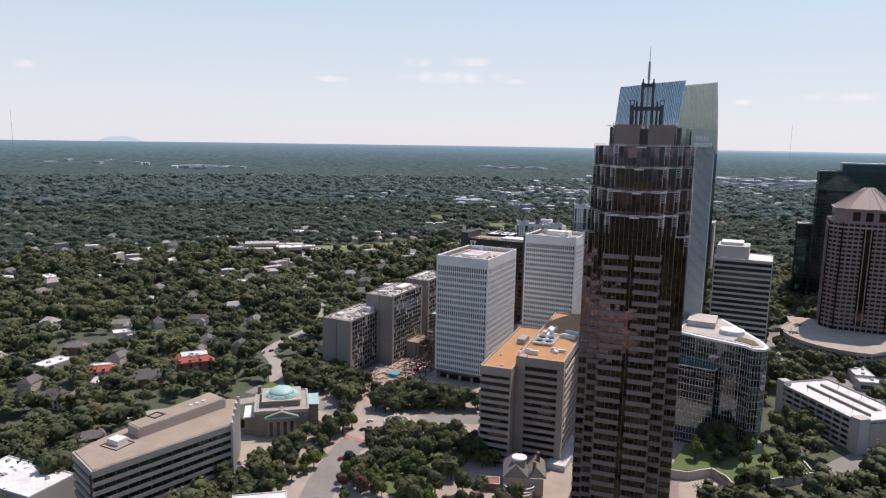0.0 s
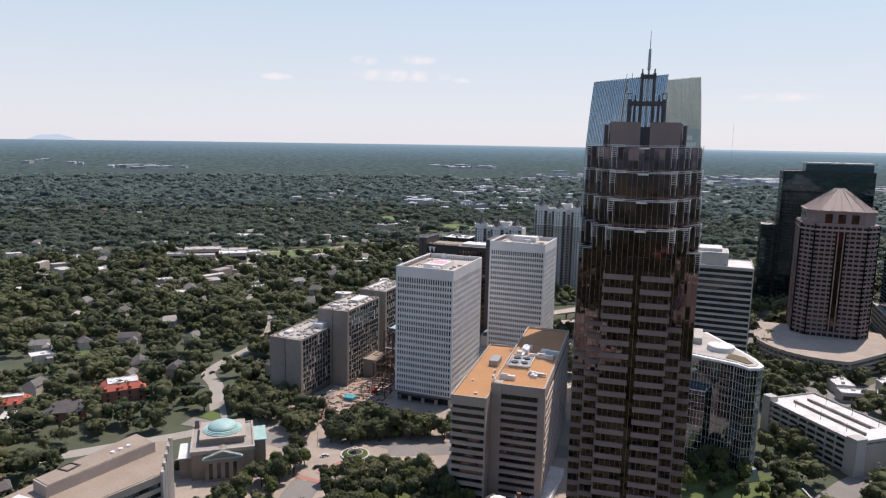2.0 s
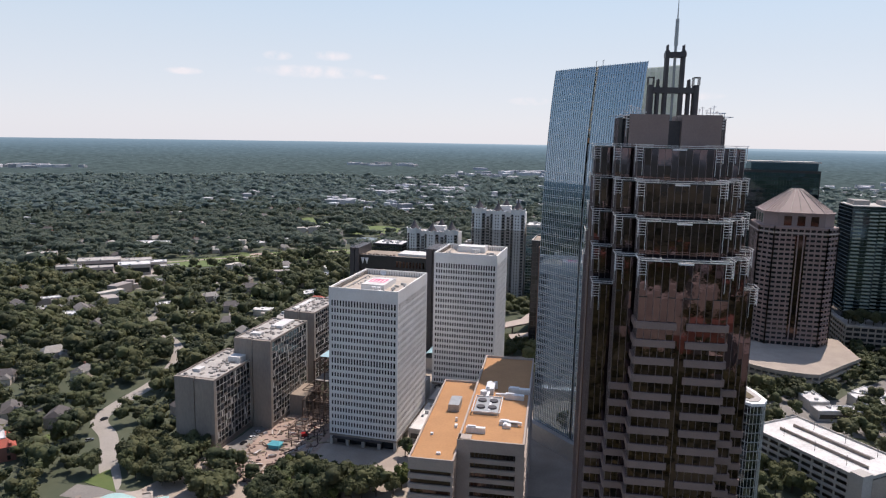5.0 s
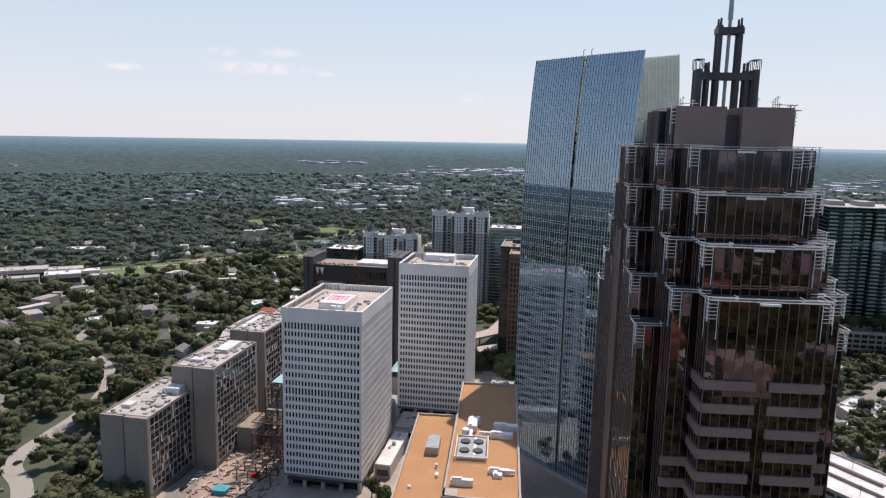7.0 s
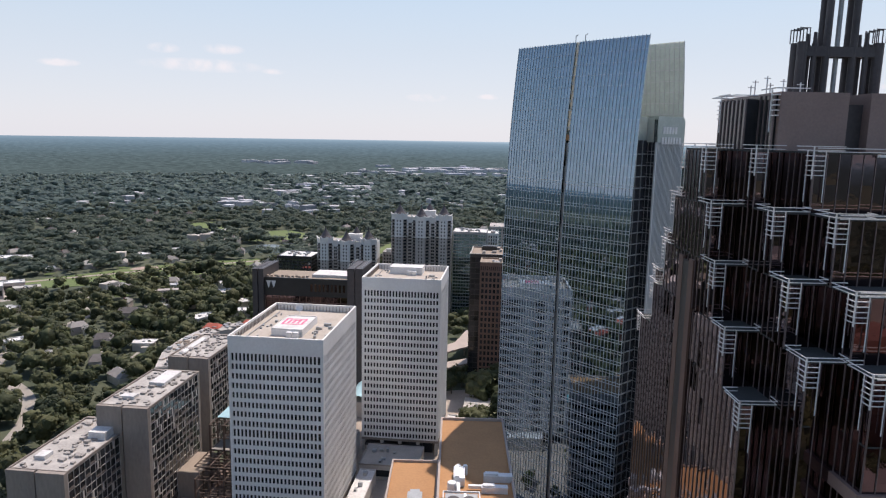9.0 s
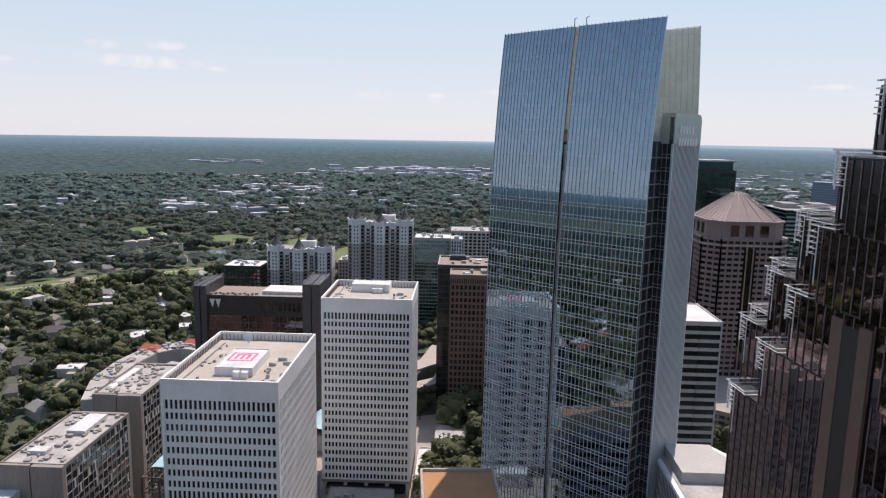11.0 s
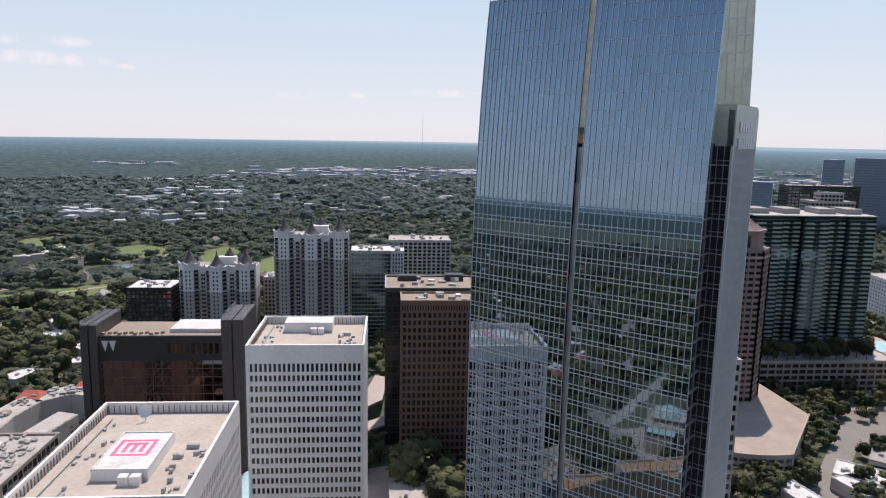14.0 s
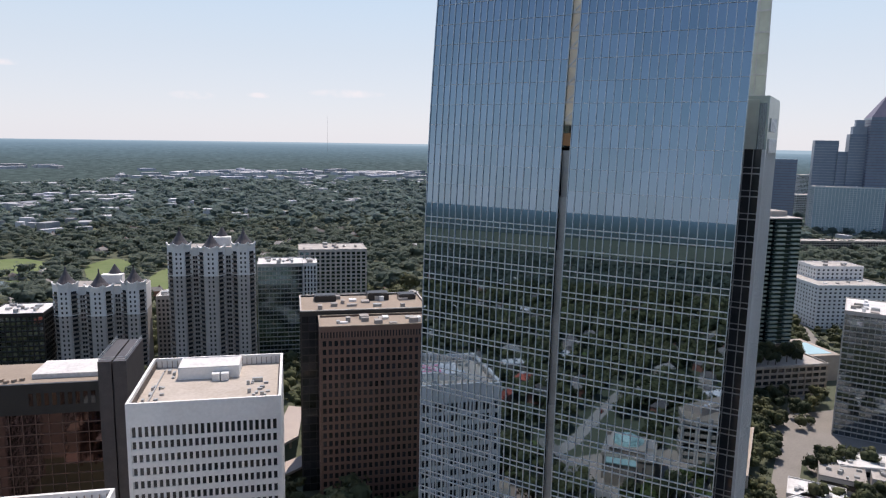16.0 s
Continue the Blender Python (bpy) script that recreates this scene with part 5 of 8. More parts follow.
# hotel with a black crown band, bronze glass and grey end towers
def hotel():
    th = thing("hotel", "dark hotel slab with bronze glass between grey end towers", "building", -216.5, 578, 0)
    x0, x1, y0, y1, top = -24.5, 27.0, -13, 13, 73.8
    part("core", Build().box(x0, y0 + 0.5, 0, x1, y1, top - 1), "brown_panel", th)
    m, w = face("front", x0, y0, x1, y1)
    grid_wall(th, m @ pose(0, 0.5, 0), w, 2, 62.8, 12, 16, 0.18, 0.3, "brown_panel", "glass_bronze", 0.35, 120, ends=0.3)
    part("crown_band", Build().box(x0 - 0.1, y0 - 0.3, 62.8, x1 + 0.1, y0 + 1.0, top), "black_panel", th, "black band under the roof")
    for i in range(9):
        part("band_window", Build().box(4 + i * 2.5, y0 - 0.4, 66.0, 5.4 + i * 2.5, y0 - 0.31, 70.5), "glass_brown", th)
    tri = Build()
    for k in (0, 1):
        n = len(tri.v)
        x = -23.6 + 3.2 * k
        tri.v += [(x, y0 - 0.36, 71.8), (x + 3.0, y0 - 0.36, 71.8), (x + 1.6, y0 - 0.36, 67.0), (x, y0 - 0.32, 71.8), (x + 3.0, y0 - 0.32, 71.8), (x + 1.6, y0 - 0.32, 67.0)]
        tri.f += [(n + 2, n + 1, n), (n, n + 1, n + 4, n + 3), (n + 1, n + 2, n + 5, n + 4), (n + 2, n, n + 3, n + 5)]
    part("logo_shape", tri, "white_metal", th, "pale plain double-wedge mark")
    for xa, xb, h in ((-31.5, -24.7, 79.0), (27.1, 36.5, 81.3)):
        tw = part("end_tower", Build().box(xa, y0 - 2.0, 0, (xa + xb) / 2 - 0.3, y1, h), "dark_metal", th, "slate grey end tower")
        part("tower_joint", Build().box((xa + xb) / 2 - 0.3, y0 - 0.6, 0, (xa + xb) / 2 + 0.3, y1, h - 1), "dark_metal", th)
        part("end_tower", Build().box((xa + xb) / 2 + 0.3, y0 - 2.0, 0, xb, y1, h), "dark_metal", th, "slate grey end tower")
        rl = Build()
        for zz in (h + 0.7, h + 1.5):
            rl.beam((xa + 0.3, y0 - 1.6, zz), (xb - 0.3, y0 - 1.6, zz), 0.15).beam((xa + 0.3, y0 - 1.6, zz), (xa + 0.3, y1, zz), 0.15).beam((xb - 0.3, y0 - 1.6, zz), (xb - 0.3, y1, zz), 0.15)
        for px_ in (xa + 0.3, xb - 0.3):
            for yy in (y0 - 1.6, 0, y1 - 0.2):
                rl.beam((px_, yy, h), (px_, yy, h + 1.5), 0.15)
        part("tower_rail", rl, "grey_metal", tw)
    part("roof", Build().box(x0, y0 + 1, top - 1, x1, y1 - 0.6, top - 0.5), "roof_tan", th)
    part("roof_house", Build().box(3, -6, top - 0.5, 25, 10, top + 1.2), "roof_white", th, "low white penthouse roof")
    for i in range(12):
        part("terrace_seat", Build().cone(-24 + 2.2 * i, -9 + (i % 3), top - 0.5, 0.9, top + 0.5, 0.9, 10), "roof_tan", th)
    return th


hotel()
brown = block_tower("brown_tower", "brown office tower with gridded dark windows and slotted top storey", -111.8, 593, -62, 612, 82.6, "brown_panel", "glass_dark", 2.5, 3.6, 0.95, 1.25, ("front", "left"), depth=0.5, roof="roof_tan", limit=110, head=5.4)
pieces("window_slot", brown, [pose(-24.2 + 1.25 * i, -9.48, 79.1) for i in range(39)], (0.55, 0.1, 2.5), "glass_dark", 39)
part("coping", roof_edge(Build(), -25.1, -9.7, 25.1, 9.7, 82.6, 0.35, 0.8), "roof_tan", brown, "pale tan coping")
black = block_tower("black_tower", "black glass office tower with a tan roof terrace", -119.5, 613, -62, 645, 84.5, "black_panel", "glass_dark", 3.0, 3.6, 0.16, 0.5, ("front", "left"), depth=0.2, roof="roof_tan", limit=20, gear=14)
part("coping", roof_edge(Build(), -28.95, -16.2, 28.95, 16.2, 84.5, 0.4, 0.7), "concrete_pale", black, "pale coping")
for a, c, h in ((-22, -12, 2.6), (3, 13, 3.2), (18, 26, 2.2)):
    part("plant_box", Build().box(a, 4, 83.9, c, 11, 83.9 + h).box(a + 0.6, 4.6, 83.9 + h, c - 0.6, 10.4, 84.2 + h), "black_panel", black, "dark louvred roof unit")


def castle(label, x0, x1, y0, top):
    th = thing("apartment_tower", label, "building", (x0 + x1) / 2, y0 + 14, 0, group="turreted apartment towers")
    w = x1 - x0
    pale = top - 20.0
    storeys = int((top - 7) / 3.0)
    for nm, za, zb, mt in (("core", 0, pale, "castle_wall"), ("upper_core", pale, top - 3.5, "white_precast")):
        part(nm, Build().box(-w / 2 + 1.5, -9.0, za, w / 2 - 1.5, 14, zb), mt, th)
    # three chamfered bays with balconies stacked on their slanted sides
    for a, b_, y, h in ((-w / 2, -w / 2 + 15.0, -13.0, top), (-8.2, 8.2, -15.5, top - 1.8), (w / 2 - 15.0, w / 2, -13.0, top)):
        cx, c = (a + b_) / 2, 4.6
        ring = [(a, -8.5), (a, y + c), (a + c, y), (b_ - c, y), (b_, y + c), (b_, -8.5)]
        part("bay", Build().prism(ring, 0, pale), "castle_wall", th)
        part("upper_bay", Build().prism(ring, pale, h), "white_precast", th, "white upper storeys")
        part("string_course", Build().prism([(x * 1.0 + (0.25 if x > cx else -0.25), yy - 0.25) for x, yy in ring], pale - 0.3, pale + 0.3), "white_precast", th)
        dark, rails, panes = [], [], []
        for j in range(storeys):
            z = 3.9 + 3.0 * j
            for sx in (-1, 1):
                mx, my = cx + sx * ((b_ - a) / 2 - c / 2), y + c / 2
                m = pose(mx, my, z, rz=sx * 45)
                dark.append(m @ pose(0, 0, 0.1))
                rails.append(m @ pose(0, -0.55, -0.95))
                panes.append(pose(cx + sx * 1.3, y, z + 0.1))
        pieces("balcony_door", th, dark, (3.4, 0.16, 2.3), "glass_dark", 16)
        pieces("balcony", th, rails, (3.8, 1.1, 1.0), "concrete", 16)
        pieces("window", th, panes, (1.0, 0.12, 1.5), "glass_dark", 16)
        # white cornice that dips between raised corners
        sc = Build()
        pts = [(a, -8.5), (a, y + c), (a + c, y), (b_ - c, y), (b_, y + c), (b_, -8.5)]
        for (xa, ya), (xb, yb) in zip(pts, pts[1:]):
            L = math.hypot(xb - xa, yb - ya)
            ox, oy = (yb - ya) / L * 0.7, -(xb - xa) / L * 0.7
            for i in range(8):
                u0, u1 = i / 8, (i + 1) / 8
                za, zb = h + 1.5 * (2 * u0 - 1) ** 2, h + 1.5 * (2 * u1 - 1) ** 2
                q = len(sc.v)
                for k in (-0.1, 1.0):
                    sc.v += [(xa + (xb - xa) * u + ox * k, ya + (yb - ya) * u + oy * k, z) for u, z in ((u0, za - 1.3), (u1, zb - 1.3), (u1, zb), (u0, za))]
                sc.f += [tuple(q + e for e in f) for f in ((4, 5, 6, 7), (3, 2, 1, 0), (7, 6, 2, 3), (0, 1, 5, 4), (4, 7, 3, 0), (1, 2, 6, 5))]
        part("cornice", sc, "white_precast", th, "white scalloped cornice")
        cy = y + 6.0
        t = part("turret_roof", Build().cone(cx, cy, h, 5.9, h + 2.2, 4.0, 16).cone(cx, cy, h + 2.2, 4.0, h + 5.4, 1.9, 16).cone(cx, cy, h + 5.4, 1.9, h + 8.6, 0.35, 16), "dark_metal", th, "dark pointed turret roof")
        part("finial", Build().cone(cx, cy, h + 8.6, 0.5, h + 10.6, 0.4, 8), "dark_metal", t)
    # recessed fronts between the bays
    for sx in (-1, 1):
        a, b_ = sorted((sx * 8.4, sx * (w / 2 - 15.2)))
        dark = [pose(a + (b_ - a) * f, -9.0, 4.0 + 3.0 * j) for j in range(storeys - 1) for f in (0.3, 0.7)]
        pieces("balcony_door", th, dark, (1.3, 0.16, 2.2), "glass_dark", 10)
        pieces("balcony", th, [pose((a + b_) / 2, -9.5, 3.0 + 3.0 * j) for j in range(storeys - 1)], (b_ - a - 0.6, 1.0, 0.8), "castle_wall", 10)
        part("terrace_parapet", Build().box(a, -9.4, top - 3.5, b_, -8.8, top - 2.2), "white_precast", th)
    part("roof", Build().box(-w / 2 + 2, -8.4, top - 3.5, w / 2 - 2, 13, top - 3.0), "roof_gravel", th)
    part("roof_house", Build().box(-2, 2, top - 3.0, 11, 9, top + 2.6), "white_precast", th)
    part("turret_roof", Build().cone(5, 10, top - 3, 6.0, top + 2.6, 4.0, 16).cone(5, 10, top + 2.6, 4.0, top + 8.5, 0.3, 16), "dark_metal", th, "dark pointed turret roof")
    return th


castle("pale turreted apartment tower with dark pointed roofs", -270, -215, 771, 67.0)
castle("taller pale turreted apartment tower with dark pointed roofs", -201.5, -146.8, 771, 91.0)
block_tower("apartment_block", "dark balconied apartment block with a white roof", -306, 770, -274, 800, 50, "black_panel", "glass_grey", 3.2, 3.1, 0.5, 0.9, ("front", "right"), depth=0.8, roof="roof_white", limit=20)
block_tower("apartment_block", "low tan apartment block with a cluttered white roof", -214, 800, -202, 822, 52, "castle_wall", "glass_dark", 3.0, 3.1, 1.2, 1.3, ("front",), roof="roof_white", limit=10)
block_tower("glass_block", "green glass apartment block with a white flat roof", -146.5, 785, -116, 812, 75.5, "grey_metal", "glass_teal", 2.6, 3.1, 0.18, 0.7, ("front", "right"), depth=0.3, roof="roof_white", limit=23)
block_tower("glass_block", "narrow white-edged apartment block", -116, 800, -106, 818, 73, "white_precast", "glass_grey", 2.5, 3.1, 1.1, 0.8, ("front", "right"), roof="roof_white", limit=20, gear=3)
block_tower("apartment_block", "tan apartment block with a pale parapet far behind", -118, 905, -60, 940, 66, "castle_wall", "glass_teal", 4.5, 3.3, 1.6, 1.2, ("front", "left"), roof="roof_pale", limit=20)
block_tower("banded_tower", "office tower with black glass and white concrete bands", -31, 491.5, 4.8, 525, 86.0, "concrete_pale", "glass_dark", 9.0, 3.75, 0.0, 1.45, ("front", "left", "right"), depth=0.6, roof="roof_white", limit=30, gear=4, head=1.2)
ph = thing("penthouse_block", "white stepped mechanical penthouse on the banded tower", "building", -19, 507, 85.1)
part("body", Build().box(-11, -10, 0, 9, 12, 8.5), "concrete_pale", ph)
part("upper_body", Build().box(-9, -6, 8.5, 5, 10, 10.5), "roof_white", ph)


# glass office with a pointed plan and a roof garden
def prow():
    th = thing("glass_office", "dark glass office building with a pointed prow and roof garden", "building", 0, 0, 0)
    ring = [(-40, 390), (-30, 386), (-7, 378.5), (-1.5, 374), (3.2, 375.8), (5.2, 380.5), (2.2, 391), (-9.5, 413.5), (-20, 432), (-40, 430)]
    part("body", Build().prism(ring, 0, 57.2), "glass_prow", th, "dark blue-grey mirror glass")
    part("cornice", Build().prism([(x * 1.0 + (0.5 if x > -30 else 0), y - 0.3) for x, y in ring], 57.2, 58.4), "white_precast", th, "white roof edge")
    inner = [(-38.5, 391.5), (-29.5, 388), (-6.5, 380.5), (-1.5, 376), (2.2, 377.5), (3.6, 381), (0.6, 390.5), (-11, 412), (-21, 430), (-38.5, 428)]
    part("roof", Build().prism(inner, 58.4, 58.7), "roof_pale", th)
    part("roof_lawn", Build().prism([(-11, 384.5), (-6, 382.5), (-1.5, 378.5), (1, 381), (-2, 389), (-9, 393)], 58.7, 59.0), "garden_brown", th, "brown and green roof garden")
    part("roof_drum", Build().cone(-13, 399, 58.7, 6.4, 61.0, 6.4, 24), "roof_white", th, "round white roof drum")
    part("roof_slab", Build().prism([(-37, 404), (-22, 404), (-22, 424), (-37, 424)], 58.7, 62.0), "concrete_pale", th)
    fr = Build()
    for k in range(len(ring)):
        p, q = Vector(ring[k]), Vector(ring[(k + 1) % len(ring)])
        L = (q - p).length
        d = (q - p) / L
        out = Vector((d.y, -d.x)) * 0.08
        for j in range(int(L / 1.5) + 1):
            c = p + d * min(1.5 * j, L) + out
            fr.box(c.x - 0.08, c.y - 0.08, 0, c.x + 0.08, c.y + 0.08, 57.2)
    part("mullions", fr, "fin_metal", th, kind="stuff")
    for j in range(14):
        z = 3 + 3.9 * j
        b = Build()
        n0 = len(ring)
        for k in range(n0):
            p, q = ring[k], ring[(k + 1) % n0]
            b.beam((*p, z), (*q, z), 0.35)
        part("storey_band", b, "grey_metal", th)
    part("lower_box", Build().prism([(-40, 379.5), (-19, 377), (-17.5, 385), (-40, 391)], 0, 43), "glass_prow", th, "lower projecting glass box")
    lb = Build()
    fp, fq = Vector((-40, 379.5)), Vector((-19, 377))
    for j in range(11):
        lb.beam((fp.x, fp.y - 0.1, 2 + 3.9 * j), (fq.x, fq.y - 0.1, 2 + 3.9 * j), 0.22)
    for i in range(15):
        c = fp + (fq - fp) * i / 14
        lb.box(c.x - 0.07, c.y - 0.2, 0, c.x + 0.07, c.y, 43)
    lb.beam((fp.x, fp.y, 43.1), (fq.x, fq.y, 43.1), 0.5).beam((fq.x, fq.y, 43.1), (-17.5, 385, 43.1), 0.5)
    part("box_frame", lb, "fin_metal", th)
    part("entrance_prow", Build().prism([(1, 369), (9, 376), (5, 383)], 0, 9, [(2, 371.5), (6.5, 376), (4.5, 380)]), "glass_pale", th)
    return th


prow()


# parking garage with an open white roof deck, turned to its street
def garage():
    ang = -51
    th = thing("parking_garage", "concrete parking garage with a white open roof deck", "building", 14, 453, 0, ang)
    L, W, top = 60.5, 35.0, 17.5
    lev = 5
    for k in range(lev + 1):
        z = 1.0 + (top - 1.0) * k / lev
        part("deck", Build().box(0, 0, z - 0.4, L, W, z), "roof_white" if k == lev else "concrete", th)
    h = (top - 1.0) / lev
    for k in range(lev + 1):
        z = 1.0 + h * k
        part("rail_wall", roof_edge(Build(), -0.2, -0.2, L + 0.2, W + 0.2, z - 0.5, 1.5, 0.3), "concrete_pale", th)
    cols = [pose(x, y, top / 2) for x in np.linspace(0.3, L - 0.3, 11) for y in (0.2, W - 0.2)] + [pose(x, y, top / 2) for x in (0.2, L - 0.2) for y in np.linspace(6, W - 6, 5)]
    pieces("column", th, cols, (0.9, 0.7, top), "concrete_pale")
    # dark box stands for the shade between the open decks
    part("inner_dark", Build().box(4, 4, 1, L - 4, W - 4, top - 0.5), "garage_shade", th)
    part("ramp_wall", Build().box(8, W * 0.36, top, L - 6, W * 0.36 + 0.5, top + 1.5).box(8, W * 0.64, top, L - 12, W * 0.64 + 0.5, top + 1.5), "concrete", th, "low parapets along the roof ramp")
    # shade along the ramp parapet, laid on the deck as a dark strip
    part("ramp_shade", Build().box(10, W * 0.64 + 0.6, top + 0.01, L - 12, W * 0.76, top + 0.05), "garage_shade", th)
    part("stair_tower", Build().box(-1.0, -0.6, 0, 4.5, 5.0, top + 3.0), "concrete_pale", th)
    part("stair_tower", Build().box(L - 5.5, -0.6, 0, L + 0.6, 6.0, top + 2.0), "concrete_pale", th)
    part("end_wall", Build().box(L + 0.25, 6.2, 0, L + 0.6, W, top - 1), "limestone", th)
    lamps = [pose(x, y, top + 2.5) for x in (15, 32, 48) for y in (W * 0.2, W * 0.82)]
    pieces("deck_lamp", th, lamps, (0.15, 0.15, 5.0), "dark_metal")
    lines = [pose(4 + 2.6 * i, y, top + 0.02) for i in range(21) for y in (4.5, W - 4.5)]
    pieces("bay_line", th, lines, (0.12, 4.6, 0.02), "line_white")
    return th


garage()


# pink granite tower with a pyramid roof on a round podium
def pink_tower():
    pod = thing("round_podium", "round pale concrete podium with a garage below", "building", 66.5, 614.5, 0)
    R = 49.5
    a = [radians(t) for t in range(150, 281, 5)]
    ring = [(R * math.cos(t), R * math.sin(t)) for t in a] + [(46.5, -1), (45, 50), (-45, 50)]
    part("deck", Build().prism(ring, 12.8, 13.6), "paving", pod)
    # dark solid in place of the shade behind the garage bands
    part("inner_wall", Build().prism([(x * 0.95, y * 0.95) for x, y in ring], 0, 12.8), "garage_shade", pod)
    for k, z in enumerate((1.4, 5.2, 9.0, 12.6)):
        part("garage_band", Build().prism([(x * 1.005, y * 1.005) for x, y in ring], z - 0.7, z + 0.9), "limestone", pod)
    posts = [pose(R * math.cos(t), R * math.sin(t), 6.4, 0, 0, math.degrees(t)) for t in a]
    pieces("post", pod, posts, (0.8, 1.0, 12.8), "limestone")
    par = Build()
    for t, u in zip(a, a[1:]):
        par.beam((R * math.cos(t), R * math.sin(t), 14.0), (R * math.cos(u), R * math.sin(u), 14.0), 0.8)
    par.beam((R * math.cos(a[-1]), R * math.sin(a[-1]), 14.0), (46.5, -1, 14.0), 0.8)
    part("parapet", par, "limestone", pod)
    th = thing("pyramid_tower", "pink granite apartment tower with a pyramid roof", "building", 72, 661, 13.6)
    H = 88.0
    c, s = 27.0, 18.0
    plan = [(-s, -c), (s, -c), (c, -s), (c, s), (s, c), (-s, c), (-c, s), (-c, -s)]
    part("core", Build().prism([(x * 0.975, y * 0.975) for x, y in plan], 0, H), "glass_dark", th)
    for j in range(25):
        z = 3.4 + 3.5 * j
        part("granite_band", Build().prism(plan, z - 0.85, z + 0.85), "pink_granite", th)
    for k in range(8):
        p, q = Vector(plan[k]), Vector(plan[(k + 1) % 8])
        L = (q - p).length
        n = max(3, round(L / 4.2))
        for j in range(n + 1):
            w_ = p + (q - p) * j / n
            if L > 20 and 0.45 < j / n < 0.55:
                continue
            part("pier", Build().box(w_.x - 0.4, w_.y - 0.4, 0, w_.x + 0.4, w_.y + 0.4, H), "pink_granite", th)
    part("centre_glass", Build().box(-3.6, -c - 0.25, 6, 3.6, -c + 0.6, H - 6), "glass_brown", th, "brown glass centre strip")
    part("centre_glass", Build().box(-c - 0.25, -3.6, 6, -c + 0.6, 3.6, H - 6), "glass_brown", th)
    part("cornice", Build().prism([(x * 1.02, y * 1.02) for x, y in plan], H - 4.5, H - 3.6), "tan_panel", th)
    up = [(x * 0.88, y * 0.88) for x, y in plan]
    part("upper_storey", Build().prism(up, H, H + 9.5), "pink_granite", th)
    for sx in (-1, 0, 1):
        part("tall_window", Build().box(sx * 9 - 2.6, -c * 0.88 - 0.1, H + 1, sx * 9 + 2.6, -c * 0.88 + 0.3, H + 8), "glass_brown", th)
        part("tall_window", Build().box(-c * 0.88 - 0.1, sx * 9 - 2.6, H + 1, -c * 0.88 + 0.3, sx * 9 + 2.6, H + 8), "glass_brown", th)
    part("roof_band", Build().prism([(x * 0.92, y * 0.92) for x, y in plan], H + 9.5, H + 10.6), "pink_granite", th)
    part("pyramid_roof", Build().prism([(x * 0.86, y * 0.86) for x, y in plan], H + 10.6, 128 - 13.6, [(x * 0.13, y * 0.13) for x, y in plan]), "pink_granite", th, "ribbed pinkish pyramid roof")
    rb = Build()
    for k in range(8):
        p, q = plan[k], plan[(k + 1) % 8]
        for f in (0.0, 0.25, 0.5, 0.75):
            x, y = p[0] + (q[0] - p[0]) * f, p[1] + (q[1] - p[1]) * f
            rb.beam((x * 0.86, y * 0.86, H + 10.7), (x * 0.13, y * 0.13, 128.2 - 13.6), 0.35)
    part("roof_ribs", rb, "tan_panel", th)
    return th


pink_tower()
block_tower("dark_glass_tower", "tall dark blue-green glass tower with a white-edged top", 42, 797, 122, 832, 137, "black_panel", "glass_teal", 2.6, 3.9, 0.14, 0.35, ("front", "left"), depth=0.15, roof="roof_pale", limit=16, gear=0)
t_ = thing("tower_crown", "glass crown box with a pale roof edge on the dark tower", "building", 91, 815, 136.1)
part("body", Build().box(-29, -15, 0, 29, 14, 8), "glass_teal", t_)
part("roof_edge", Build().box(-30, -16.5, 8, 31, 15, 9.2), "concrete_pale", t_)
block_tower("glass_block", "lower dark glass block beside the tall tower", 27, 803, 41, 830, 82, "black_panel", "glass_teal", 2.6, 3.9, 0.14, 0.5, ("front", "left"), depth=0.15, roof="roof_pale", limit=13, gear=2)


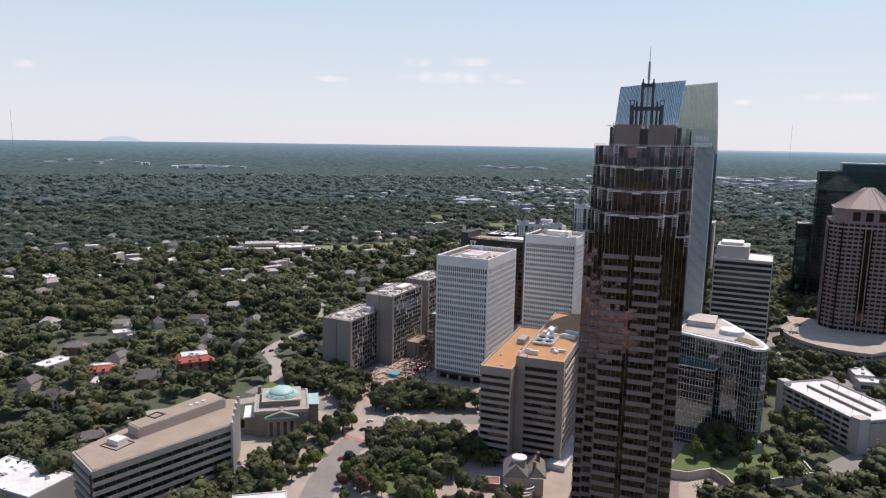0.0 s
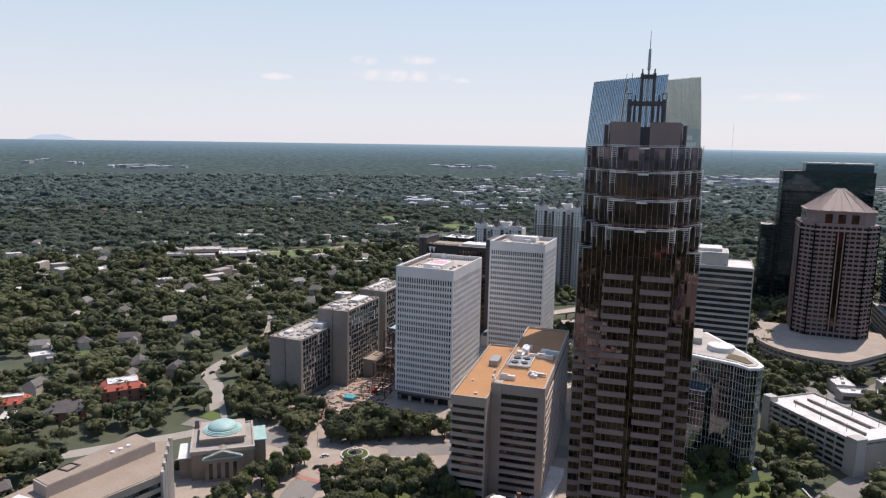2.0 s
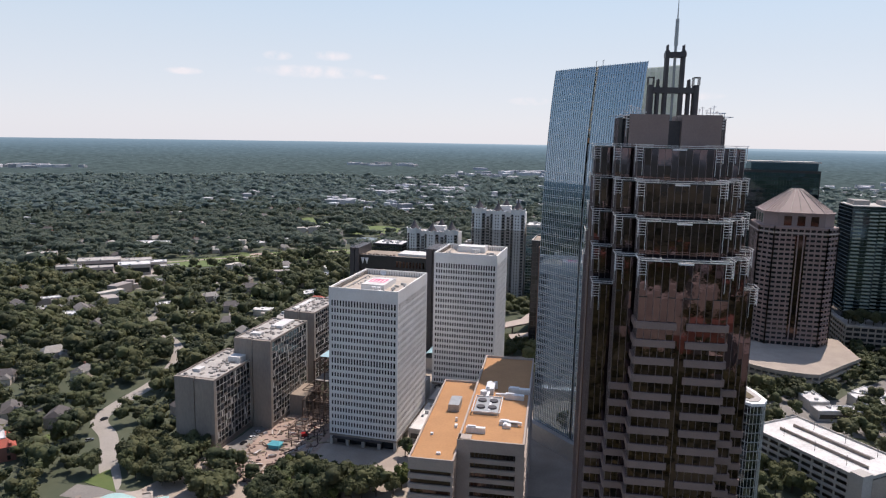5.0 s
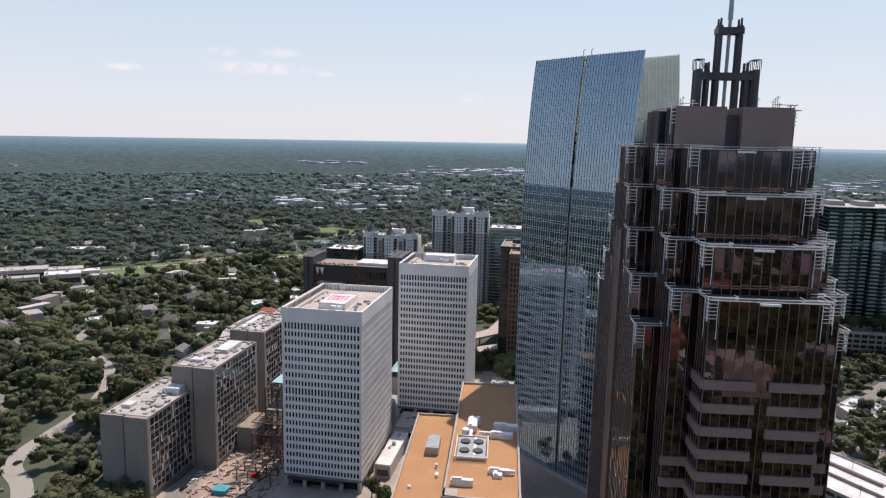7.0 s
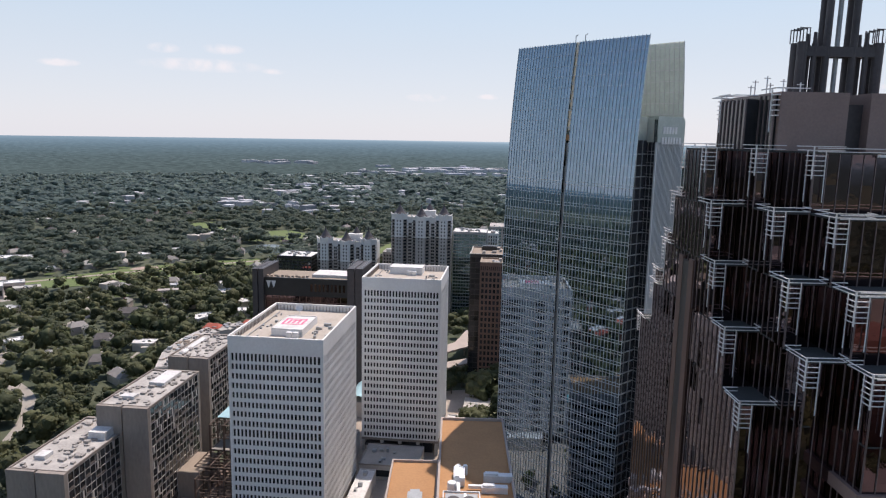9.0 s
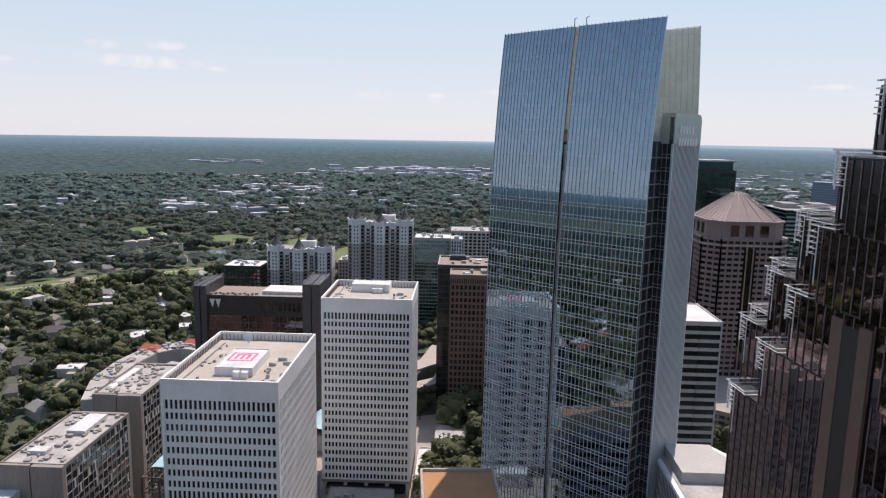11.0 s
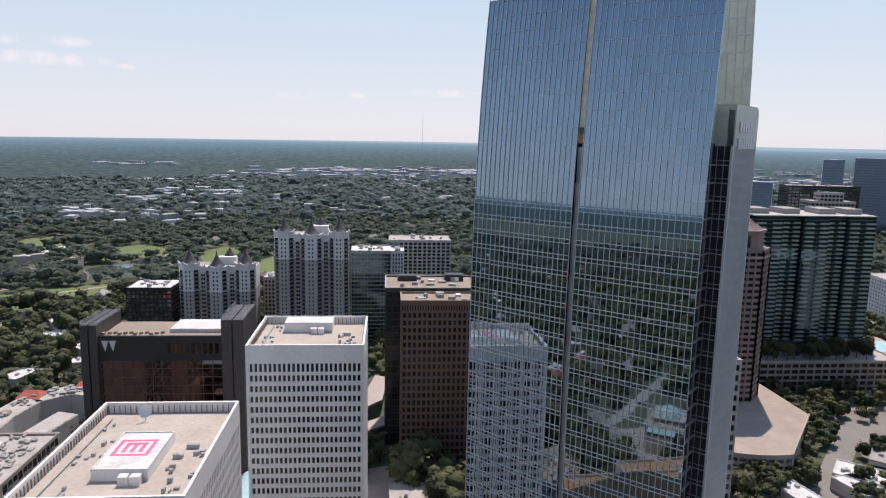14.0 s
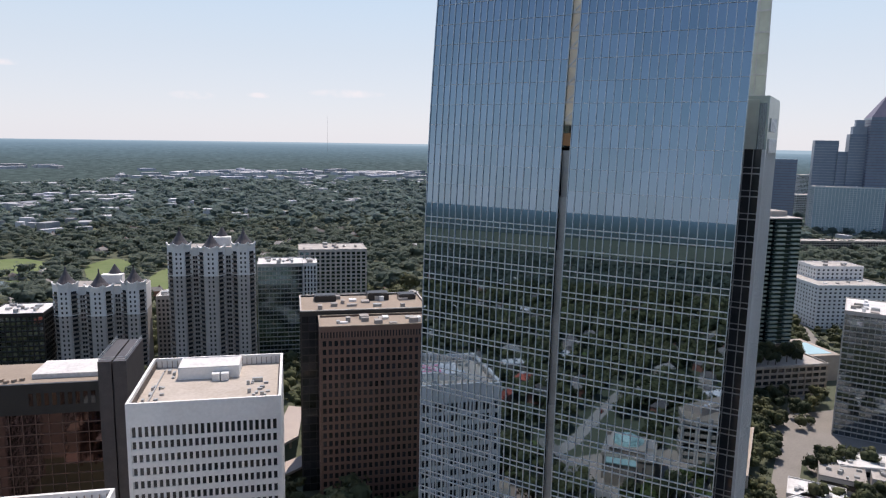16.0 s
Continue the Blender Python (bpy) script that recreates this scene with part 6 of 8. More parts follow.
def teal_pair():
    th = thing("apartment_tower", "teal glass apartment tower with projecting balconies", "building", 170, 735, 0)
    top, z0 = 112.5, 26
    xs = [(-43, -23, -22), (-23, -9, -19), (-9, 9, -23), (9, 23, -19), (23, 43, -22)]
    for a, b_, y in xs:
        part("bay", Build().box(a, y, z0, b_, 16, top), "glass_teal", th)
        b = Build()
        for j in range(29):
            z = z0 + 3.0 * j
            b.box(a - 0.1, y - 0.15, z, b_ + 0.1, y + 0.3, z + 0.35)
        part("slab_edges", b, "slab_dark", th)
        bal = [pose(a + (b_ - a) * f, y - 0.8, z0 + 0.75 + 3.0 * j) for j in range(28) for f in (0.22, 0.78)]
        pieces("balcony", th, bal, ((b_ - a) * 0.3, 1.5, 1.2), "glass_pale", 24)
    for sx in (-43.1, 43.1):
        b = Build()
        for j in range(29):
            b.box(sx - 0.3, -21, z0 + 3 * j, sx + 0.3, 15, z0 + 3 * j + 0.35)
        part("slab_edges", b, "slab_dark", th)
    part("roof", Build().box(-43.3, -22.5, top, 43.3, 16.3, top + 0.6), "concrete_pale", th)
    for x in (-34, -12, 14, 33):
        part("roof_house", Build().box(x - 6, -12, top + 0.6, x + 6, 6, top + 4.2), "roof_gravel", th)
    # the same dark shade colour fills the podium behind its openings
    part("podium_core", Build().box(-47, -52, 0, 47, 18, 19), "garage_shade", th)
    m, w = face("front", -48, -53, 48, 19)
    grid_wall(th, m @ pose(0, 1.0, 0), w, 0, 20, 18, 5, 0.9, 1.5, "limestone", "glass_dark", 0.7, 90)
    for s in ("left", "right"):
        m, w = face(s, -48, -53, 48, 19)
        grid_wall(th, m @ pose(0, 1.0, 0), w - 1.4, 0, 20, 12, 5, 0.9, 1.5, "limestone", "glass_dark", 0.7, 60)
    part("podium_roof", roof_edge(Build().box(-48, -53, 20, 48, 19, 20.5), -48, -53, 48, 19, 20.5, 1.0, 0.5), "roof_pale", th)
    part("pool_deck", Build().box(49, -30, 0, 78, 10, 18.5), "limestone", th)
    part("pool", Build().box(53, -26, 18.5, 74, 0, 18.7), "canopy_teal", th, "pale blue pool deck")
    part("tower_base", Build().box(-43, -22, 20, 43, 16, 26), "glass_dark", th)
    return th


teal_pair()
block_tower("condo_tower", "glass condominium tower with pale slab edges", 179.5, 601, 239.5, 641, 72, "concrete_pale", "glass_grey", 3.0, 3.2, 0.14, 0.55, ("front", "left"), depth=1.0, roof="roof_white", limit=30, gear=20, rz=-43)
block_tower("white_hotel", "white stepped hotel with square dark windows", 335, 822, 400, 885, 40, "white_precast", "glass_dark", 4.6, 3.6, 2.4, 1.9, ("front", "left"), roof="roof_pale", limit=16, gear=10, rz=-8)
block_tower("white_hotel", "upper white hotel block", 352, 850, 398, 880, 52, "white_precast", "glass_dark", 4.6, 3.6, 2.4, 1.9, ("front", "left"), roof="roof_pale", limit=20, gear=6, rz=-8)
# further office blocks towards the far skyline
for args in ((937, 1600, 991, 1640, 60, "glass_grey", "roof_white"), (1325, 2065, 1415, 2105, 82, "glass_grey", "roof_white"), (350, 1150, 400, 1180, 70, "glass_grey", "concrete_pale"), (420, 1240, 470, 1270, 60, "glass_dark", "concrete_pale"),
             (362, 1062, 446, 1090, 112, "glass_grey", "black_panel"), (350, 998, 398, 1026, 99, "glass_dark", "castle_wall"), (362, 1004, 388, 1020, 108, "glass_dark", "castle_wall"), (640, 1225, 800, 1250, 17, "glass_dark", "limestone")):
    x0, y0, x1, y1, h, gl, wl = args
    block_tower("office_block", "distant mid-rise office block in haze", x0, y0, x1, y1, h, wl, gl, 4.5, 3.9, 0.8, 1.3, ("front", "left"), roof="roof_pale", limit=13, gear=4, rz=-8, group="distant offices")
block_tower("red_roof_hall", "low hall with a red tiled roof", 440, 985, 472, 1008, 10, "brick_red", "glass_dark", 4, 4, 1.5, 1.5, ("front", "left"), roof="tile_red", limit=6, gear=0)


def far_tower(label, x, y, w, d, h, crown, wall="wall_far_haze"):
    th = thing("far_tower", label, "building", x, y, 0, -32, "far skyline towers")
    part("shaft", Build().box(-w / 2, -d / 2, 0, w / 2, d / 2, h), "glass_far_haze", th)
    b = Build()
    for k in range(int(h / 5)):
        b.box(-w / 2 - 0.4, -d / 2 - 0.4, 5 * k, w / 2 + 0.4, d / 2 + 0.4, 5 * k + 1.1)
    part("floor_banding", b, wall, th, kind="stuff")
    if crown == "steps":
        part("crown", Build().box(-w * 0.36, -d * 0.36, h, w * 0.36, d * 0.36, h + 14).box(-w * 0.22, -d * 0.22, h + 14, w * 0.22, d * 0.22, h + 26), "wall_far_haze", th)
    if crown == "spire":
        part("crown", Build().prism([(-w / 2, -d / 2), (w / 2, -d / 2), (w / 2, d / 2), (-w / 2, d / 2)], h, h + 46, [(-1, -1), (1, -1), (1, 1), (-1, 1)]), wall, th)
    return th


# haze put into the far glass and wall colours, paler and bluer
M["glass_far_haze"] = mat("glass_far_haze", (0.22, 0.27, 0.34), (0.17, 0.215, 0.28), 0.02, 0.35, 0.3, fine=0.2)
M["wall_far_haze"] = mat("wall_far_haze", (0.36, 0.40, 0.45), (0.29, 0.33, 0.38), 0.02, 0.7, fine=0.2)
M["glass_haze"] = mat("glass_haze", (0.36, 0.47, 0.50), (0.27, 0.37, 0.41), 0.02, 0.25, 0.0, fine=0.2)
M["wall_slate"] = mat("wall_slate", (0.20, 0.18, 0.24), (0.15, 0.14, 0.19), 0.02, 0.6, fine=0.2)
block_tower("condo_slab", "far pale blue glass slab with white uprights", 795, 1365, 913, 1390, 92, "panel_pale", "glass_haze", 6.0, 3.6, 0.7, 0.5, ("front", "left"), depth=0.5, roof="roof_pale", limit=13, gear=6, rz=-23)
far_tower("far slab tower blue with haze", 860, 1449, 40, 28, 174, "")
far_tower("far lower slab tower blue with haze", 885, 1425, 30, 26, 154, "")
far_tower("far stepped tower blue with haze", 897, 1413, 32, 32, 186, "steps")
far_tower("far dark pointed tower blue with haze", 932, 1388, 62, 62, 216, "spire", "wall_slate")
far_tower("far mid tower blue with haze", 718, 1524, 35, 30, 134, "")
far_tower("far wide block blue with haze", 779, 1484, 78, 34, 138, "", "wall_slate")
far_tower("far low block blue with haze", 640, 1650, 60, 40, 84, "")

# ---- domed church ----
def church():
    th = thing("church", "stone church with a pale green copper dome and portico", "building", -238, 296.5, 0, 38)
    part("nave", Build().box(-14, -15, 0, 14, 15, 13.5), "church_stone", th)
    part("cornice", roof_edge(Build(), -14.6, -15.6, 14.6, 15.6, 12.6, 1.8, 0.9), "limestone", th)
    part("roof", Build().box(-13.8, -14.8, 13.5, 13.8, 14.8, 13.8), "roof_gravel", th)
    part("drum", Build().box(-10, -8.5, 13.8, 10, 11.5, 17.2), "church_stone", th)
    part("drum_cornice", Build().box(-10.6, -9.1, 16.6, 10.6, 12.1, 17.3), "limestone", th, "pale stone cornice")
    for k in range(3):
        part("dome_step", Build().cone(0, 1.5, 17.3 + 0.4 * k, 9.3 - 0.75 * k, 17.7 + 0.4 * k, 9.3 - 0.75 * k, 32), "copper_green", th)
    dome = Build()
    for j in range(8):
        t, u = math.pi / 2 * j / 8, math.pi / 2 * (j + 1) / 8
        dome.cone(0, 1.5, 18.5 + 3.1 * math.sin(t), 7.0 * math.cos(t), 18.5 + 3.1 * math.sin(u), 7.0 * math.cos(u) + 0.01, 32)
    part("dome", dome, "copper_green", th, "shallow pale green copper dome")
    po = part("portico", Build().box(-8, -18.5, 0, 8, -15, 11.6), "church_stone", th)
    n = Build()
    n.v = [(-8.6, -18.9, 11.6), (8.6, -18.9, 11.6), (0, -18.9, 14.4), (-8.6, -9, 11.6), (8.6, -9, 11.6), (0, -9, 14.4)]
    n.f = [(0, 1, 2), (5, 4, 3), (0, 2, 5, 3), (2, 1, 4, 5), (0, 3, 4, 1)]
    part("pediment", n, "church_stone", po)
    part("pediment_edge", Build().beam((-9, -18.9, 11.7), (0, -18.9, 14.7), 0.6).beam((9, -18.9, 11.7), (0, -18.9, 14.7), 0.6).box(-9.2, -19.3, 11.1, 9.2, -18.5, 11.6), "copper_green", po, "thin pale green pediment edge")
    pieces("tall_opening", po, [pose(-5.4 + 3.6 * i, -18.52, 5.2) for i in range(4)], (1.7, 0.12, 7.6), "glass_dark")
    part("side_wing", Build().box(14, -4, 0, 20, 12, 12.0), "church_stone", th)
    part("wing_roof", Build().box(13.6, -4.6, 12.0, 20.6, 12.6, 12.5), "copper_green", th, "flat green copper wing roof")
    part("side_wing", Build().box(-19.5, -12, 0, -14, 4, 10.0), "church_stone", th)
    part("wing_roof", Build().box(-20, -12.5, 10.0, -14, 4.5, 10.4), "roof_white", th)
    for s in (-1, 1):
        pieces("tall_window", th, [pose(s * 14.05, -9 + 6 * i, 6.5) for i in range(4)], (0.2, 2.0, 6.5), "glass_dark")
    part("chimney", Build().box(-13.5, 13, 13, -11.5, 15, 18), "church_stone", th)
    return th


church()


# ---- foreground office with a flat tan roof and ribbon windows ----
def ribbon_office():
    th = thing("office_building", "low office building with ribbon windows and a tan roof", "building", 0, 0, 0)
    left = [(-255.5, 181), (-256.5, 196), (-256.0, 212), (-254.2, 230), (-250.5, 251.8)]
    ring = [(-233.3, 173.0), (-217.0, 234.0), (-236.4, 259.5)] + left[::-1]
    cx, cy = -240, 215
    inn = [((x - cx) * 0.965 + cx, (y - cy) * 0.975 + cy) for x, y in ring]
    part("glass_body", Build().prism(inn, 0, 25.5), "glass_teal", th)
    for j in range(7):
        z = 0.8 + 3.95 * j
        part("spandrel", Build().prism(ring, z, z + (1.75 if j < 6 else 3.0)), "limestone", th, "tan stone ribbon")
    part("roof", Build().prism(inn, 27.5, 27.8), "roof_tan", th, "flat tan roof")
    # long penthouse following the curved side
    d = Vector((-0.05, 1.0)).normalized()
    pr = [(-250.5, 205), (-241.5, 203), (-233.5, 248), (-246.5, 251)]
    part("penthouse", Build().prism(pr, 27.8, 32.2), "tan_panel", th)
    part("penthouse_roof", Build().prism([((x + 242.7) * 0.95 - 242.7, (y - 227) * 0.97 + 227) for x, y in pr], 32.2, 32.5), "roof_tan", th)
    for k in range(3):
        part("roof_vent", Build().cone(-241 + 0.6 * k, 233 + 3.5 * k, 32.5, 1.0, 33.1, 0.9, 14), "white_metal", th, "round white roof vent")
    part("hatch_frame", roof_edge(Build(), -249, 214, -243.5, 220, 32.5, 0.4, 0.6), "dark_metal", th)
    part("roof_unit", Build().box(-249, 193, 27.8, -242.5, 198, 30.2), "white_metal", th, "white louvred rooftop unit")
    part("unit_frame", roof_edge(Build(), -250, 190, -240, 199.5, 27.8, 0.35, 0.3), "dark_metal", th)
    mul = Build()
    for k in range(14):
        u = k / 13
        x, y = -233.3 + (16.3) * u, 173 + 61 * u
        mul.box(x - 1.05, y - 0.3, 0, x - 0.45, y + 0.3, 26)
    part("mullions", mul, "dark_metal", th)
    for k in range(5):
        u = k / 4
        x, y = -217.0 - 19.4 * u, 234 + 25.5 * u
        part("end_pillar", Build().box(x - 0.3, y - 0.6, 0, x + 1.0, y + 0.6, 29), "concrete_pale", th)
    return th


ribbon_office()


# ---- bare steel frame beside the white tower ----
def steel_frame():
    th = thing("steel_frame", "bare rusty steel frame of a building under construction", "construction frame", -215, 452, 0)
    xs, ys = [-9.5, -3, 3.5, 10], [-19, -11, -3, 5, 13, 21]
    zs = [6, 12, 18, 24, 30]
    for i, x in enumerate(xs):
        for j, y in enumerate(ys):
            top = zs[-1] if j > 1 else zs[max(1, i + j)]
            part("post", Build().box(x - 0.36, y - 0.36, 0, x + 0.36, y + 0.36, top), "steel_frame", th)
    for k, z in enumerate(zs):
        for i, x in enumerate(xs):
            y0_ = ys[0] if z < 20 else ys[2]
            part("beam", Build().box(x - 0.2, y0_, z - 0.4, x + 0.2, ys[-1], z), "steel_frame", th)
        for j, y in enumerate(ys):
            if z > 20 and j < 2:
                continue
            part("beam", Build().box(xs[0], y - 0.2, z - 0.45, xs[-1], y + 0.2, z - 0.05), "steel_frame", th)
            if j < len(ys) - 1:
                for f in (0.33, 0.66):
                    yy = y + 8 * f
                    part("joist", Build().box(xs[0], yy - 0.1, z - 0.3, xs[-1], yy + 0.1, z - 0.05), "steel_frame", th)
    for k, z in enumerate(zs[:-1]):
        br = Build().beam((xs[0], ys[2], z), (xs[1], ys[2], zs[k + 1]), 0.2).beam((xs[3], ys[0], max(0, z - 6)), (xs[3], ys[1], z), 0.2)
        part("brace", br, "steel_frame", th)
    part("deck", Build().box(xs[0], 5, 29.98, xs[-1], ys[-1], 30.2), "canopy_teal", th, "pale metal roof deck")
    part("deck", Build().box(xs[1], 5, 12.02, xs[-1], 21, 12.2), "roof_gravel", th)
    part("deck", Build().box(xs[0], -3, 18.02, xs[2], 13, 18.2), "roof_gravel", th)
    return th


steel_frame()
# the lower front bays of the frame
lf = thing("steel_frame", "low rusty steel bays in front of the taller frame", "construction frame", -212, 415, 0)
for x in (-8, -2.5, 3, 8.5):
    for y in (-16, -8, 0, 8, 16):
        part("post", Build().box(x - 0.2, y - 0.2, 0, x + 0.2, y + 0.2, 6 if y > -10 else 3.2), "steel_frame", lf)
    part("beam", Build().box(x - 0.18, -8, 5.7, x + 0.18, 16, 6.1), "steel_frame", lf)
for y in (-8, -4, 0, 4, 8, 12, 16):
    part("beam", Build().box(-8, y - 0.15, 5.65, 8.5, y + 0.15, 6.0), "steel_frame", lf)
st = thing("stage_block", "tan concrete block at the foot of the slabs", "building", -236, 444, 0)
part("body", Build().box(0, -6, 0, 11, 14, 12), "concrete", st)
part("roof", Build().box(0.3, -5.7, 12, 10.7, 13.7, 12.2), "roof_tan", st)

# ---- low mall roofs between the white towers ----
def low_block(label, x0, y0, x1, y1, h, roof, wall="concrete_pale", rz=0.0, units=3):
    th = thing("low_building", label, "building", (x0 + x1) / 2, (y0 + y1) / 2, 0, rz)
    w, d = x1 - x0, y1 - y0
    part("wall", Build().box(-w / 2, -d / 2, 0, w / 2, d / 2, h), wall, th)
    part("roof", roof_edge(Build().box(-w / 2 + 0.3, -d / 2 + 0.3, h, w / 2 - 0.3, d / 2 - 0.3, h + 0.15), -w / 2, -d / 2, w / 2, d / 2, h, 0.7, 0.3), roof, th)
    rn = random.Random(int(abs(x0 * 3 + y0)))
    for _ in range(units):
        a, c = rn.uniform(-w / 2 + 1, w / 2 - 3.5), rn.uniform(-d / 2 + 1, d / 2 - 3.5)
        part("roof_unit", Build().box(a, c, h + 0.15, a + rn.uniform(1, 2.4), c + rn.uniform(1, 2.4), h + rn.uniform(0.8, 1.9)), "grey_metal", th)
    m, ww = face("front", -w / 2, -d / 2, w / 2, d / 2)
    part("window_band", Build().box(-ww / 2 + 1, -0.08, h * 0.25, ww / 2 - 1, 0.05, h * 0.7).at(m), "glass_dark", th)
    return th


low_block("low dark-roofed mall building between white towers", -203, 463, -166, 494, 11, "roof_gravel", units=10)
low_block("narrow white-roofed mall wing beside the tower", -158.5, 424, -151, 462, 6.5, "roof_white", units=4)
low_block("low mall building with a stepped grey roof", -160, 466, -132, 488, 7, "roof_gravel", units=6)
low_block("small white-roofed block beside the tower", -124, 494, -115, 528, 8, "roof_white", units=4)
low_block("small pale low building with roof plant", -117, 520, -96, 560, 6, "roof_pale", units=6)
low_block("low white building below the glass tower", -40, 440, -8, 470, 8, "roof_white", units=5)
low_block("low white-roofed shop with a courtyard", 62, 524, 104, 533, 6, "roof_white", rz=14, units=6)
low_block("low white-roofed shop with roof units", 60, 535, 72, 556, 6, "roof_white", rz=14, units=4)
low_block("low white-roofed shop beside a courtyard", 92, 541, 106, 560, 6, "roof_white", rz=14, units=4)
low_block("low white-roofed store beside parking", 140, 575, 170, 592, 6, "roof_white", rz=-20, units=6)
low_block("low grey-roofed store by the street", 124, 566, 144, 584, 6, "roof_gravel", rz=-40, units=6)
low_block("low white-roofed store with rooftop units", 96, 552, 120, 570, 6, "roof_white", rz=-40, units=8)
low_block("small pale shop on the corner", 146, 560, 166, 572, 5, "roof_pale", rz=-40, units=5)
low_block("white flat-roofed building at the wood's edge", -304, 164, -262, 186, 13, "roof_white", rz=3, units=8)
low_block("low white-roofed pavilion beside the road", -188, 196, -166, 214, 12, "roof_white", rz=38, units=0)
cn = thing("glass_canopy", "pale teal arched glass canopy", "canopy", -177, 552, 0)
cv = Build()
for j in range(10):
    a0, a1 = math.pi * j / 10, math.pi * (j + 1) / 10
    n = len(cv.v)
    cv.v += [(-6 * math.cos(a0), -16, 9 + 4 * math.sin(a0)), (-6 * math.cos(a1), -16, 9 + 4 * math.sin(a1)), (-6 * math.cos(a1), 10, 9 + 4 * math.sin(a1)), (-6 * math.cos(a0), 10, 9 + 4 * math.sin(a0))]
    cv.f.append((n, n + 1, n + 2, n + 3))
part("vault", cv, "canopy_teal", cn)
part("wall", Build().box(-6, -15.8, 0, 6, 9.8, 9), "concrete_pale", cn)
rp = thing("parking_ramp", "curved tan concrete parking ramp", "ramp", 0, 0, 0)
part("deck", Build().prism([(-150, 618), (-121, 652), (-118, 690), (-126, 694), (-132, 660), (-156, 626)], 8.8, 10.0), "tan_panel", rp)
part("deck", Build().prism([(-150, 600), (-119, 628), (-119, 640), (-156, 612)], 4.0, 5.2), "tan_panel", rp)
pieces("pier", rp, [pose(x, y, 4.4) for x, y in ((-148, 624), (-136, 640), (-125, 660), (-122, 685))], (1.2, 1.2, 8.8), "concrete")


# ---- curved courtyard flats ----
def courtyard_flats():
    th = thing("apartment_building", "low courtyard flats with cluttered white roofs and red tile corners", "building", 0, 0, 0)
    def seg(p, q, w):
        p, q = Vector(p), Vector(q)
        d = (q - p).normalized()
        s = Vector((-d.y, d.x)) * w / 2
        return [tuple(p + s), tuple(p - s), tuple(q - s), tuple(q + s)]
    pts = [(-303, 560), (-314, 590), (-316, 620), (-312, 645), (-296, 660), (-278, 655)]
    for k, (p, q) in enumerate(zip(pts, pts[1:])):
        r = seg(p, q, 15)
        part("wing", Build().prism(r, 0, 15), "castle_wall", th)
        part("wing_roof", Build().prism([((x - (p[0] + q[0]) / 2) * 0.96 + (p[0] + q[0]) / 2, (y - (p[1] + q[1]) / 2) * 0.96 + (p[1] + q[1]) / 2) for x, y in r], 15, 15.3), "roof_pale", th, "cluttered pale roof")
        rn = random.Random(k + 40)
        for j in range(16):
            u, v = rn.random(), rn.uniform(-5.5, 5.5)
            n_ = Vector((-(q[1] - p[1]), q[0] - p[0])).normalized()
            cx, cy = p[0] + (q[0] - p[0]) * u + n_.x * v, p[1] + (q[1] - p[1]) * u + n_.y * v
            s_ = rn.uniform(0.5, 1.6)
            part("roof_unit", Build().box(cx - s_, cy - s_, 15.3, cx + s_ * 1.2, cy + s_, 15.7 + rn.random() * 1.3), rn.choice(("grey_metal", "roof_tan", "roof_gravel", "roof_gravel")), th)
    for x, y in ((-314, 650), (-290, 664)):
        part("tile_roof", Build().gable(x - 6, y - 5, x + 6, y + 5, 15.5, 18.5), "tile_red", th, "red tile corner roof")
    part("inner_wing", Build().prism([(-298, 600), (-286, 596), (-280, 628), (-292, 632)], 0, 13), "castle_wall", th)
    part("inner_roof", Build().prism([(-297.5, 600.5), (-286.5, 597), (-280.6, 627.5), (-291.5, 631)], 13, 13.3), "roof_pale", th)
    return th


courtyard_flats()


# ---- stone mansion with white balconies ----
def mansion():
    th = thing("mansion", "dark stone mansion with white trim and curved balconies", "house", -94, 292, 0, 20)
    part("body", Build().box(-9, -9, 0, 9, 9, 8.5), "limestone", th)
    part("roof", Build().gable(-9, -9, 2, 9, 8.5, 13.5), "shingle_grey", th)
    part("roof", Build().gable(2, -8, 10, 10, 8.5, 12.5), "shingle_grey", th)
    tw = part("turret", Build().cone(-2, -1, 8.5, 3.2, 14.2, 3.2, 10), "house_wall", th)
    part("turret_rail", Build().cone(-2, -1, 14.2, 3.6, 14.9, 3.6, 10), "white_precast", tw)
    part("turret_deck", Build().cone(-2, -1, 14.9, 3.1, 15.0, 3.1, 10), "roof_white", tw)
    for k, z in enumerate((3.4, 5.2)):
        bal = Build()
        for i in range(14):
            a, c = math.pi + math.pi * i / 14, math.pi + math.pi * (i + 1) / 14
            bal.beam((-2 + 7 * math.cos(a), -9 + 4.5 * math.sin(a), z), (-2 + 7 * math.cos(c), -9 + 4.5 * math.sin(c), z), 0.45)
        part("balcony_rail", bal, "white_precast", th, "white curved balcony rail")
    part("porch", Build().cone(-2, -9.5, 0, 6.5, 3.0, 6.5, 16), "limestone", th)
    part("chimney", Build().box(6, 2, 8, 7.6, 3.4, 16), "brick_red", th)
    part("chimney", Build().box(4, -6, 8, 5.4, -4.6, 15), "brick_red", th)
    part("outbuilding", Build().box(-17, -7, 0, -11, -1, 3.6), "brick_red", th)
    part("outbuilding_rail", roof_edge(Build(), -17.3, -7.3, -10.7, -0.7, 3.6, 0.6, 0.3), "white_precast", th)
    return th


mansion()


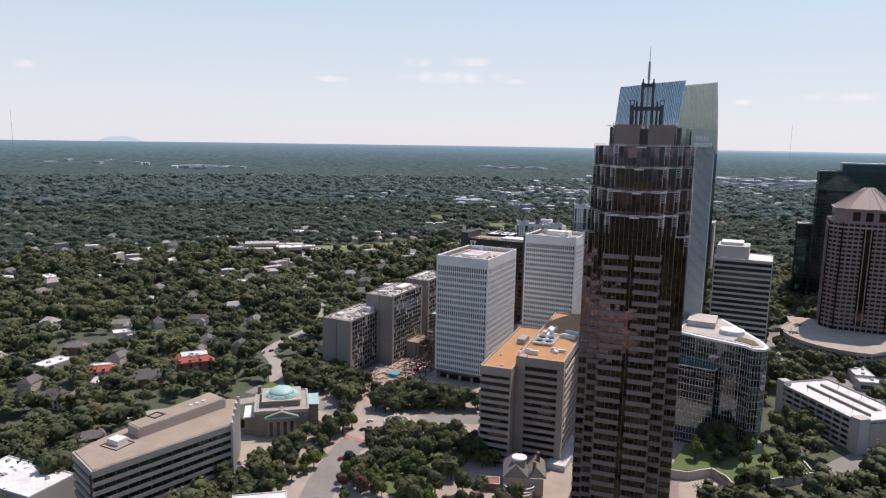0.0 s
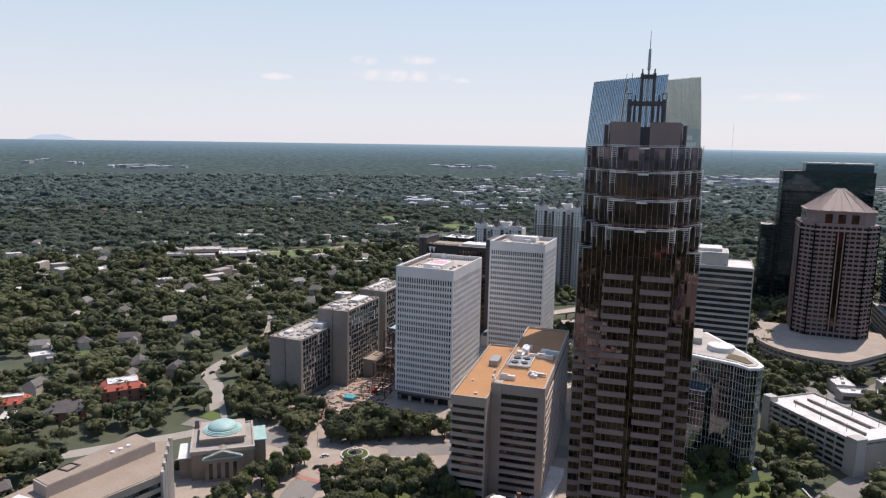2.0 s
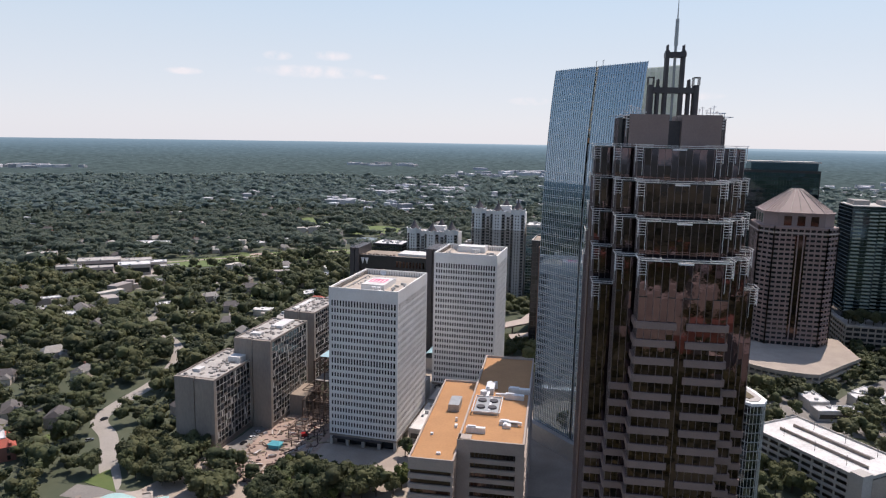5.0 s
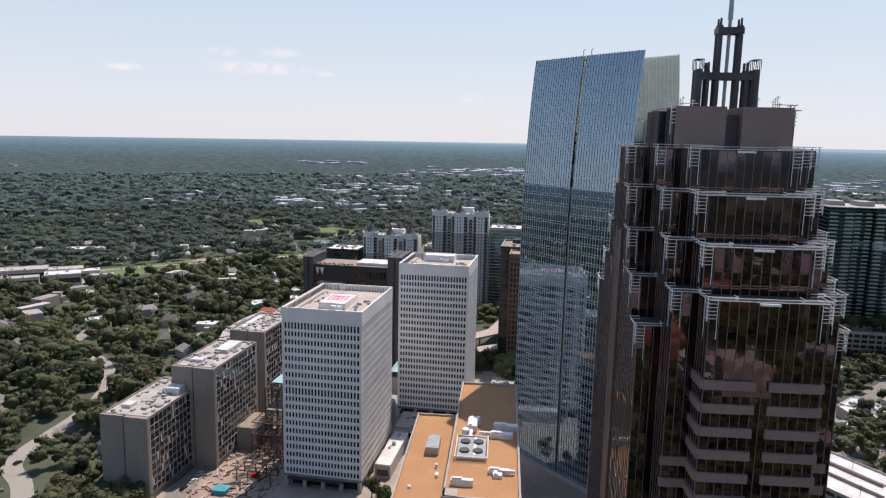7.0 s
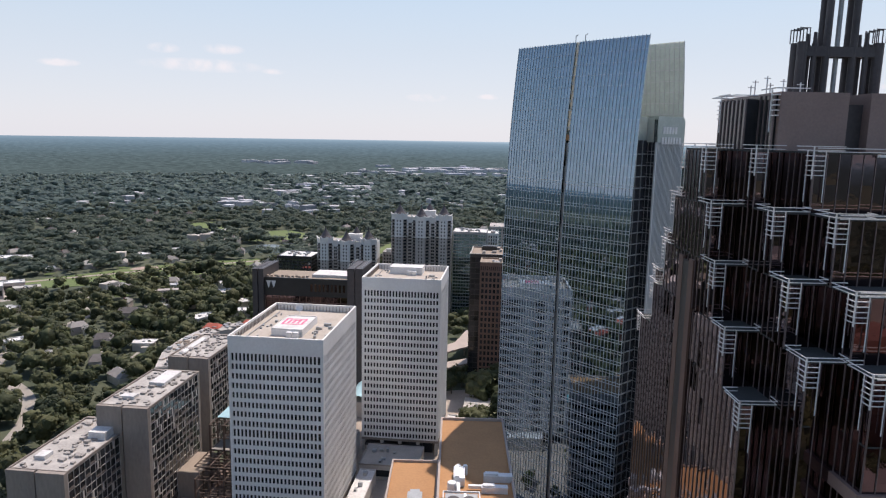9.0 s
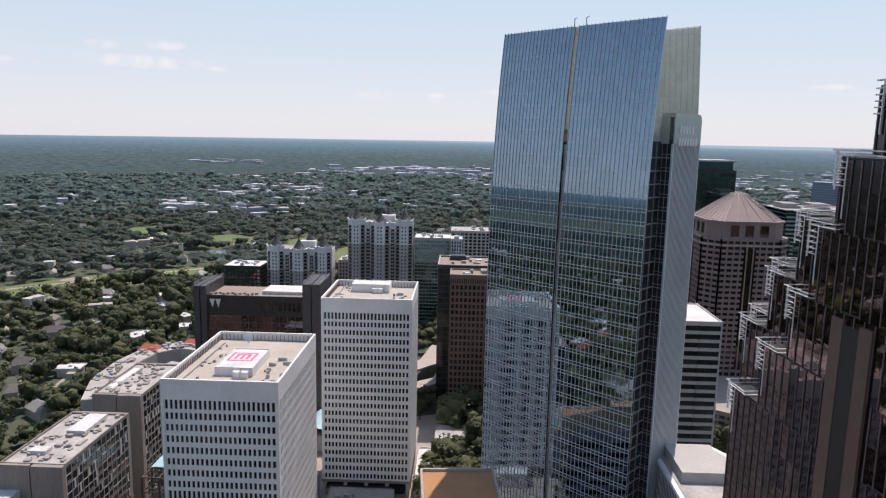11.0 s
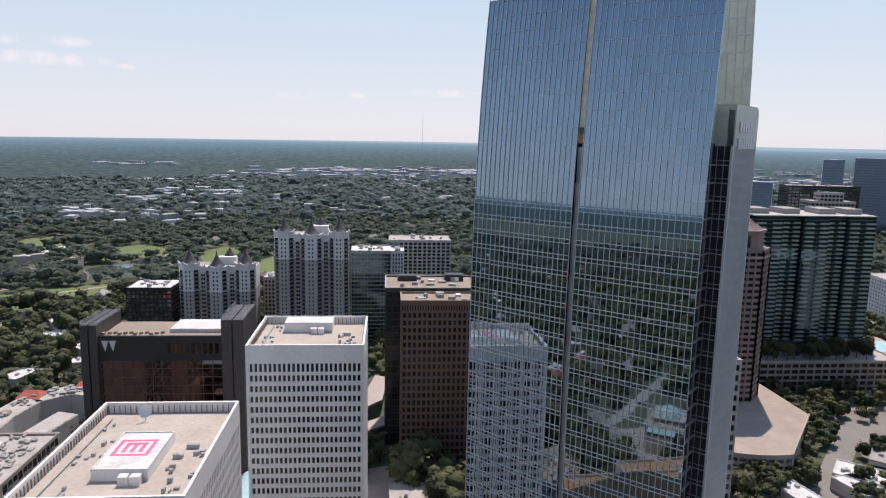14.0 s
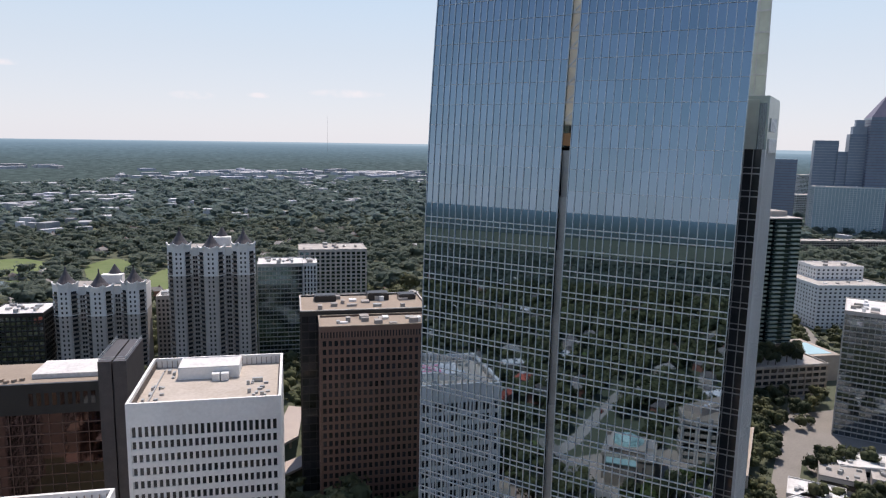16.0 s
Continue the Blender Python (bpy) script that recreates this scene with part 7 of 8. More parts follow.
def villa(label, x, y, w, d, h, roof, wall, rz, deck=False):
    th = thing("house", label, "house", x, y, 0, rz)
    part("wall", Build().box(-w / 2, -d / 2, 0, w / 2, d / 2, h), wall, th)
    if deck:
        n = Build().prism([(-w / 2 - 0.6, -d / 2 - 0.6), (w / 2 + 0.6, -d / 2 - 0.6), (w / 2 + 0.6, d / 2 + 0.6), (-w / 2 - 0.6, d / 2 + 0.6)], h, h + 3.0, [(-w / 2 + 3.5, -d / 2 + 3.5), (w / 2 - 3.5, -d / 2 + 3.5), (w / 2 - 3.5, d / 2 - 3.5), (-w / 2 + 3.5, d / 2 - 3.5)])
        part("roof", n, roof, th)
        part("roof_deck", roof_edge(Build().box(-w / 2 + 3.6, -d / 2 + 3.6, h + 3.0, w / 2 - 3.6, d / 2 - 3.6, h + 3.1), -w / 2 + 3.5, -d / 2 + 3.5, w / 2 - 3.5, d / 2 - 3.5, h + 3.0, 0.6, 0.3), "roof_white", th, "white railed roof deck")
        for k in range(4):
            xx = -w / 2 + 2 + (w - 4) * k / 3
            part("dormer", Build().box(xx - 0.7, -d / 2 - 0.2, h + 0.4, xx + 0.7, -d / 2 + 2, h + 1.9), roof, th)
    else:
        part("roof", Build().gable(-w / 2, -d / 2, w / 2, d / 2, h, h + 0.32 * min(w, d), 0.7), roof, th)
        part("chimney", Build().box(w * 0.2, -0.6, h, w * 0.2 + 1.2, 0.6, h + 0.32 * min(w, d) + 1.3), "brick_red", th)
    for k in range(4):
        xx = -w / 2 + w * (k + 0.5) / 4
        part("window", Build().box(xx - 0.7, -d / 2 - 0.06, h * 0.55, xx + 0.7, -d / 2 + 0.02, h * 0.85), "glass_dark", th)
        part("window", Build().box(xx - 0.7, -d / 2 - 0.06, h * 0.1, xx + 0.7, -d / 2 + 0.02, h * 0.4), "glass_dark", th)
    return th


villa("red-tiled brick villa with a white roof deck", -351, 344, 24, 18, 7.5, "tile_red", "brick_red", 50, True)
villa("house with a red tile roof and pale ridge", -393, 303, 19, 12, 5.0, "tile_red", "house_wall", 45, True)
villa("dark grey-roofed brick house in gardens", -355, 306, 22, 14, 6.0, "shingle_grey", "brick_red", 40)
villa("small red-roofed house among trees", -364, 336, 13, 9, 4.5, "tile_red", "house_wall", 55)
villa("house with a pale shingle roof", -360, 267, 15, 13, 6.0, "shingle_pale", "brick_red", 25)
villa("gabled dark-roofed house among trees", -372, 256, 14, 12, 6.5, "shingle_grey", "house_wall", 10)
villa("tall brown-roofed house behind the office", -303, 226, 12, 9, 7.5, "shingle_grey", "brick_red", 60)
villa("white-roofed flat house among gardens", -375, 292, 15, 8, 4.0, "roof_white", "house_wall", 40)
# big pale roofs of a school in the woods
for k, (x, y, w, d, rz) in enumerate(((-540, 574, 30, 14, 60), (-505, 567, 26, 12, 20), (-490, 430, 16, 9, 20), (-404, 735, 18, 12, 60), (-394, 766, 34, 14, -20), (-368, 805, 26, 16, 30), (-410, 598, 20, 10, 40), (-452, 623, 18, 10, 50), (-694, 930, 50, 22, 20), (-762, 803, 34, 16, 40), (-815, 680, 40, 12, 60), (-995, 1034, 44, 18, 30))):
    low_block("pale flat-roofed building in the woods", x - w / 2, y - d / 2, x + w / 2, y + d / 2, 6.5, "roof_white" if k % 3 else "roof_pale", "house_wall", rz, 4)

# the wide pale roofs of one large school, side by side
for x, y, w, d, h, rz in ((-648, 770, 46, 26, 11, 38), (-618, 792, 40, 20, 9, 38), (-590, 757, 34, 24, 12, 38), (-592, 793, 30, 16, 8, 38), (-628, 742, 34, 16, 8, 38), (-664, 740, 26, 14, 7, 38), (-560, 778, 24, 14, 8, 38)):
    low_block("pale flat-roofed school wing with rooftop units", x - w / 2, y - d / 2, x + w / 2, y + d / 2, h, "roof_white" if (x + y) % 2 else "roof_pale", "house_wall", rz, 5)
patch("school_yard", [(-690, 742), (-640, 716), (-570, 736), (-545, 778), (-580, 815), (-650, 812)], 0.08, "road_pale", "pale paved yard between the school wings")

# ---- streets, plaza and site ----
patch("pavement", [(-262, 262), (-205, 216), (-150, 214), (-118, 240), (-60, 226), (-12, 300), (-14, 500), (-100, 560), (-118, 590), (-206, 560), (-206, 470), (-240, 440), (-250, 380), (-262, 330)], 0.06, "paving", "pale city paving between the towers")
patch("pavement", [(5, 500), (130, 500), (215, 560), (240, 660), (150, 655), (120, 560), (20, 560)], 0.06, "asphalt", "grey paving and parking by the stores")
strip("road", [(-150, 190), (-178, 250), (-190, 300), (-186, 332), (-150, 352), (-112, 372), (-72, 378)], 15, 0.14, "asphalt", "grey asphalt street past the fountain")
strip("road", [(-186, 318), (-215, 326), (-255, 331), (-290, 330)], 11, 0.15, "asphalt", "grey asphalt side street")
strip("road", [(-380, 178), (-356, 222), (-335, 250), (-300, 290), (-272, 328), (-291, 357), (-312, 382), (-335, 404), (-341, 455), (-347, 481), (-361, 512), (-385, 540), (-410, 558)], 9, 0.14, "road_pale", "pale tree-lined residential street")
strip("road", [(-410, 558), (-440, 585), (-458, 640), (-460, 720), (-520, 800)], 8, 0.14, "road_pale", "pale tree-lined residential street")
strip("road", [(30, 360), (50, 395), (80, 440), (60, 500), (20, 545), (10, 620), (30, 720), (35, 900), (40, 1080)], 13, 0.14, "asphalt", "grey street beside the garage")
strip("road", [(70, 530), (90, 556), (104, 576), (135, 611), (196, 678), (262, 748), (310, 810), (380, 960)], 12, 0.14, "asphalt", "grey street between stores and towers")
strip("road", [(-30, 330), (0, 345), (35, 366)], 9, 0.16, "paving", "pale curved garden drive", "drive")
patch("plaza_paving", [(-212, 306), (-192, 296), (-172, 302), (-164, 322), (-170, 342), (-192, 346), (-210, 336)], 0.2, "paving", "pale plaza round the fountain")
patch("crossing", [(-191, 305), (-187, 304), (-182.6, 320), (-186.6, 321)], 0.26, "paving_red", "red brick crossing band")
patch("crossing", [(-178, 318.5), (-159.5, 307.5), (-157.5, 311), (-176, 322)], 0.26, "paving_red", "red brick crossing band")
patch("crossing", [(-200, 298), (-176, 296), (-176, 299), (-200, 301)], 0.26, "paving_red", "red brick crossing band")
patch("junction", [(-187, 303), (-172, 297), (-160, 307), (-178, 318), (-183, 319)], 0.24, "asphalt", "grey junction floor")
fo = thing("fountain", "round tiered stone fountain with planted beds", "fountain", -183, 330, 0.2)
part("basin", Build().cone(0, 0, 0, 7.5, 0.7, 7.5, 28), "concrete_pale", fo)
part("planting", Build().cone(0, 0, 0.7, 6.6, 1.1, 5.5, 20), "leaf_light", fo)
part("inner_basin", Build().cone(0, 0, 0.7, 4.0, 1.5, 4.0, 24), "limestone", fo)
part("water", Build().cone(0, 0, 1.5, 3.5, 1.52, 3.5, 24), "water", fo)
part("pedestal", Build().cone(0, 0, 1.5, 0.8, 3.4, 0.5, 12).cone(0, 0, 3.4, 1.6, 3.8, 1.9, 14).cone(0, 0, 3.8, 0.4, 5.0, 0.2, 10), "limestone", fo)
for k, ring in enumerate(([(-226, 300), (-214, 296), (-206, 306), (-216, 314)], [(-290, 338), (-268, 334), (-286, 352)], [(-205, 262), (-196, 258), (-192, 276), (-200, 280)], [(-6, 358), (18, 372), (14, 392), (-8, 384)], [(-160, 262), (-130, 250), (-128, 300), (-150, 318), (-164, 300)])):
    patch("lawn", ring, 0.22, "grass", "small green lawn beside the paving", "lawn")
# retaining wall of the hill garden
rw = thing("garden_wall", "tall pale curved retaining wall of a garden", "wall", 0, 0, 0)
wpts = [(-34, 332), (-25, 334), (-15, 343.5), (-8, 338), (-5, 332), (8, 342), (30, 362), (26, 374)]
for p, q in zip(wpts, wpts[1:]):
    d = (Vector(q) - Vector(p)).normalized()
    s = Vector((-d.y, d.x)) * 0.4
    part("wall_panel", Build().prism([tuple(Vector(p) + s), tuple(Vector(p) - s), tuple(Vector(q) - s), tuple(Vector(q) + s)], 0, 4.6), "concrete_pale", rw)
patch("garden_bank", [(-34, 333), (-15, 344), (-6, 334), (8, 343), (29, 363), (25, 374), (5, 386), (-30, 368)], 3.6, "grass", "planted garden bank", "garden")
tr = thing("white_terrace", "white terrace steps below the office block", "terrace", -84, 332, 0)
part("deck", Build().box(-5, -18, 0, 4, 20, 3.2), "roof_white", tr)
part("stairs", Build().box(-9, -20, 0, -5, -10, 2.0).box(-9, -10, 0, -5, -4, 1.2), "concrete_pale", tr)

# construction site: clay, stacks, tarpaulins and machines
patch("site_ground", [(-236, 350), (-214, 362), (-199, 380), (-201, 432), (-204, 470), (-232, 470), (-246, 440), (-246, 392)], 0.18, "red_clay", "churned pinkish clay of a building site", "ground")
patch("site_lane", [(-246, 392), (-240, 372), (-234, 374), (-239, 430), (-246, 432)], 0.26, "asphalt", "grey lane beside the site")
rnd = random.Random(14)
for k in range(54):
    x, y = rnd.uniform(-236, -203), rnd.uniform(356, 436)
    st = thing("material_stack", "stack of timber and rubble on the site", "stack", x, y, 0.18, rnd.uniform(0, 180), "site stacks")
    w, d, h = rnd.uniform(2, 6), rnd.uniform(0.8, 2.5), rnd.uniform(0.4, 1.6)
    for j in range(4):
        part("board", Build().box(-w / 2 + rnd.uniform(-0.4, 0.4), -d / 2 + d * j / 4, 0, w / 2 + rnd.uniform(-0.4, 0.4), -d / 2 + d * (j + 0.8) / 4, h * rnd.uniform(0.6, 1)), rnd.choice(("roof_tan", "red_clay", "concrete_pale", "steel_frame", "roof_white")), st)
for k in range(16):
    x, y = rnd.uniform(-214, -202), rnd.uniform(356, 400)
    st = thing("beam_stack", "row of brown steel beams on the ground", "stack", -212 + k * 0.75, 380 - k * 1.4, 0.2, 35, "site beams")
    part("beam", Build().box(-6, -0.25, 0, 6, 0.25, 0.7), "steel_frame", st)
rub = Build()
for k in range(420):
    x, y = rnd.uniform(-238, -200), rnd.uniform(354, 446)
    n = len(rub.v)
    w, d = rnd.choice(((0.5, 0.5), (3.6, 0.25), (5.0, 0.3), (1.4, 0.9), (2.4, 0.5)))
    rub.box(-w / 2, -d / 2, 0, w / 2, d / 2, rnd.uniform(0.15, 0.8)).at(pose(x, y, 0.18, 0, 0, rnd.choice((30, 35, 120)) + rnd.uniform(-25, 25)), n)
solo("site_rubble", rub, "rubble", "scattered timber, steel and rubble on the building site", "rubble", "stuff")
tp = thing("site_tent", "small blue-green site tent", "tent", -222, 396, 0.18)
part("cover", Build().gable(-3, -2.5, 3, 2.5, 2.2, 3.6), "tarp_blue", tp)
part("side", Build().box(-2.8, -2.3, 0, 2.8, 2.3, 2.2), "tarp_blue", tp)
ex = thing("excavator", "red tracked excavator with a raised boom", "excavator", -213, 412, 0.18, 30)
part("track", Build().box(-2, -1.6, 0, 2, -0.8, 0.9), "rubber", ex)
part("track", Build().box(-2, 0.8, 0, 2, 1.6, 0.9), "rubber", ex)
part("house", Build().box(-2, -1.4, 1.0, 1.4, 1.4, 2.4), "car_red", ex)
part("cab", Build().box(0.2, -1.4, 2.4, 1.4, -0.2, 3.3), "glass_dark", ex)
part("boom", Build().beam((1, 0.3, 2), (4.5, 0.3, 5.5), 0.5).beam((4.5, 0.3, 5.5), (7.5, 0.3, 3), 0.4), "car_red", ex)
part("bucket", Build().box(7, -0.3, 2.0, 8, 0.9, 3.0), "dark_metal", ex)


# ---- cars ----
def car(label, paint):
    th = thing("car", label, "car", 0, 0, -300)
    b = Build().prism([(-2.2, -0.85), (2.2, -0.85), (2.2, 0.85), (-2.2, 0.85)], 0.35, 0.9, [(-2.15, -0.8), (2.1, -0.8), (2.1, 0.8), (-2.15, 0.8)])
    part("body", b, paint, th)
    part("cabin", Build().prism([(-1.7, -0.78), (1.1, -0.78), (1.1, 0.78), (-1.7, 0.78)], 0.9, 1.42, [(-1.3, -0.62), (0.5, -0.62), (0.5, 0.62), (-1.3, 0.62)]), "glass_dark", th)
    part("roof", Build().box(-1.28, -0.6, 1.42, 0.48, 0.6, 1.46), paint, th)
    for x in (-1.35, 1.35):
        for y in (-0.8, 0.8):
            b = Build().cone(0, 0, -0.1, 0.33, 0.1, 0.33, 12).at(pose(x, y, 0.33, 90))
            part("wheel", b, "rubber", th)
    return th


CARS = [car("white parked saloon car", "car_white"), car("dark parked saloon car", "car_dark"), car("silver parked saloon car", "car_silver"), car("red parked saloon car", "car_red")]
rnd = random.Random(4)
spots = [(-196, 322, 60), (-193, 310, 60), (-176, 312, 110), (-184, 275, 75), (-172, 236, 65), (-240, 395, 85), (-239, 402, 85), (-240, 409, 80), (-237, 384, 80), (-241, 418, 85), (-238, 424, 85), (-222, 244, 40), (-226, 247, 40),
         (10, 560, 95), (15, 600, 95), (60, 500, 60), (70, 470, 70), (-298, 288, 45), (-318, 268, 50), (-318, 375, 60), (-330, 400, 80), (-262, 331, 0), (-140, 600, 40), (-134, 607, 40), (20, 650, 85), (14, 700, 85)]
for i in range(6):
    for j in range(3):
        spots.append((140 + 3.2 * i, 540 + 9 * j, 70))
        if j < 3:
            spots.append((112 + 3.0 * i, 512 + 9 * j, 104))
for x, y, a in spots:
    copy_thing(CARS[rnd.choices((0, 1, 2, 3), (4, 3, 3, 1.2))[0]], pose(x, y, 0.16, 0, 0, a + rnd.uniform(-4, 4)))
for t_ in CARS:
    for o in (*t_.children_recursive, t_):
        bpy.data.objects.remove(o)
poles = [(-196, 296), (-170, 300), (-205, 330), (-160, 260), (-210, 250), (30, 395), (62, 440), (20, 560), (128, 590), (150, 640)]
lamp = thing("street_lamp", "tall grey street lamp with one arm", "street lamp", *poles[0], 0.1, 0, "street lamps")
part("pole", Build().cone(0, 0, 0, 0.14, 8.5, 0.08, 8), "grey_metal", lamp)
part("arm", Build().beam((0, 0, 8.4), (1.8, 0, 8.8), 0.1), "grey_metal", lamp)
part("head", Build().box(1.4, -0.15, 8.75, 2.2, 0.15, 8.9), "grey_metal", lamp)
for x, y in poles[1:]:
    copy_thing(lamp, pose(x, y, 0.1, 0, 0, (x * 37) % 360))
for x, y, h in ((75, 4400, 285), (-3690, 2396, 276)):
    ms = thing("radio_mast", "thin far radio mast", "mast", x, y, 0)
    part("mast", Build().beam((0, 0, 0), (0, 0, h), 1.0), "grey_metal", ms)
EXTRA_CLEAR = [(-355, 318, -328, 342), (-404, 294, -382, 312), (-361, 290, -337, 306), (-370, 260, -352, 274), (-381, 248, -364, 263), (-310, 220, -296, 232), (-384, 286, -366, 298), (-320, 555, -274, 668), (-306, 160, -258, 190),
               (172, 590, 246, 654), (330, 815, 405, 890), (-308, 765, -200, 825), (-162, 610, -115, 700)] + [(x - 30, y - 16, x + 30, y + 16) for x, y in ((-636, 695), (-600, 776), (-664, 800), (-540, 775), (-694, 930), (-762, 803))] + [(x - 15, y - 10, x + 15, y + 10) for x, y in ((-540, 574), (-505, 567), (-490, 430), (-404, 735), (-394, 766), (-368, 805), (-410, 598), (-452, 623), (-815, 680))] + [(-282, 285, -252, 330), (-686, 728, -548, 812), (-690, 700, -570, 728), (100, 500, 215, 660), (420, 955, 625, 1000)]


# ---- trees ----
def crown_points(rnd, leaves, size, lumps=7):
    """Small leaf faces scattered over a few overlapping lumps; unit crown: radius 1, from z 0 to 1.7."""
    centres = [Vector((0, 0, 0.85))]
    for _ in range(lumps):
        a, r = rnd.uniform(0, 6.283), rnd.uniform(0.30, 0.62)
        centres.append(Vector((r * math.cos(a), r * math.sin(a), rnd.uniform(0.45, 1.25))))
    rad = [rnd.uniform(0.5, 0.62)] + [rnd.uniform(0.30, 0.46) for _ in range(lumps)]
    v, f = [], []
    for k in range(leaves):
        i = rnd.randrange(len(centres))
        d = Vector((rnd.gauss(0, 1), rnd.gauss(0, 1), rnd.gauss(0.25, 1))).normalized()
        p = centres[i] + d * rad[i] * rnd.uniform(0.82, 1.08)
        n = (d + Vector((rnd.uniform(-0.6, 0.6), rnd.uniform(-0.6, 0.6), rnd.uniform(-0.2, 0.8)))).normalized()
        a = n.orthogonal().normalized()
        a.rotate(Matrix.Rotation(rnd.uniform(0, 6.28), 3, n))
        c = n.cross(a)
        s = size * rnd.uniform(0.7, 1.3)
        o = len(v)
        v += [tuple(p + a * s), tuple(p - a * 0.5 * s + c * 0.87 * s), tuple(p - a * 0.5 * s - c * 0.87 * s)]
        f.append((o, o + 1, o + 2))
    return v, f, centres, rad


def blob(v, f, c, r, rnd, rings=2, seg=6):
    o = len(v)
    v.append((c[0], c[1], c[2] + r))
    for j in range(rings):
        t = math.pi * (j + 1) / (rings + 1)
        for i in range(seg):
            a = 2 * math.pi * (i + 0.5 * j) / seg
            q = r * rnd.uniform(0.82, 1.15)
            v.append((c[0] + q * math.sin(t) * math.cos(a), c[1] + q * math.sin(t) * math.sin(a), c[2] + q * math.cos(t)))
    v.append((c[0], c[1], c[2] - r))
    e = len(v) - 1
    f += [(o, o + 1 + i, o + 1 + (i + 1) % seg) for i in range(seg)]
    for j in range(rings - 1):
        p = o + 1 + j * seg
        for i in range(seg):
            f += [(p + i, p + seg + i, p + seg + (i + 1) % seg), (p + i, p + seg + (i + 1) % seg, p + (i + 1) % seg)]
    p = o + 1 + (rings - 1) * seg
    f += [(p + i, e, p + (i + 1) % seg) for i in range(seg)]


def crown_template(seed, leaves, size, lumps, inner):
    rnd = random.Random(seed)
    v, f, cs, rad = crown_points(rnd, leaves, size, lumps)
    for c, r in list(zip(cs, rad))[:inner]:
        blob(v, f, c, r * 0.95, rnd, 2, 6)
    return np.array(v, dtype=np.float32), np.array(f, dtype=np.int64)


NEAR = [crown_template(30 + k, 150, 0.12, 9, 5) for k in range(8)]
MID = [crown_template(50 + k, 56, 0.155, 7, 3) for k in range(8)]
LOW = [crown_template(80 + k, 30, 0.24, 4, 2) for k in range(6)]
FAR = [crown_template(120 + k, 14, 0.36, 3, 1) for k in range(4)]


def woods(name, spots, templates, material, label):
    """Many crowns in one mesh. spots: x, y, radius, height of the crown's foot, stretch upwards."""
    rnd = random.Random(5)
    vs, fs, o = [], [], 0
    for x, y, r, z, h in spots:
        tv, tf = templates[rnd.randrange(len(templates))]
        a = rnd.uniform(0, 6.283)
        c, s = math.cos(a), math.sin(a)
        w = np.empty_like(tv)
        w[:, 0] = (tv[:, 0] * c - tv[:, 1] * s) * r + x
        w[:, 1] = (tv[:, 0] * s + tv[:, 1] * c) * r + y
        w[:, 2] = tv[:, 2] * r * h + z
        vs.append(w)
        fs.append(tf + o)
        o += len(tv)
    if not vs:
        return
    V, F = np.concatenate(vs), np.concatenate(fs)
    me = bpy.data.meshes.new(name)
    me.vertices.add(len(V))
    me.vertices.foreach_set("co", V.ravel())
    me.loops.add(len(F) * 3)
    me.loops.foreach_set("vertex_index", F.ravel().astype(np.int32))
    me.polygons.add(len(F))
    me.polygons.foreach_set("loop_start", np.arange(0, len(F) * 3, 3, dtype=np.int32))
    me.polygons.foreach_set("loop_total", np.full(len(F), 3, dtype=np.int32))
    me.polygons.foreach_set("use_smooth", np.ones(len(F), dtype=bool))
    me.update(calc_edges=True)
    me.validate()
    me.materials.append(M[material])
    tagged(new(name, me), label, "trees", kind="stuff")


def single_tree(label, material, seed, leaves=620):
    """One tree with a tapered trunk, limbs and a crown of leaf sprays; crown radius 5 m, 12 m tall."""
    rnd = random.Random(seed)
    th = thing("tree", label, "tree", 0, 0, -300)
    b = Build().cone(0, 0, 0, 0.35, 3.4, 0.22, 8)
    for k in range(5):
        a = k * 1.257 + rnd.uniform(-0.3, 0.3)
        b.beam((0, 0, 2.6 + 0.3 * k), (2.6 * math.cos(a), 2.6 * math.sin(a), 5.2 + 0.5 * k), 0.16)
    part("trunk", b, "bark", th)
    v, f, cs, rad = crown_points(rnd, leaves, 0.105, 9)
    for c, r in zip(cs, rad):
        blob(v, f, c, r * 0.86, rnd, 3, 8)
    c = Build()
    c.v = [(x * 5, y * 5, z * 5.6 + 2.2) for x, y, z in v]
    c.f = f
    part("crown", c, material, th)
    return th


TREES = [single_tree("broadleaf street tree with a dense green crown", "leaf", 7), single_tree("broadleaf tree with a rounded green crown", "leaf", 19), single_tree("young light green broadleaf tree", "leaf_light", 31), single_tree("small tree with reddish foliage", "leaf_red", 43, 480)]


# ---- where nothing grows: rectangles of x0, y0, x1, y1 ----
CLEAR = [(-276, 376, -190, 530), (-206, 372, -118, 560), (-134, 240, -16, 474), (-260, 262, -205, 330), (-262, 165, -212, 262), (5, 395, 75, 490), (-40, 360, 12, 440),
         (-38, 485, 8, 525), (-262, 555, -172, 600), (-122, 588, -60, 650), (-275, 765, -140, 800), (30, 560, 125, 700), (110, 650, 330, 800), (-150, 780, -70, 830), (35, 785, 125, 840),
         (-215, 290, -140, 350), (40, 505, 130, 560), (210, 660, 300, 760), (320, 790, 420, 900), (-120, 890, -50, 930), (-178, 540, -110, 600)] + EXTRA_CLEAR
FIELDS = [(-503, 902, 150, 39, 0.785), (-462, 1215, 52, 60, 0.0), (-338, 1185, 25, 85, 0.15), (-610, 1300, 45, 60, 0.3), (-262, 1120, 20, 75, 0.0)]
POND = (-432, 1092, 40, 36, 0.2)


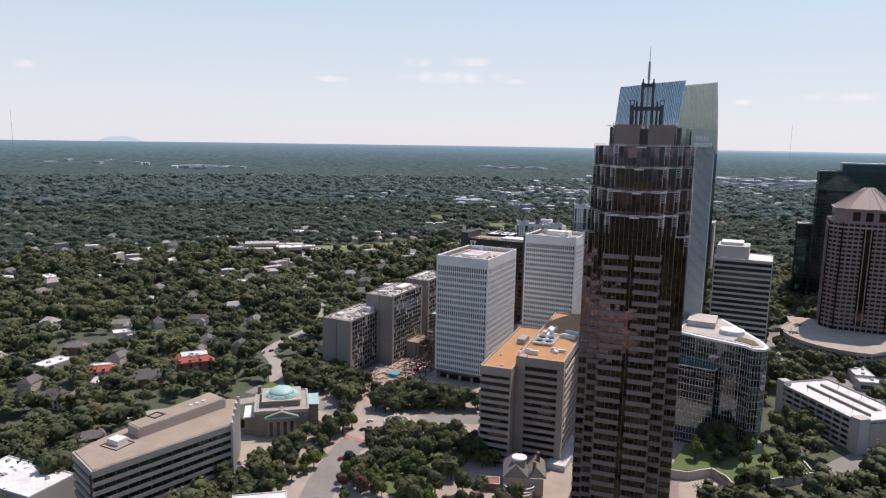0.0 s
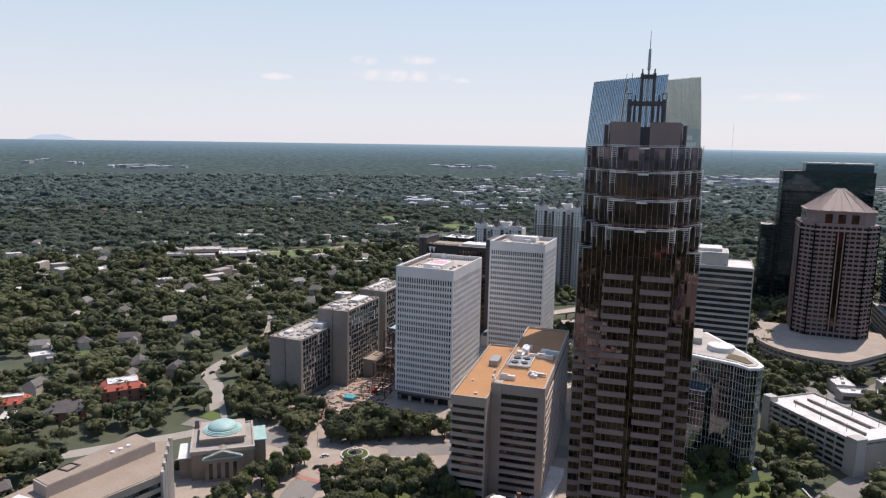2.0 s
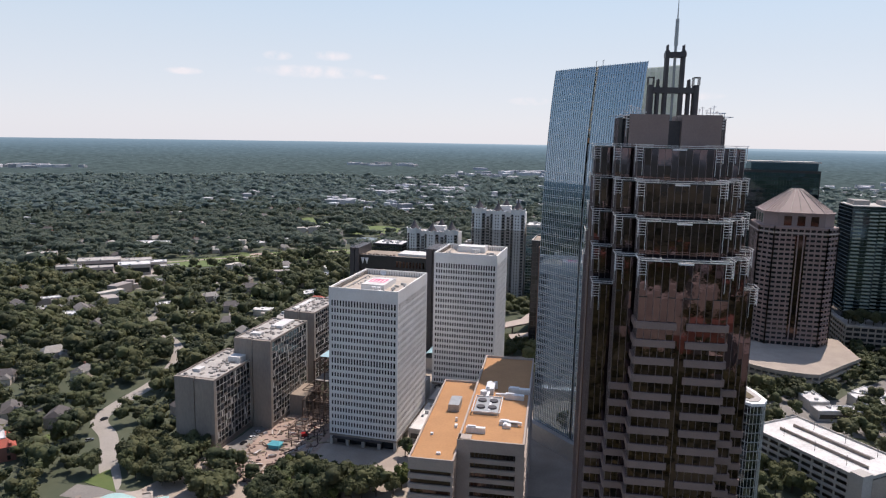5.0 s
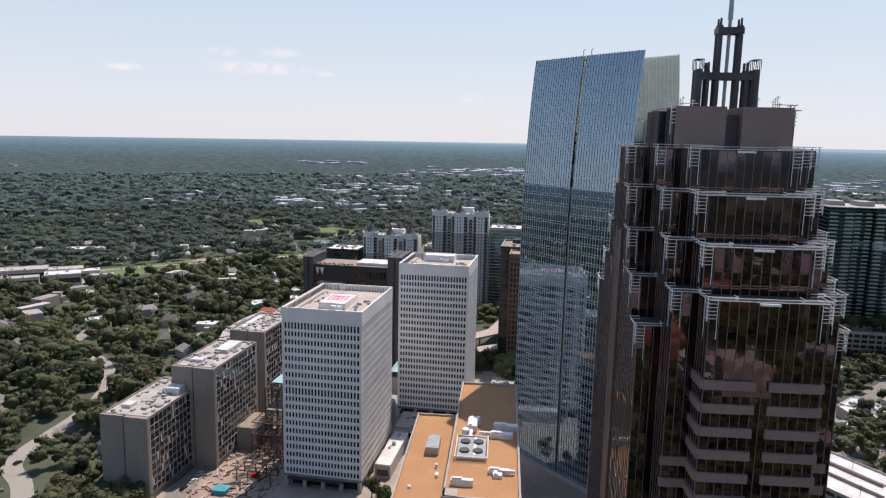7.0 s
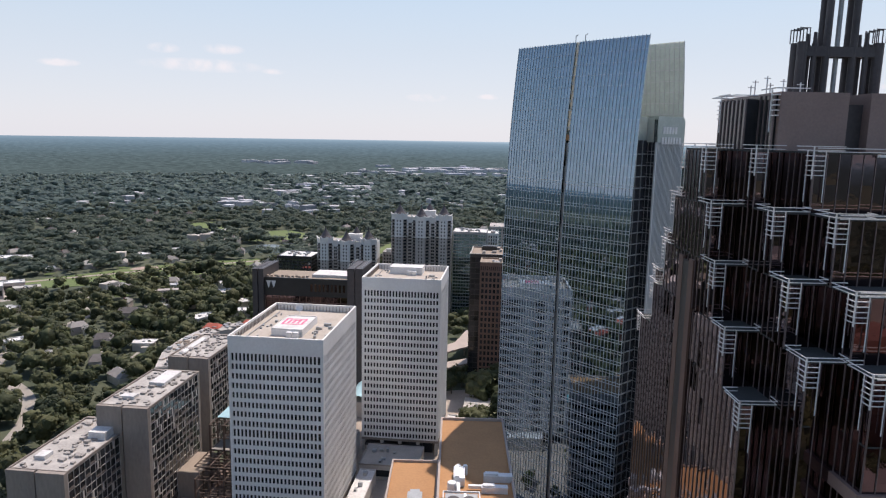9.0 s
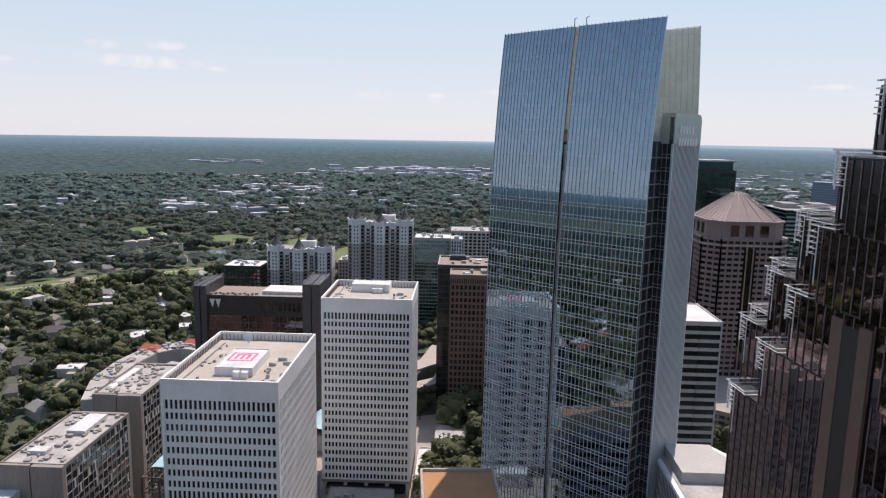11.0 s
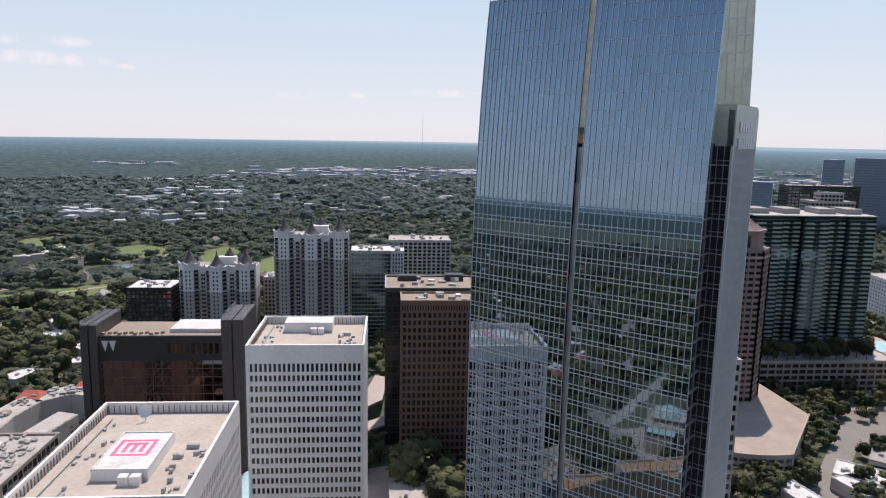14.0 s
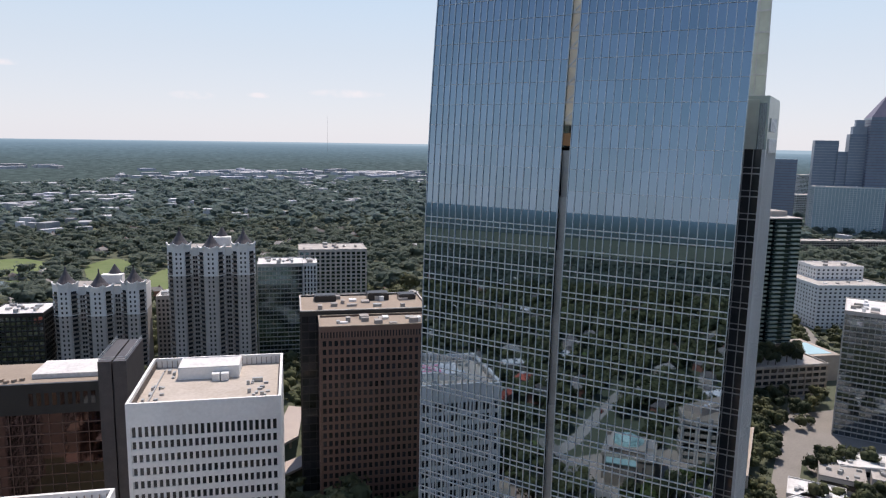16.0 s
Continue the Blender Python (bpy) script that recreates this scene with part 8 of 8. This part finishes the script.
def in_ellipse(x, y, e, grow=1.0):
    cx, cy, a, b_, t = e
    c, s = math.cos(t), math.sin(t)
    u, w = (x - cx) * c + (y - cy) * s, -(x - cx) * s + (y - cy) * c
    return (u / (a * grow)) ** 2 + (w / (b_ * grow)) ** 2 < 1


def open_at(x, y, pad=0.0):
    for x0, y0, x1, y1 in CLEAR:
        if x0 - pad < x < x1 + pad and y0 - pad < y < y1 + pad:
            return False
    for e in FIELDS + [POND]:
        if abs(x - e[0]) < 170 and abs(y - e[1]) < 170 and in_ellipse(x, y, e, 1.05):
            return False
    for pts, w in ROADS:
        for p in pts[::2]:
            if abs(x - p.x) < w + 20 and abs(y - p.y) < w + 20 and (p.x - x) ** 2 + (p.y - y) ** 2 < (w + 5.0 + pad) ** 2:
                return False
    return True


def ellipse(e, n=40):
    cx, cy, a, b_, t = e
    rnd = random.Random(int(a * b_))
    out = []
    for i in range(n):
        u = 2 * math.pi * i / n
        k = 1 + 0.08 * math.sin(3 * u + a) + 0.05 * math.sin(5 * u)
        x, y = a * math.cos(u) * k, b_ * math.sin(u) * k
        out.append((cx + x * math.cos(t) - y * math.sin(t), cy + x * math.sin(t) + y * math.cos(t)))
    return out


for k, e in enumerate(FIELDS):
    patch("park_lawn", ellipse(e), 0.35 + 0.03 * k, "lawn_field", "wide mown green park lawn", "lawn")
patch("pond", ellipse(POND), 0.3, "water", "still grey-green park pond", "water")
patch("ball_field", ellipse((-522, 925, 16, 9, 0.7), 24), 0.5, "red_clay", "orange clay infield of a ball field", "lawn")
strip("park_path", [(-760, 760), (-640, 800), (-555, 872), (-480, 942), (-400, 1010)], 6, 0.55, "paving", "pale park path beside the lawn", "path")

# ---- houses and flat-roofed sheds among the woods ----
HOUSES = []


def house_kind(label, wall, roof, w, d, flat):
    th = thing("house", label, "house", 0, 0, -300)
    h = 5.6 if not flat else 5.0
    wl = part("wall", Build().box(-w / 2, -d / 2, 0, w / 2, d / 2, h), wall, th)
    if flat:
        part("roof", roof_edge(Build().box(-w / 2, -d / 2, h, w / 2, d / 2, h + 0.2), -w / 2, -d / 2, w / 2, d / 2, h + 0.2, 0.5, 0.3), roof, th)
        part("roof_unit", Build().box(-w * 0.2, -1, h + 0.2, -w * 0.2 + 2, 1, h + 1.4).box(w * 0.2, -2, h + 0.2, w * 0.2 + 1.5, 0, h + 1.1), "grey_metal", th)
    else:
        part("roof", Build().gable(-w / 2, -d / 2, w / 2, d / 2, h, h + d * 0.36), roof, th)
        part("chimney", Build().box(w * 0.2, -0.5, h, w * 0.2 + 1, 0.5, h + d * 0.36 + 1.2), "brick_red", th)
    return th


KINDS = [house_kind("brick house with a grey shingle roof", "brick_red", "shingle_grey", 15, 10, False), house_kind("pale house with a light shingle roof", "house_wall", "shingle_pale", 16, 11, False),
         house_kind("low flat-roofed pale building among trees", "house_wall", "roof_white", 22, 13, True), house_kind("tan house with a brown-grey roof", "house_wall", "shingle_grey", 13, 9, False)]

rnd = random.Random(21)
for _ in range(900):
    if len(HOUSES) > 250:
        break
    a, r = radians(rnd.uniform(55, 215)), 230 + 1150 * rnd.random() ** 0.8
    x, y = -100 + r * math.cos(a), 250 + r * math.sin(a)
    if x > -270 and y < 760 or not open_at(x, y, 14) or any((x - p[0]) ** 2 + (y - p[1]) ** 2 < 26 ** 2 for p in HOUSES):
        continue
    HOUSES.append((x, y, 13.5))
    k = rnd.choices(range(4), (3, 2, 1.3, 3))[0]
    copy_thing(KINDS[k], pose(x, y, 0, 0, 0, rnd.choice((0, 90, 180, 270)) + rnd.uniform(-25, 25)))
for t_ in KINDS:
    for o in (*t_.children_recursive, t_):
        bpy.data.objects.remove(o)


# ---- the smaller houses further along the streets, too many to count ----
def house_field(count, seed):
    rn = random.Random(seed)
    walls, roofs, lawns, paths = Build(), [Build(), Build(), Build()], Build(), Build()
    made = 0
    for _ in range(count * 12):
        if made >= count:
            break
        a, r = radians(rn.uniform(108, 205)), 215 + 760 * rn.random() ** 0.9
        x, y = -100 + r * math.cos(a), 250 + r * math.sin(a)
        if x > -275 and y < 780 or not open_at(x, y, 9) or any((x - p[0]) ** 2 + (y - p[1]) ** 2 < 23 ** 2 for p in HOUSES):
            continue
        made += 1
        HOUSES.append((x, y, 10.5))
        w, d, h = rn.uniform(10, 19), rn.uniform(8, 12), rn.choice((4.0, 5.4, 6.2))
        m = pose(x, y, 0, 0, 0, rn.choice((20, 50, 110, 140)) + rn.uniform(-12, 12))
        n = len(walls.v)
        walls.box(-w / 2, -d / 2, 0, w / 2, d / 2, h).box(w * 0.1, -d / 2 - 4.5, 0, w * 0.45, -d / 2, h - 1.2).at(m, n)
        b = roofs[rn.choices((0, 1, 2), (4, 4, 3))[0]]
        n = len(b.v)
        if b is roofs[2]:
            roof_edge(b.box(-w / 2 - 2, -d / 2, h, w / 2 + 2, d / 2, h + 0.3), -w / 2 - 2, -d / 2, w / 2 + 2, d / 2, h + 0.3, 0.4, 0.3).box(-1, -1, h, 1.2, 0.8, h + 1.2)
        else:
            b.gable(-w / 2, -d / 2, w / 2, d / 2, h, h + d * 0.34).gable(w * 0.1, -d / 2 - 4.5, w * 0.45, -d / 2 + 2, h - 1.2, h + 1.0)
        b.at(m, n)
        if rn.random() < 0.6:
            g = Vector((-140 - x, 160 - y)).normalized() * 17
            n = len(lawns.v)
            lawns.prism([(9 * math.cos(k * 0.785) * rn.uniform(0.6, 1.1), 6.5 * math.sin(k * 0.785) * rn.uniform(0.6, 1.1)) for k in range(8)], 0.02, 0.25).at(pose(x + g.x, y + g.y, 0, 0, 0, rn.uniform(0, 180)), n)
        if rn.random() < 0.5:
            n = len(paths.v)
            paths.box(-2, -d / 2 - 18, 0.02, 1.6, -d / 2 - 1, 0.22).at(m, n)
    solo("house_walls", walls, "house_wall", "pale and tan walls of small houses among trees", "houses", "stuff")
    for b, mt, lb in zip(roofs, ("shingle_pale", "shingle_grey", "roof_white"), ("pale shingle roofs of small houses", "grey shingle roofs of small houses", "white flat roofs of small houses")):
        solo("house_roofs", b, mt, lb + " among trees", "houses", "stuff")
    solo("garden_lawns", lawns, "grass", "small green lawns beside the houses", "lawns", "stuff")
    solo("driveways", paths, "road_pale", "short pale driveways beside the houses", "drives", "stuff")


house_field(120, 91)


# ---- far suburbs: pale roofs in clusters on the distant plain ----
def far_roofs(clusters, material, label, seed):
    rn = random.Random(seed)
    b = Build()
    for az_, dist, spread_a, spread_d, count, size in clusters:
        for _ in range(count):
            a = radians(az_ + rn.gauss(0, spread_a))
            D = dist * (1 + rn.uniform(-spread_d, spread_d))
            w, d, h = size * rn.uniform(0.5, 1.6), size * rn.uniform(0.4, 1.0), rn.choice((3, 4, 5, 6, 9))
            if D > 2520:
                u = (1 - 2500 / D) / 0.94
                r = 2500 + 2150 * u
                k, z = r / D, 1.5 + 156 * (1 - r / D) * u ** 0.25
            else:
                r, k, z = D, 1.0, 4.0
            if D < 1350:
                h = 2.5
                if not open_at(-100 + r * math.cos(a), 250 + r * math.sin(a), 8):
                    continue
            if D < 2520:
                HOUSES.append((-100 + r * math.cos(a), 250 + r * math.sin(a), min(46, size * 0.75)))
            n = len(b.v)
            b.box(-w / 2 * k, -d / 2 * k, -4, w / 2 * k, d / 2 * k, (h + 4) * k)
            b.at(pose(-100 + r * math.cos(a), 250 + r * math.sin(a), z, 0, 0, rn.uniform(0, 180)), n)
    solo("far_suburb", b, material, label, "buildings", "stuff")


M["suburb_pale"] = mat("suburb_pale", (0.46, 0.46, 0.47), (0.36, 0.36, 0.38), 0.01, 0.85, fine=0.1, spread=0.35)
M["suburb_tan"] = mat("suburb_tan", (0.42, 0.37, 0.33), (0.34, 0.30, 0.27), 0.02, 0.85, fine=0.2, spread=0.4)
M["suburb_grey"] = mat("suburb_grey", (0.30, 0.32, 0.36), (0.24, 0.26, 0.30), 0.01, 0.85, fine=0.1, spread=0.35)
far_roofs([(107, 1900, 1.8, 0.10, 18, 26), (103, 1890, 1.6, 0.08, 9, 38), (107.2, 1390, 2.4, 0.06, 12, 22), (109.3, 1760, 0.5, 0.02, 4, 50), (94.5, 3340, 2.2, 0.08, 30, 55), (90.5, 2700, 2.6, 0.10, 22, 30), (86.3, 3450, 2.0, 0.08, 22, 60),
           (84, 3350, 2.0, 0.06, 14, 70), (109.4, 4070, 1.2, 0.05, 10, 60), (88.3, 2240, 3.5, 0.08, 12, 26), (113.4, 1500, 1.6, 0.05, 12, 28), (99.5, 3000, 3.0, 0.1, 16, 50), (104, 2500, 3.0, 0.1, 12, 40), (58, 4000, 4.0, 0.2, 50, 46), (52, 3600, 4.0, 0.2, 40, 44),
           (136, 3560, 1.6, 0.05, 12, 50), (72.6, 2520, 4.0, 0.12, 30, 34), (80, 3000, 3.0, 0.15, 34, 40), (66, 2900, 4.0, 0.2, 40, 42), (123, 1650, 3.0, 0.1, 10, 24), (145, 4200, 3.0, 0.1, 8, 50)],
          "suburb_pale", "pale flat roofs of far suburbs between the trees", 3)
far_roofs([(94, 3400, 1.6, 0.06, 14, 60), (90, 3200, 6.0, 0.15, 24, 50), (107, 1920, 1.5, 0.06, 8, 40), (60, 2600, 4.0, 0.2, 30, 50), (55, 3600, 5.0, 0.2, 40, 60), (83, 3300, 2.5, 0.08, 14, 60)],
          "suburb_grey", "grey walls and roofs of far suburbs in haze", 8)
far_roofs([(rnd.uniform(45, 112), rnd.uniform(1300, 2400), 2.0, 0.06, rnd.randint(2, 5), rnd.uniform(14, 30)) for _ in range(26)], "suburb_pale", "pale roofs scattered through the far woods", 12)
far_roofs([(rnd.uniform(80, 175), rnd.uniform(560, 1200), 1.5, 0.06, rnd.randint(1, 3), rnd.uniform(10, 20)) for _ in range(16)], "suburb_tan", "tan and pale roofs scattered through the woods", 15)

# the town on the near side, which the mirror glass shows
rnd = random.Random(33)
for mt, lb_, n_ in (("suburb_tan", "tan mid-rise buildings on the near side of town", 46), ("suburb_pale", "pale mid-rise buildings on the near side of town", 30), ("brick_red", "brick mid-rise buildings on the near side of town", 30)):
    b = Build()
    for _ in range(n_):
        x, y, w, d, h = rnd.uniform(-420, 420), rnd.uniform(-520, 60), rnd.uniform(14, 44), rnd.uniform(12, 34), rnd.choice((8, 12, 16, 22, 30, 44))
        if abs(x + 150) < 60 and y > -140 and h > 20:
            h = 12
        HOUSES.append((x, y, min(46, max(w, d) * 0.62)))
        b.box(x - w / 2, y - d / 2, 0, x + w / 2, y + d / 2, h)
    solo("near_town", b, mt, lb_, "buildings", "stuff")

# gardens stay open on one side of each house
for hx, hy, hr in list(HOUSES):
    if hr < 20 and hy > 200 and hx < -240:
        d = Vector((-140 - hx, 160 - hy)).normalized()
        HOUSES.append((hx + d.x * 15, hy + d.y * 15, 9))
house_cells = {}
for hx, hy, hr in HOUSES:
    for i in range(-2, 3):
        for j in range(-2, 3):
            house_cells.setdefault((int(hx // 24) + i, int(hy // 24) + j), []).append((hx, hy, hr))


def no_house(x, y):
    return all((x - hx) ** 2 + (y - hy) ** 2 > hr * hr for hx, hy, hr in house_cells.get((int(x // 24), int(y // 24)), ()))


near, mid, far = [], [], []
rnd = random.Random(77)


def scatter(r0, r1, a0, a1, step, out, rmin, rmax, flat=1.0):
    """Jittered rows of crowns in the ring from r0 to r1, with clearings where the land is patchy."""
    n = int((a1 - a0) * r1 / step)
    x0, x1 = -100 - r1, -100 + r1
    for ix in range(int(2 * r1 / step)):
        for iy in range(int(2 * r1 / step)):
            x = x0 + (ix + rnd.uniform(0, 1)) * step
            y = 250 - r1 + (iy + rnd.uniform(0, 1)) * step
            dx, dy = x + 100, y - 250
            r = math.hypot(dx, dy)
            if not r0 <= r < r1 or not (a0 <= math.degrees(math.atan2(dy, dx)) % 360 < a1 or a0 <= math.degrees(math.atan2(dy, dx)) % 360 + 360 < a1):
                continue
            if noise.noise(Vector((x * 0.016, y * 0.016, 0.0))) > 0.52 or not no_house(x, y) or not open_at(x, y):
                continue
            cr = (rmin + (rmax - rmin) * rnd.random() ** 1.4) * (1 + 0.5 * noise.noise(Vector((x * 0.018, y * 0.018, 9.0))))
            out.append((x, y, cr, rnd.uniform(1.0, 2.4), rnd.uniform(0.78, 1.05) * flat))


close = []
scatter(95, 400, 20, 235, 10.2, close, 4.4, 11.0)
scatter(400, 780, 20, 225, 10.8, near, 5.0, 11.5)
scatter(780, 1650, 42, 215, 14.5, mid, 7.5, 15.0, 0.72)
under = []
scatter(95, 430, 235, 360, 12.0, under, 5.0, 9.0)
scatter(95, 430, 0, 20, 12.0, under, 5.0, 9.0)
scatter(1250, 2560, 42, 160, 20.5, far, 10.0, 24.0, 0.6)
# the mid and far haze colours of the wood run into each other over a broad belt
mid = [q for q in mid if math.hypot(q[0] + 100, q[1] - 250) < 1200 + 450 * rnd.random()]
far = [q for q in far if math.hypot(q[0] + 100, q[1] - 250) > 1250 + 400 * rnd.random()]
woods("woodland", close, NEAR, "leaf", "dense leafy broadleaf woodland round the houses")
woods("woodland", near, MID, "leaf", "dense leafy broadleaf woodland round the houses")
woods("woodland", mid, LOW, "leaf_mid_haze", "dense broadleaf woodland with scattered roofs")
woods("woodland", under, MID, "leaf", "leafy trees between low buildings")
woods("far_woods", far, FAR, "leaf_far_haze", "far closed woodland canopy")
rest, behind = [], []
scatter(430, 900, 225, 380, 17.0, behind, 7, 12)
scatter(900, 1600, 215, 402, 27.0, rest, 11, 19, 0.7)
woods("woodland", behind, LOW, "leaf", "dense leafy broadleaf woodland behind the near town")
woods("far_woods", rest, FAR, "leaf_mid_haze", "far closed woodland canopy")
# rows of trees between the stores and towers
belt = []
rnd = random.Random(61)
for x0, y0, x1, y1, n in ((180, 560, 300, 660, 40), (200, 640, 330, 800, 90), (300, 660, 420, 820, 80), (140, 500, 260, 560, 36), (80, 500, 150, 560, 90), (105, 590, 130, 640, 26), (125, 632, 200, 684, 100), (128, 584, 160, 600, 14), (60, 580, 100, 600, 16), (22, 512, 60, 566, 22), (62, 556, 90, 572, 14), (-4, 528, 28, 610, 24), (28, 545, 66, 580, 24), (205, 760, 330, 900, 60), (410, 860, 640, 1080, 160), (330, 900, 420, 1040, 60)):
    for _ in range(n):
        x, y = rnd.uniform(x0, x1), rnd.uniform(y0, y1)
        if any((p.x - x) ** 2 + (p.y - y) ** 2 < (w + 1.0) ** 2 for pts, w in ROADS for p in pts) or (x - 209) ** 2 + (y - 621) ** 2 < 42 ** 2 or (328 < x < 408 and 812 < y < 890) or (120 < x < 252 and 680 < y < 760) or (465 < x < 625 and 950 < y < 995):
            continue
        belt.append((x, y, rnd.uniform(3.6, 6.5), 1.5, rnd.uniform(0.9, 1.2)))
woods("street_belt", belt, NEAR, "leaf", "dark leafy trees along streets and stores")

# ---- single trees in the streets ----
rnd = random.Random(9)
n_tree = 0
for x0, y0, x1, y1, n, kinds in ((-204, 350, -132, 374, 46, (0, 1, 0, 2)), (-238, 332, -222, 350, 6, (0, 1)), (-214, 264, -196, 322, 20, (0, 1, 2)), (-174, 252, -124, 320, 66, (0, 1, 0, 2, 1)), (-168, 240, -150, 262, 5, (3, 2)), (-218, 226, -188, 264, 18, (2, 1)),
                                 (-213, 165, -186, 224, 40, (0, 1)), (-292, 344, -248, 381, 30, (0, 1)), (-26, 346, 26, 386, 26, (0, 1, 2)), (10, 398, 36, 452, 10, (0, 1)), (40, 372, 75, 400, 10, (0, 1)), 
                                 (-136, 580, -120, 600, 8, (0, 1)), (-120, 420, -100, 470, 4, (2,)), (-118, 250, -84, 272, 10, (3, 0)), (-130, 300, -112, 316, 6, (0, 2)), (-156, 372, -130, 412, 6, (0, 2)), (110, 500, 128, 520, 3, (1,)), (-264, 258, -250, 282, 5, (0,)), (126, 684, 212, 704, 34, (0, 1)), (-186, 296, -160, 306, 6, (0, 1)), (-206, 336, -168, 352, 18, (0, 1))):
    placed = []
    for _ in range(n * 6):
        if len(placed) >= n:
            break
        x, y = rnd.uniform(x0, x1), rnd.uniform(y0, y1)
        if any((x - a) ** 2 + (y - b_) ** 2 < 20 for a, b_ in placed):
            continue
        if any((p.x - x) ** 2 + (p.y - y) ** 2 < (w + 1.5) ** 2 for pts, w in ROADS for p in pts):
            continue
        placed.append((x, y))
        k = rnd.choice(kinds)
        s = rnd.uniform(0.75, 1.25) * (0.75 if k >= 2 else 1.0)
        t_ = copy_thing(TREES[k], pose(x, y, 3.6 if (-26 <= x <= 22 and 346 < y < 386) else 20.5 if (124 < x < 214 and 682 < y < 706) else 0.06, 0, 0, rnd.uniform(0, 360)))
        t_.scale = (s, s, s * rnd.uniform(0.9, 1.15))
for t_ in TREES:
    for o in (*t_.children_recursive, t_):
        bpy.data.objects.remove(o)
